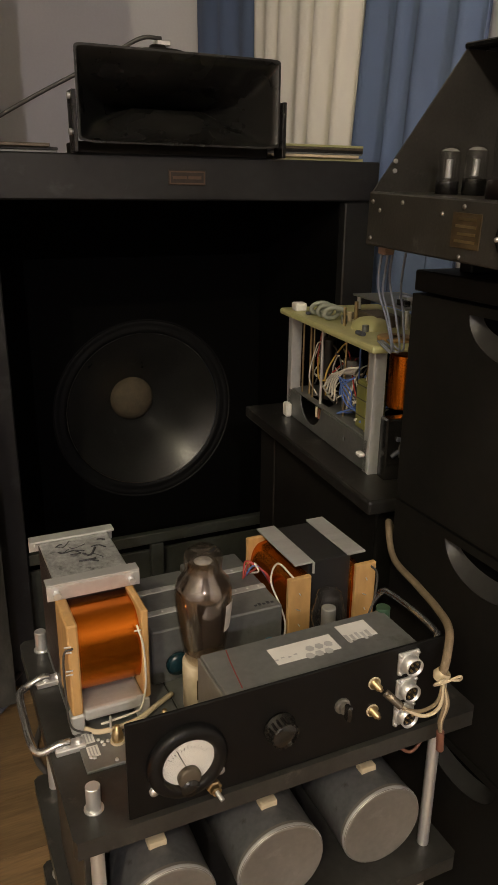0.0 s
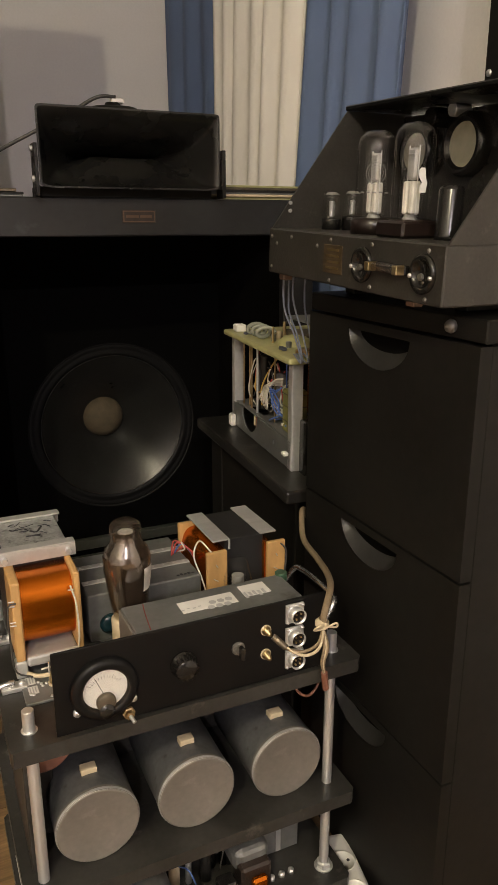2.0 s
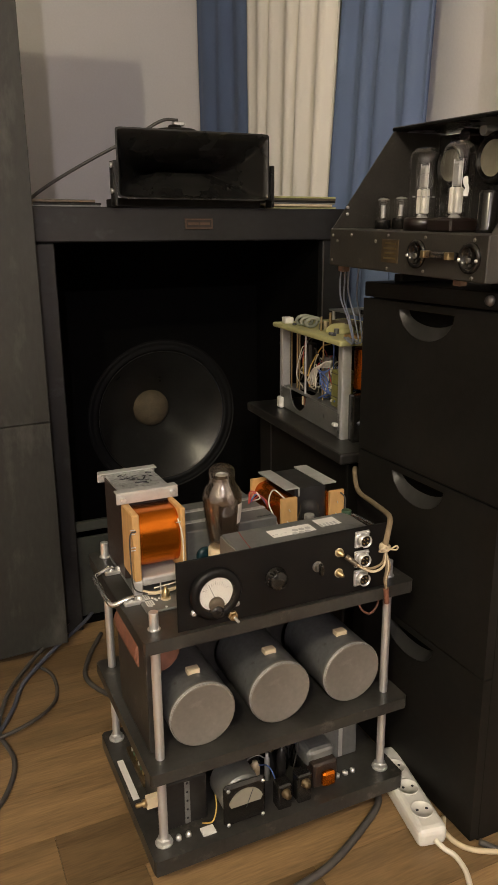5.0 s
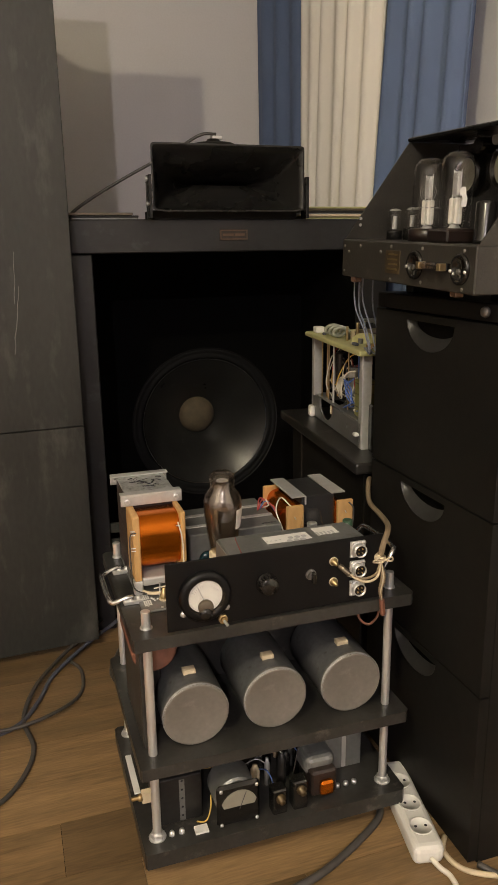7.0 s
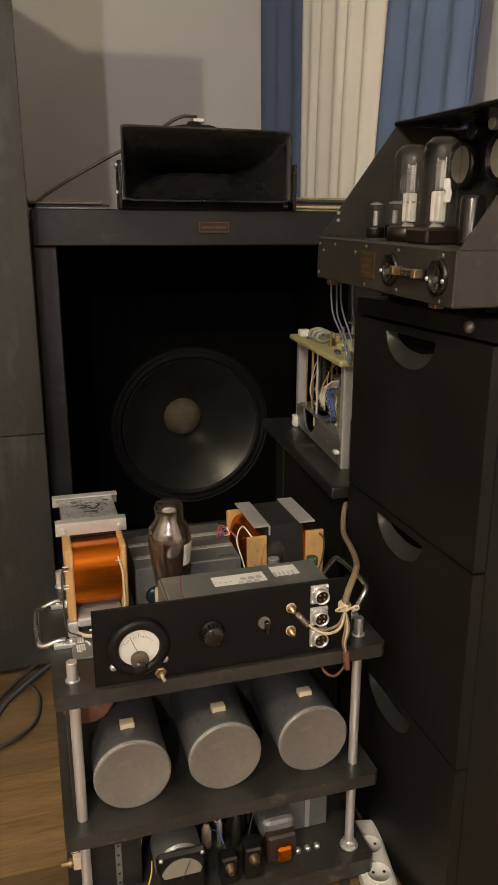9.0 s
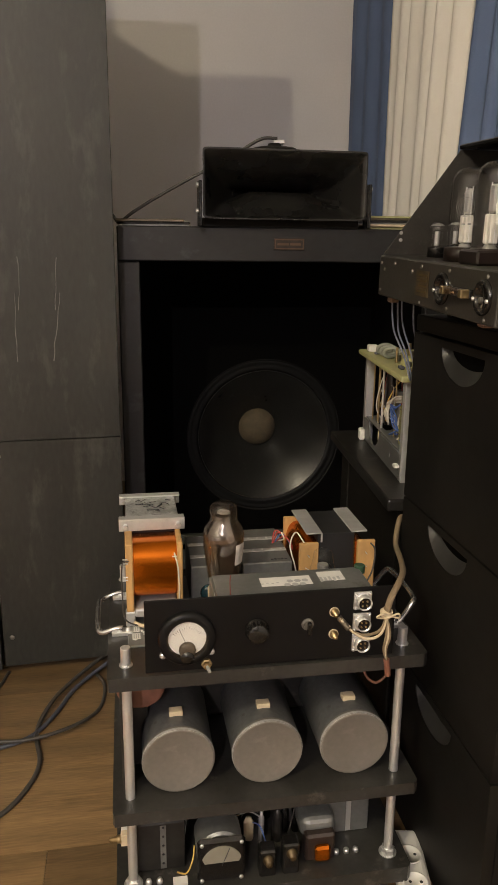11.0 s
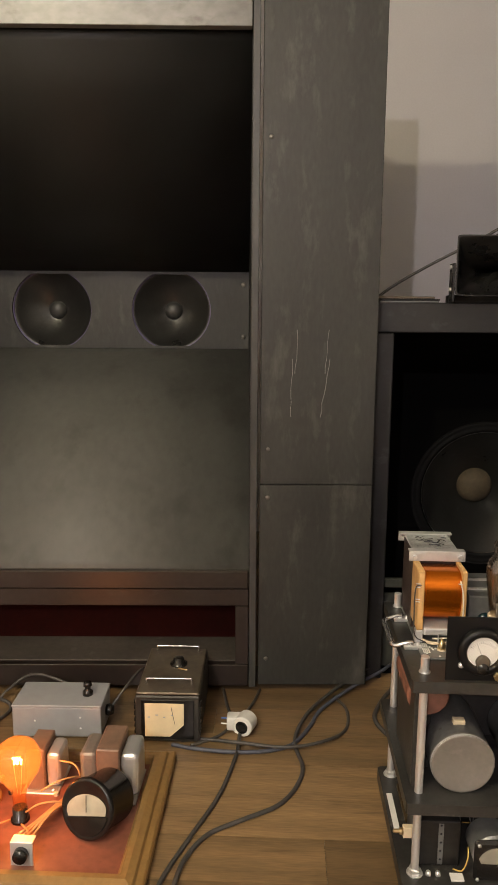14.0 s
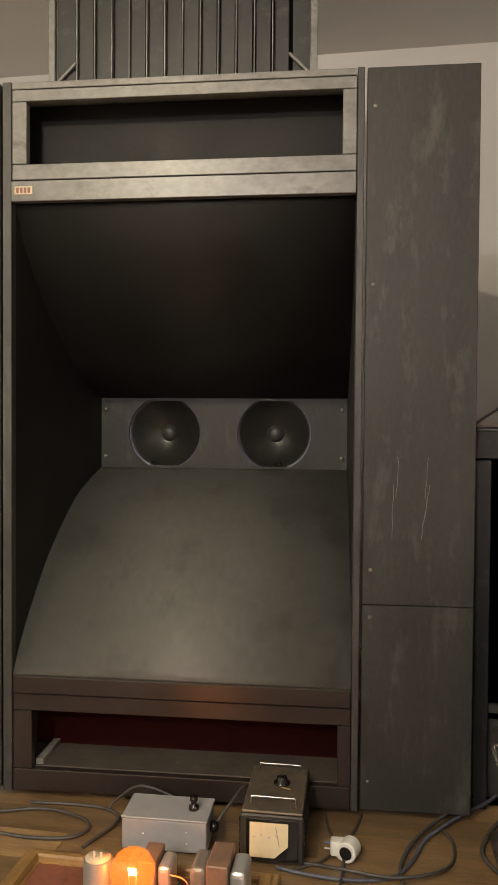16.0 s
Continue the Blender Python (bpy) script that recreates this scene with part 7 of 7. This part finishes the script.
for i in range(7):
    part("wire", cord(B(), [(-0.695 + 0.006 * i, 0.70 + 0.02 * (i % 2), BZ + 0.008), (-0.66 + 0.005 * i, 0.76, BZ + 0.012 + 0.003 * i), (-0.625 + 0.004 * i, 0.84, BZ + 0.010), (-0.60 + 0.004 * i, 0.88, BZ + 0.012)], 0.0022, 7, 8), ORANGEWIRE, tray)
for a in ([(-0.66, 0.79, BZ + 0.06), (-0.63, 0.80, BZ + 0.075), (-0.60, 0.82, BZ + 0.075), (-0.585, 0.84, BZ + 0.06), (-0.58, 0.86, BZ + 0.01)],
          [(-0.685, 0.76, BZ + 0.03), (-0.65, 0.755, BZ + 0.055), (-0.61, 0.77, BZ + 0.050), (-0.575, 0.79, BZ + 0.02)],
          [(-0.64, 0.865, BZ + 0.085), (-0.605, 0.85, BZ + 0.088), (-0.59, 0.845, BZ + 0.07), (-0.588, 0.85, BZ + 0.03)],
          [(-0.72, 0.76, BZ + 0.01), (-0.75, 0.72, BZ + 0.02), (-0.745, 0.68, BZ + 0.03), (-0.73, 0.655, BZ + 0.035)],
          [(-0.69, 0.745, BZ + 0.012), (-0.66, 0.70, BZ + 0.03), (-0.655, 0.665, BZ + 0.035)]):
    part("wire", cord(B(), a, 0.002, 7, 8), ORANGEWIRE, tray)
for i in range(10):
    part("small_part", rod(B(), (-0.86 + 0.035 * i, 0.86 + 0.02 * (i % 3), BZ), (-0.86 + 0.035 * i, 0.86 + 0.02 * (i % 3), BZ + 0.008 + 0.004 * (i % 3)), 0.006, 10), (STEEL, BRASS, CREAM, BAKELITE)[i % 4], tray)


# ---- floor: oak planks in rows along x ----
floor = tagged(new("floor"), "warm brown oak plank floor, slightly worn", "floor", kind="structure")
part("underlay", rbox(B(), X0, X1, Y0, Y1, -0.06, -0.0045, 0), INSIDE, floor)
PW, rng = 0.131, random.Random(9)
PLANKS = {}
y, row = 0.643 - 63 * PW, 0
while y < Y1:
    x = X0 - rng.uniform(0.1, 1.1)
    near = 0.2 < y < 1.7
    while x < X1:
        n = rng.choice((0.93, 1.20, 1.20)) if near else 2.4
        a, c = max(x, X0), min(x + n, X1)
        if c - a > 0.02:
            key = (round(c - a, 4), round(min(y + PW, Y1) - max(y, Y0), 4))
            if key[1] > 0.01:
                if key not in PLANKS:
                    q = rbox(B(), 0.0004, key[0] - 0.0004, 0.0004, key[1] - 0.0004, -0.004, 0.0, 0.0)
                    me = bpy.data.meshes.new("plank")
                    q.to_mesh(me)
                    q.free()
                    me.materials.append(OAK)
                    PLANKS[key] = me
                ob = new("plank", PLANKS[key])
                ob.parent = floor
                ob.location = (a, max(y, Y0), 0)
        x += n
    y += PW
    row += 1
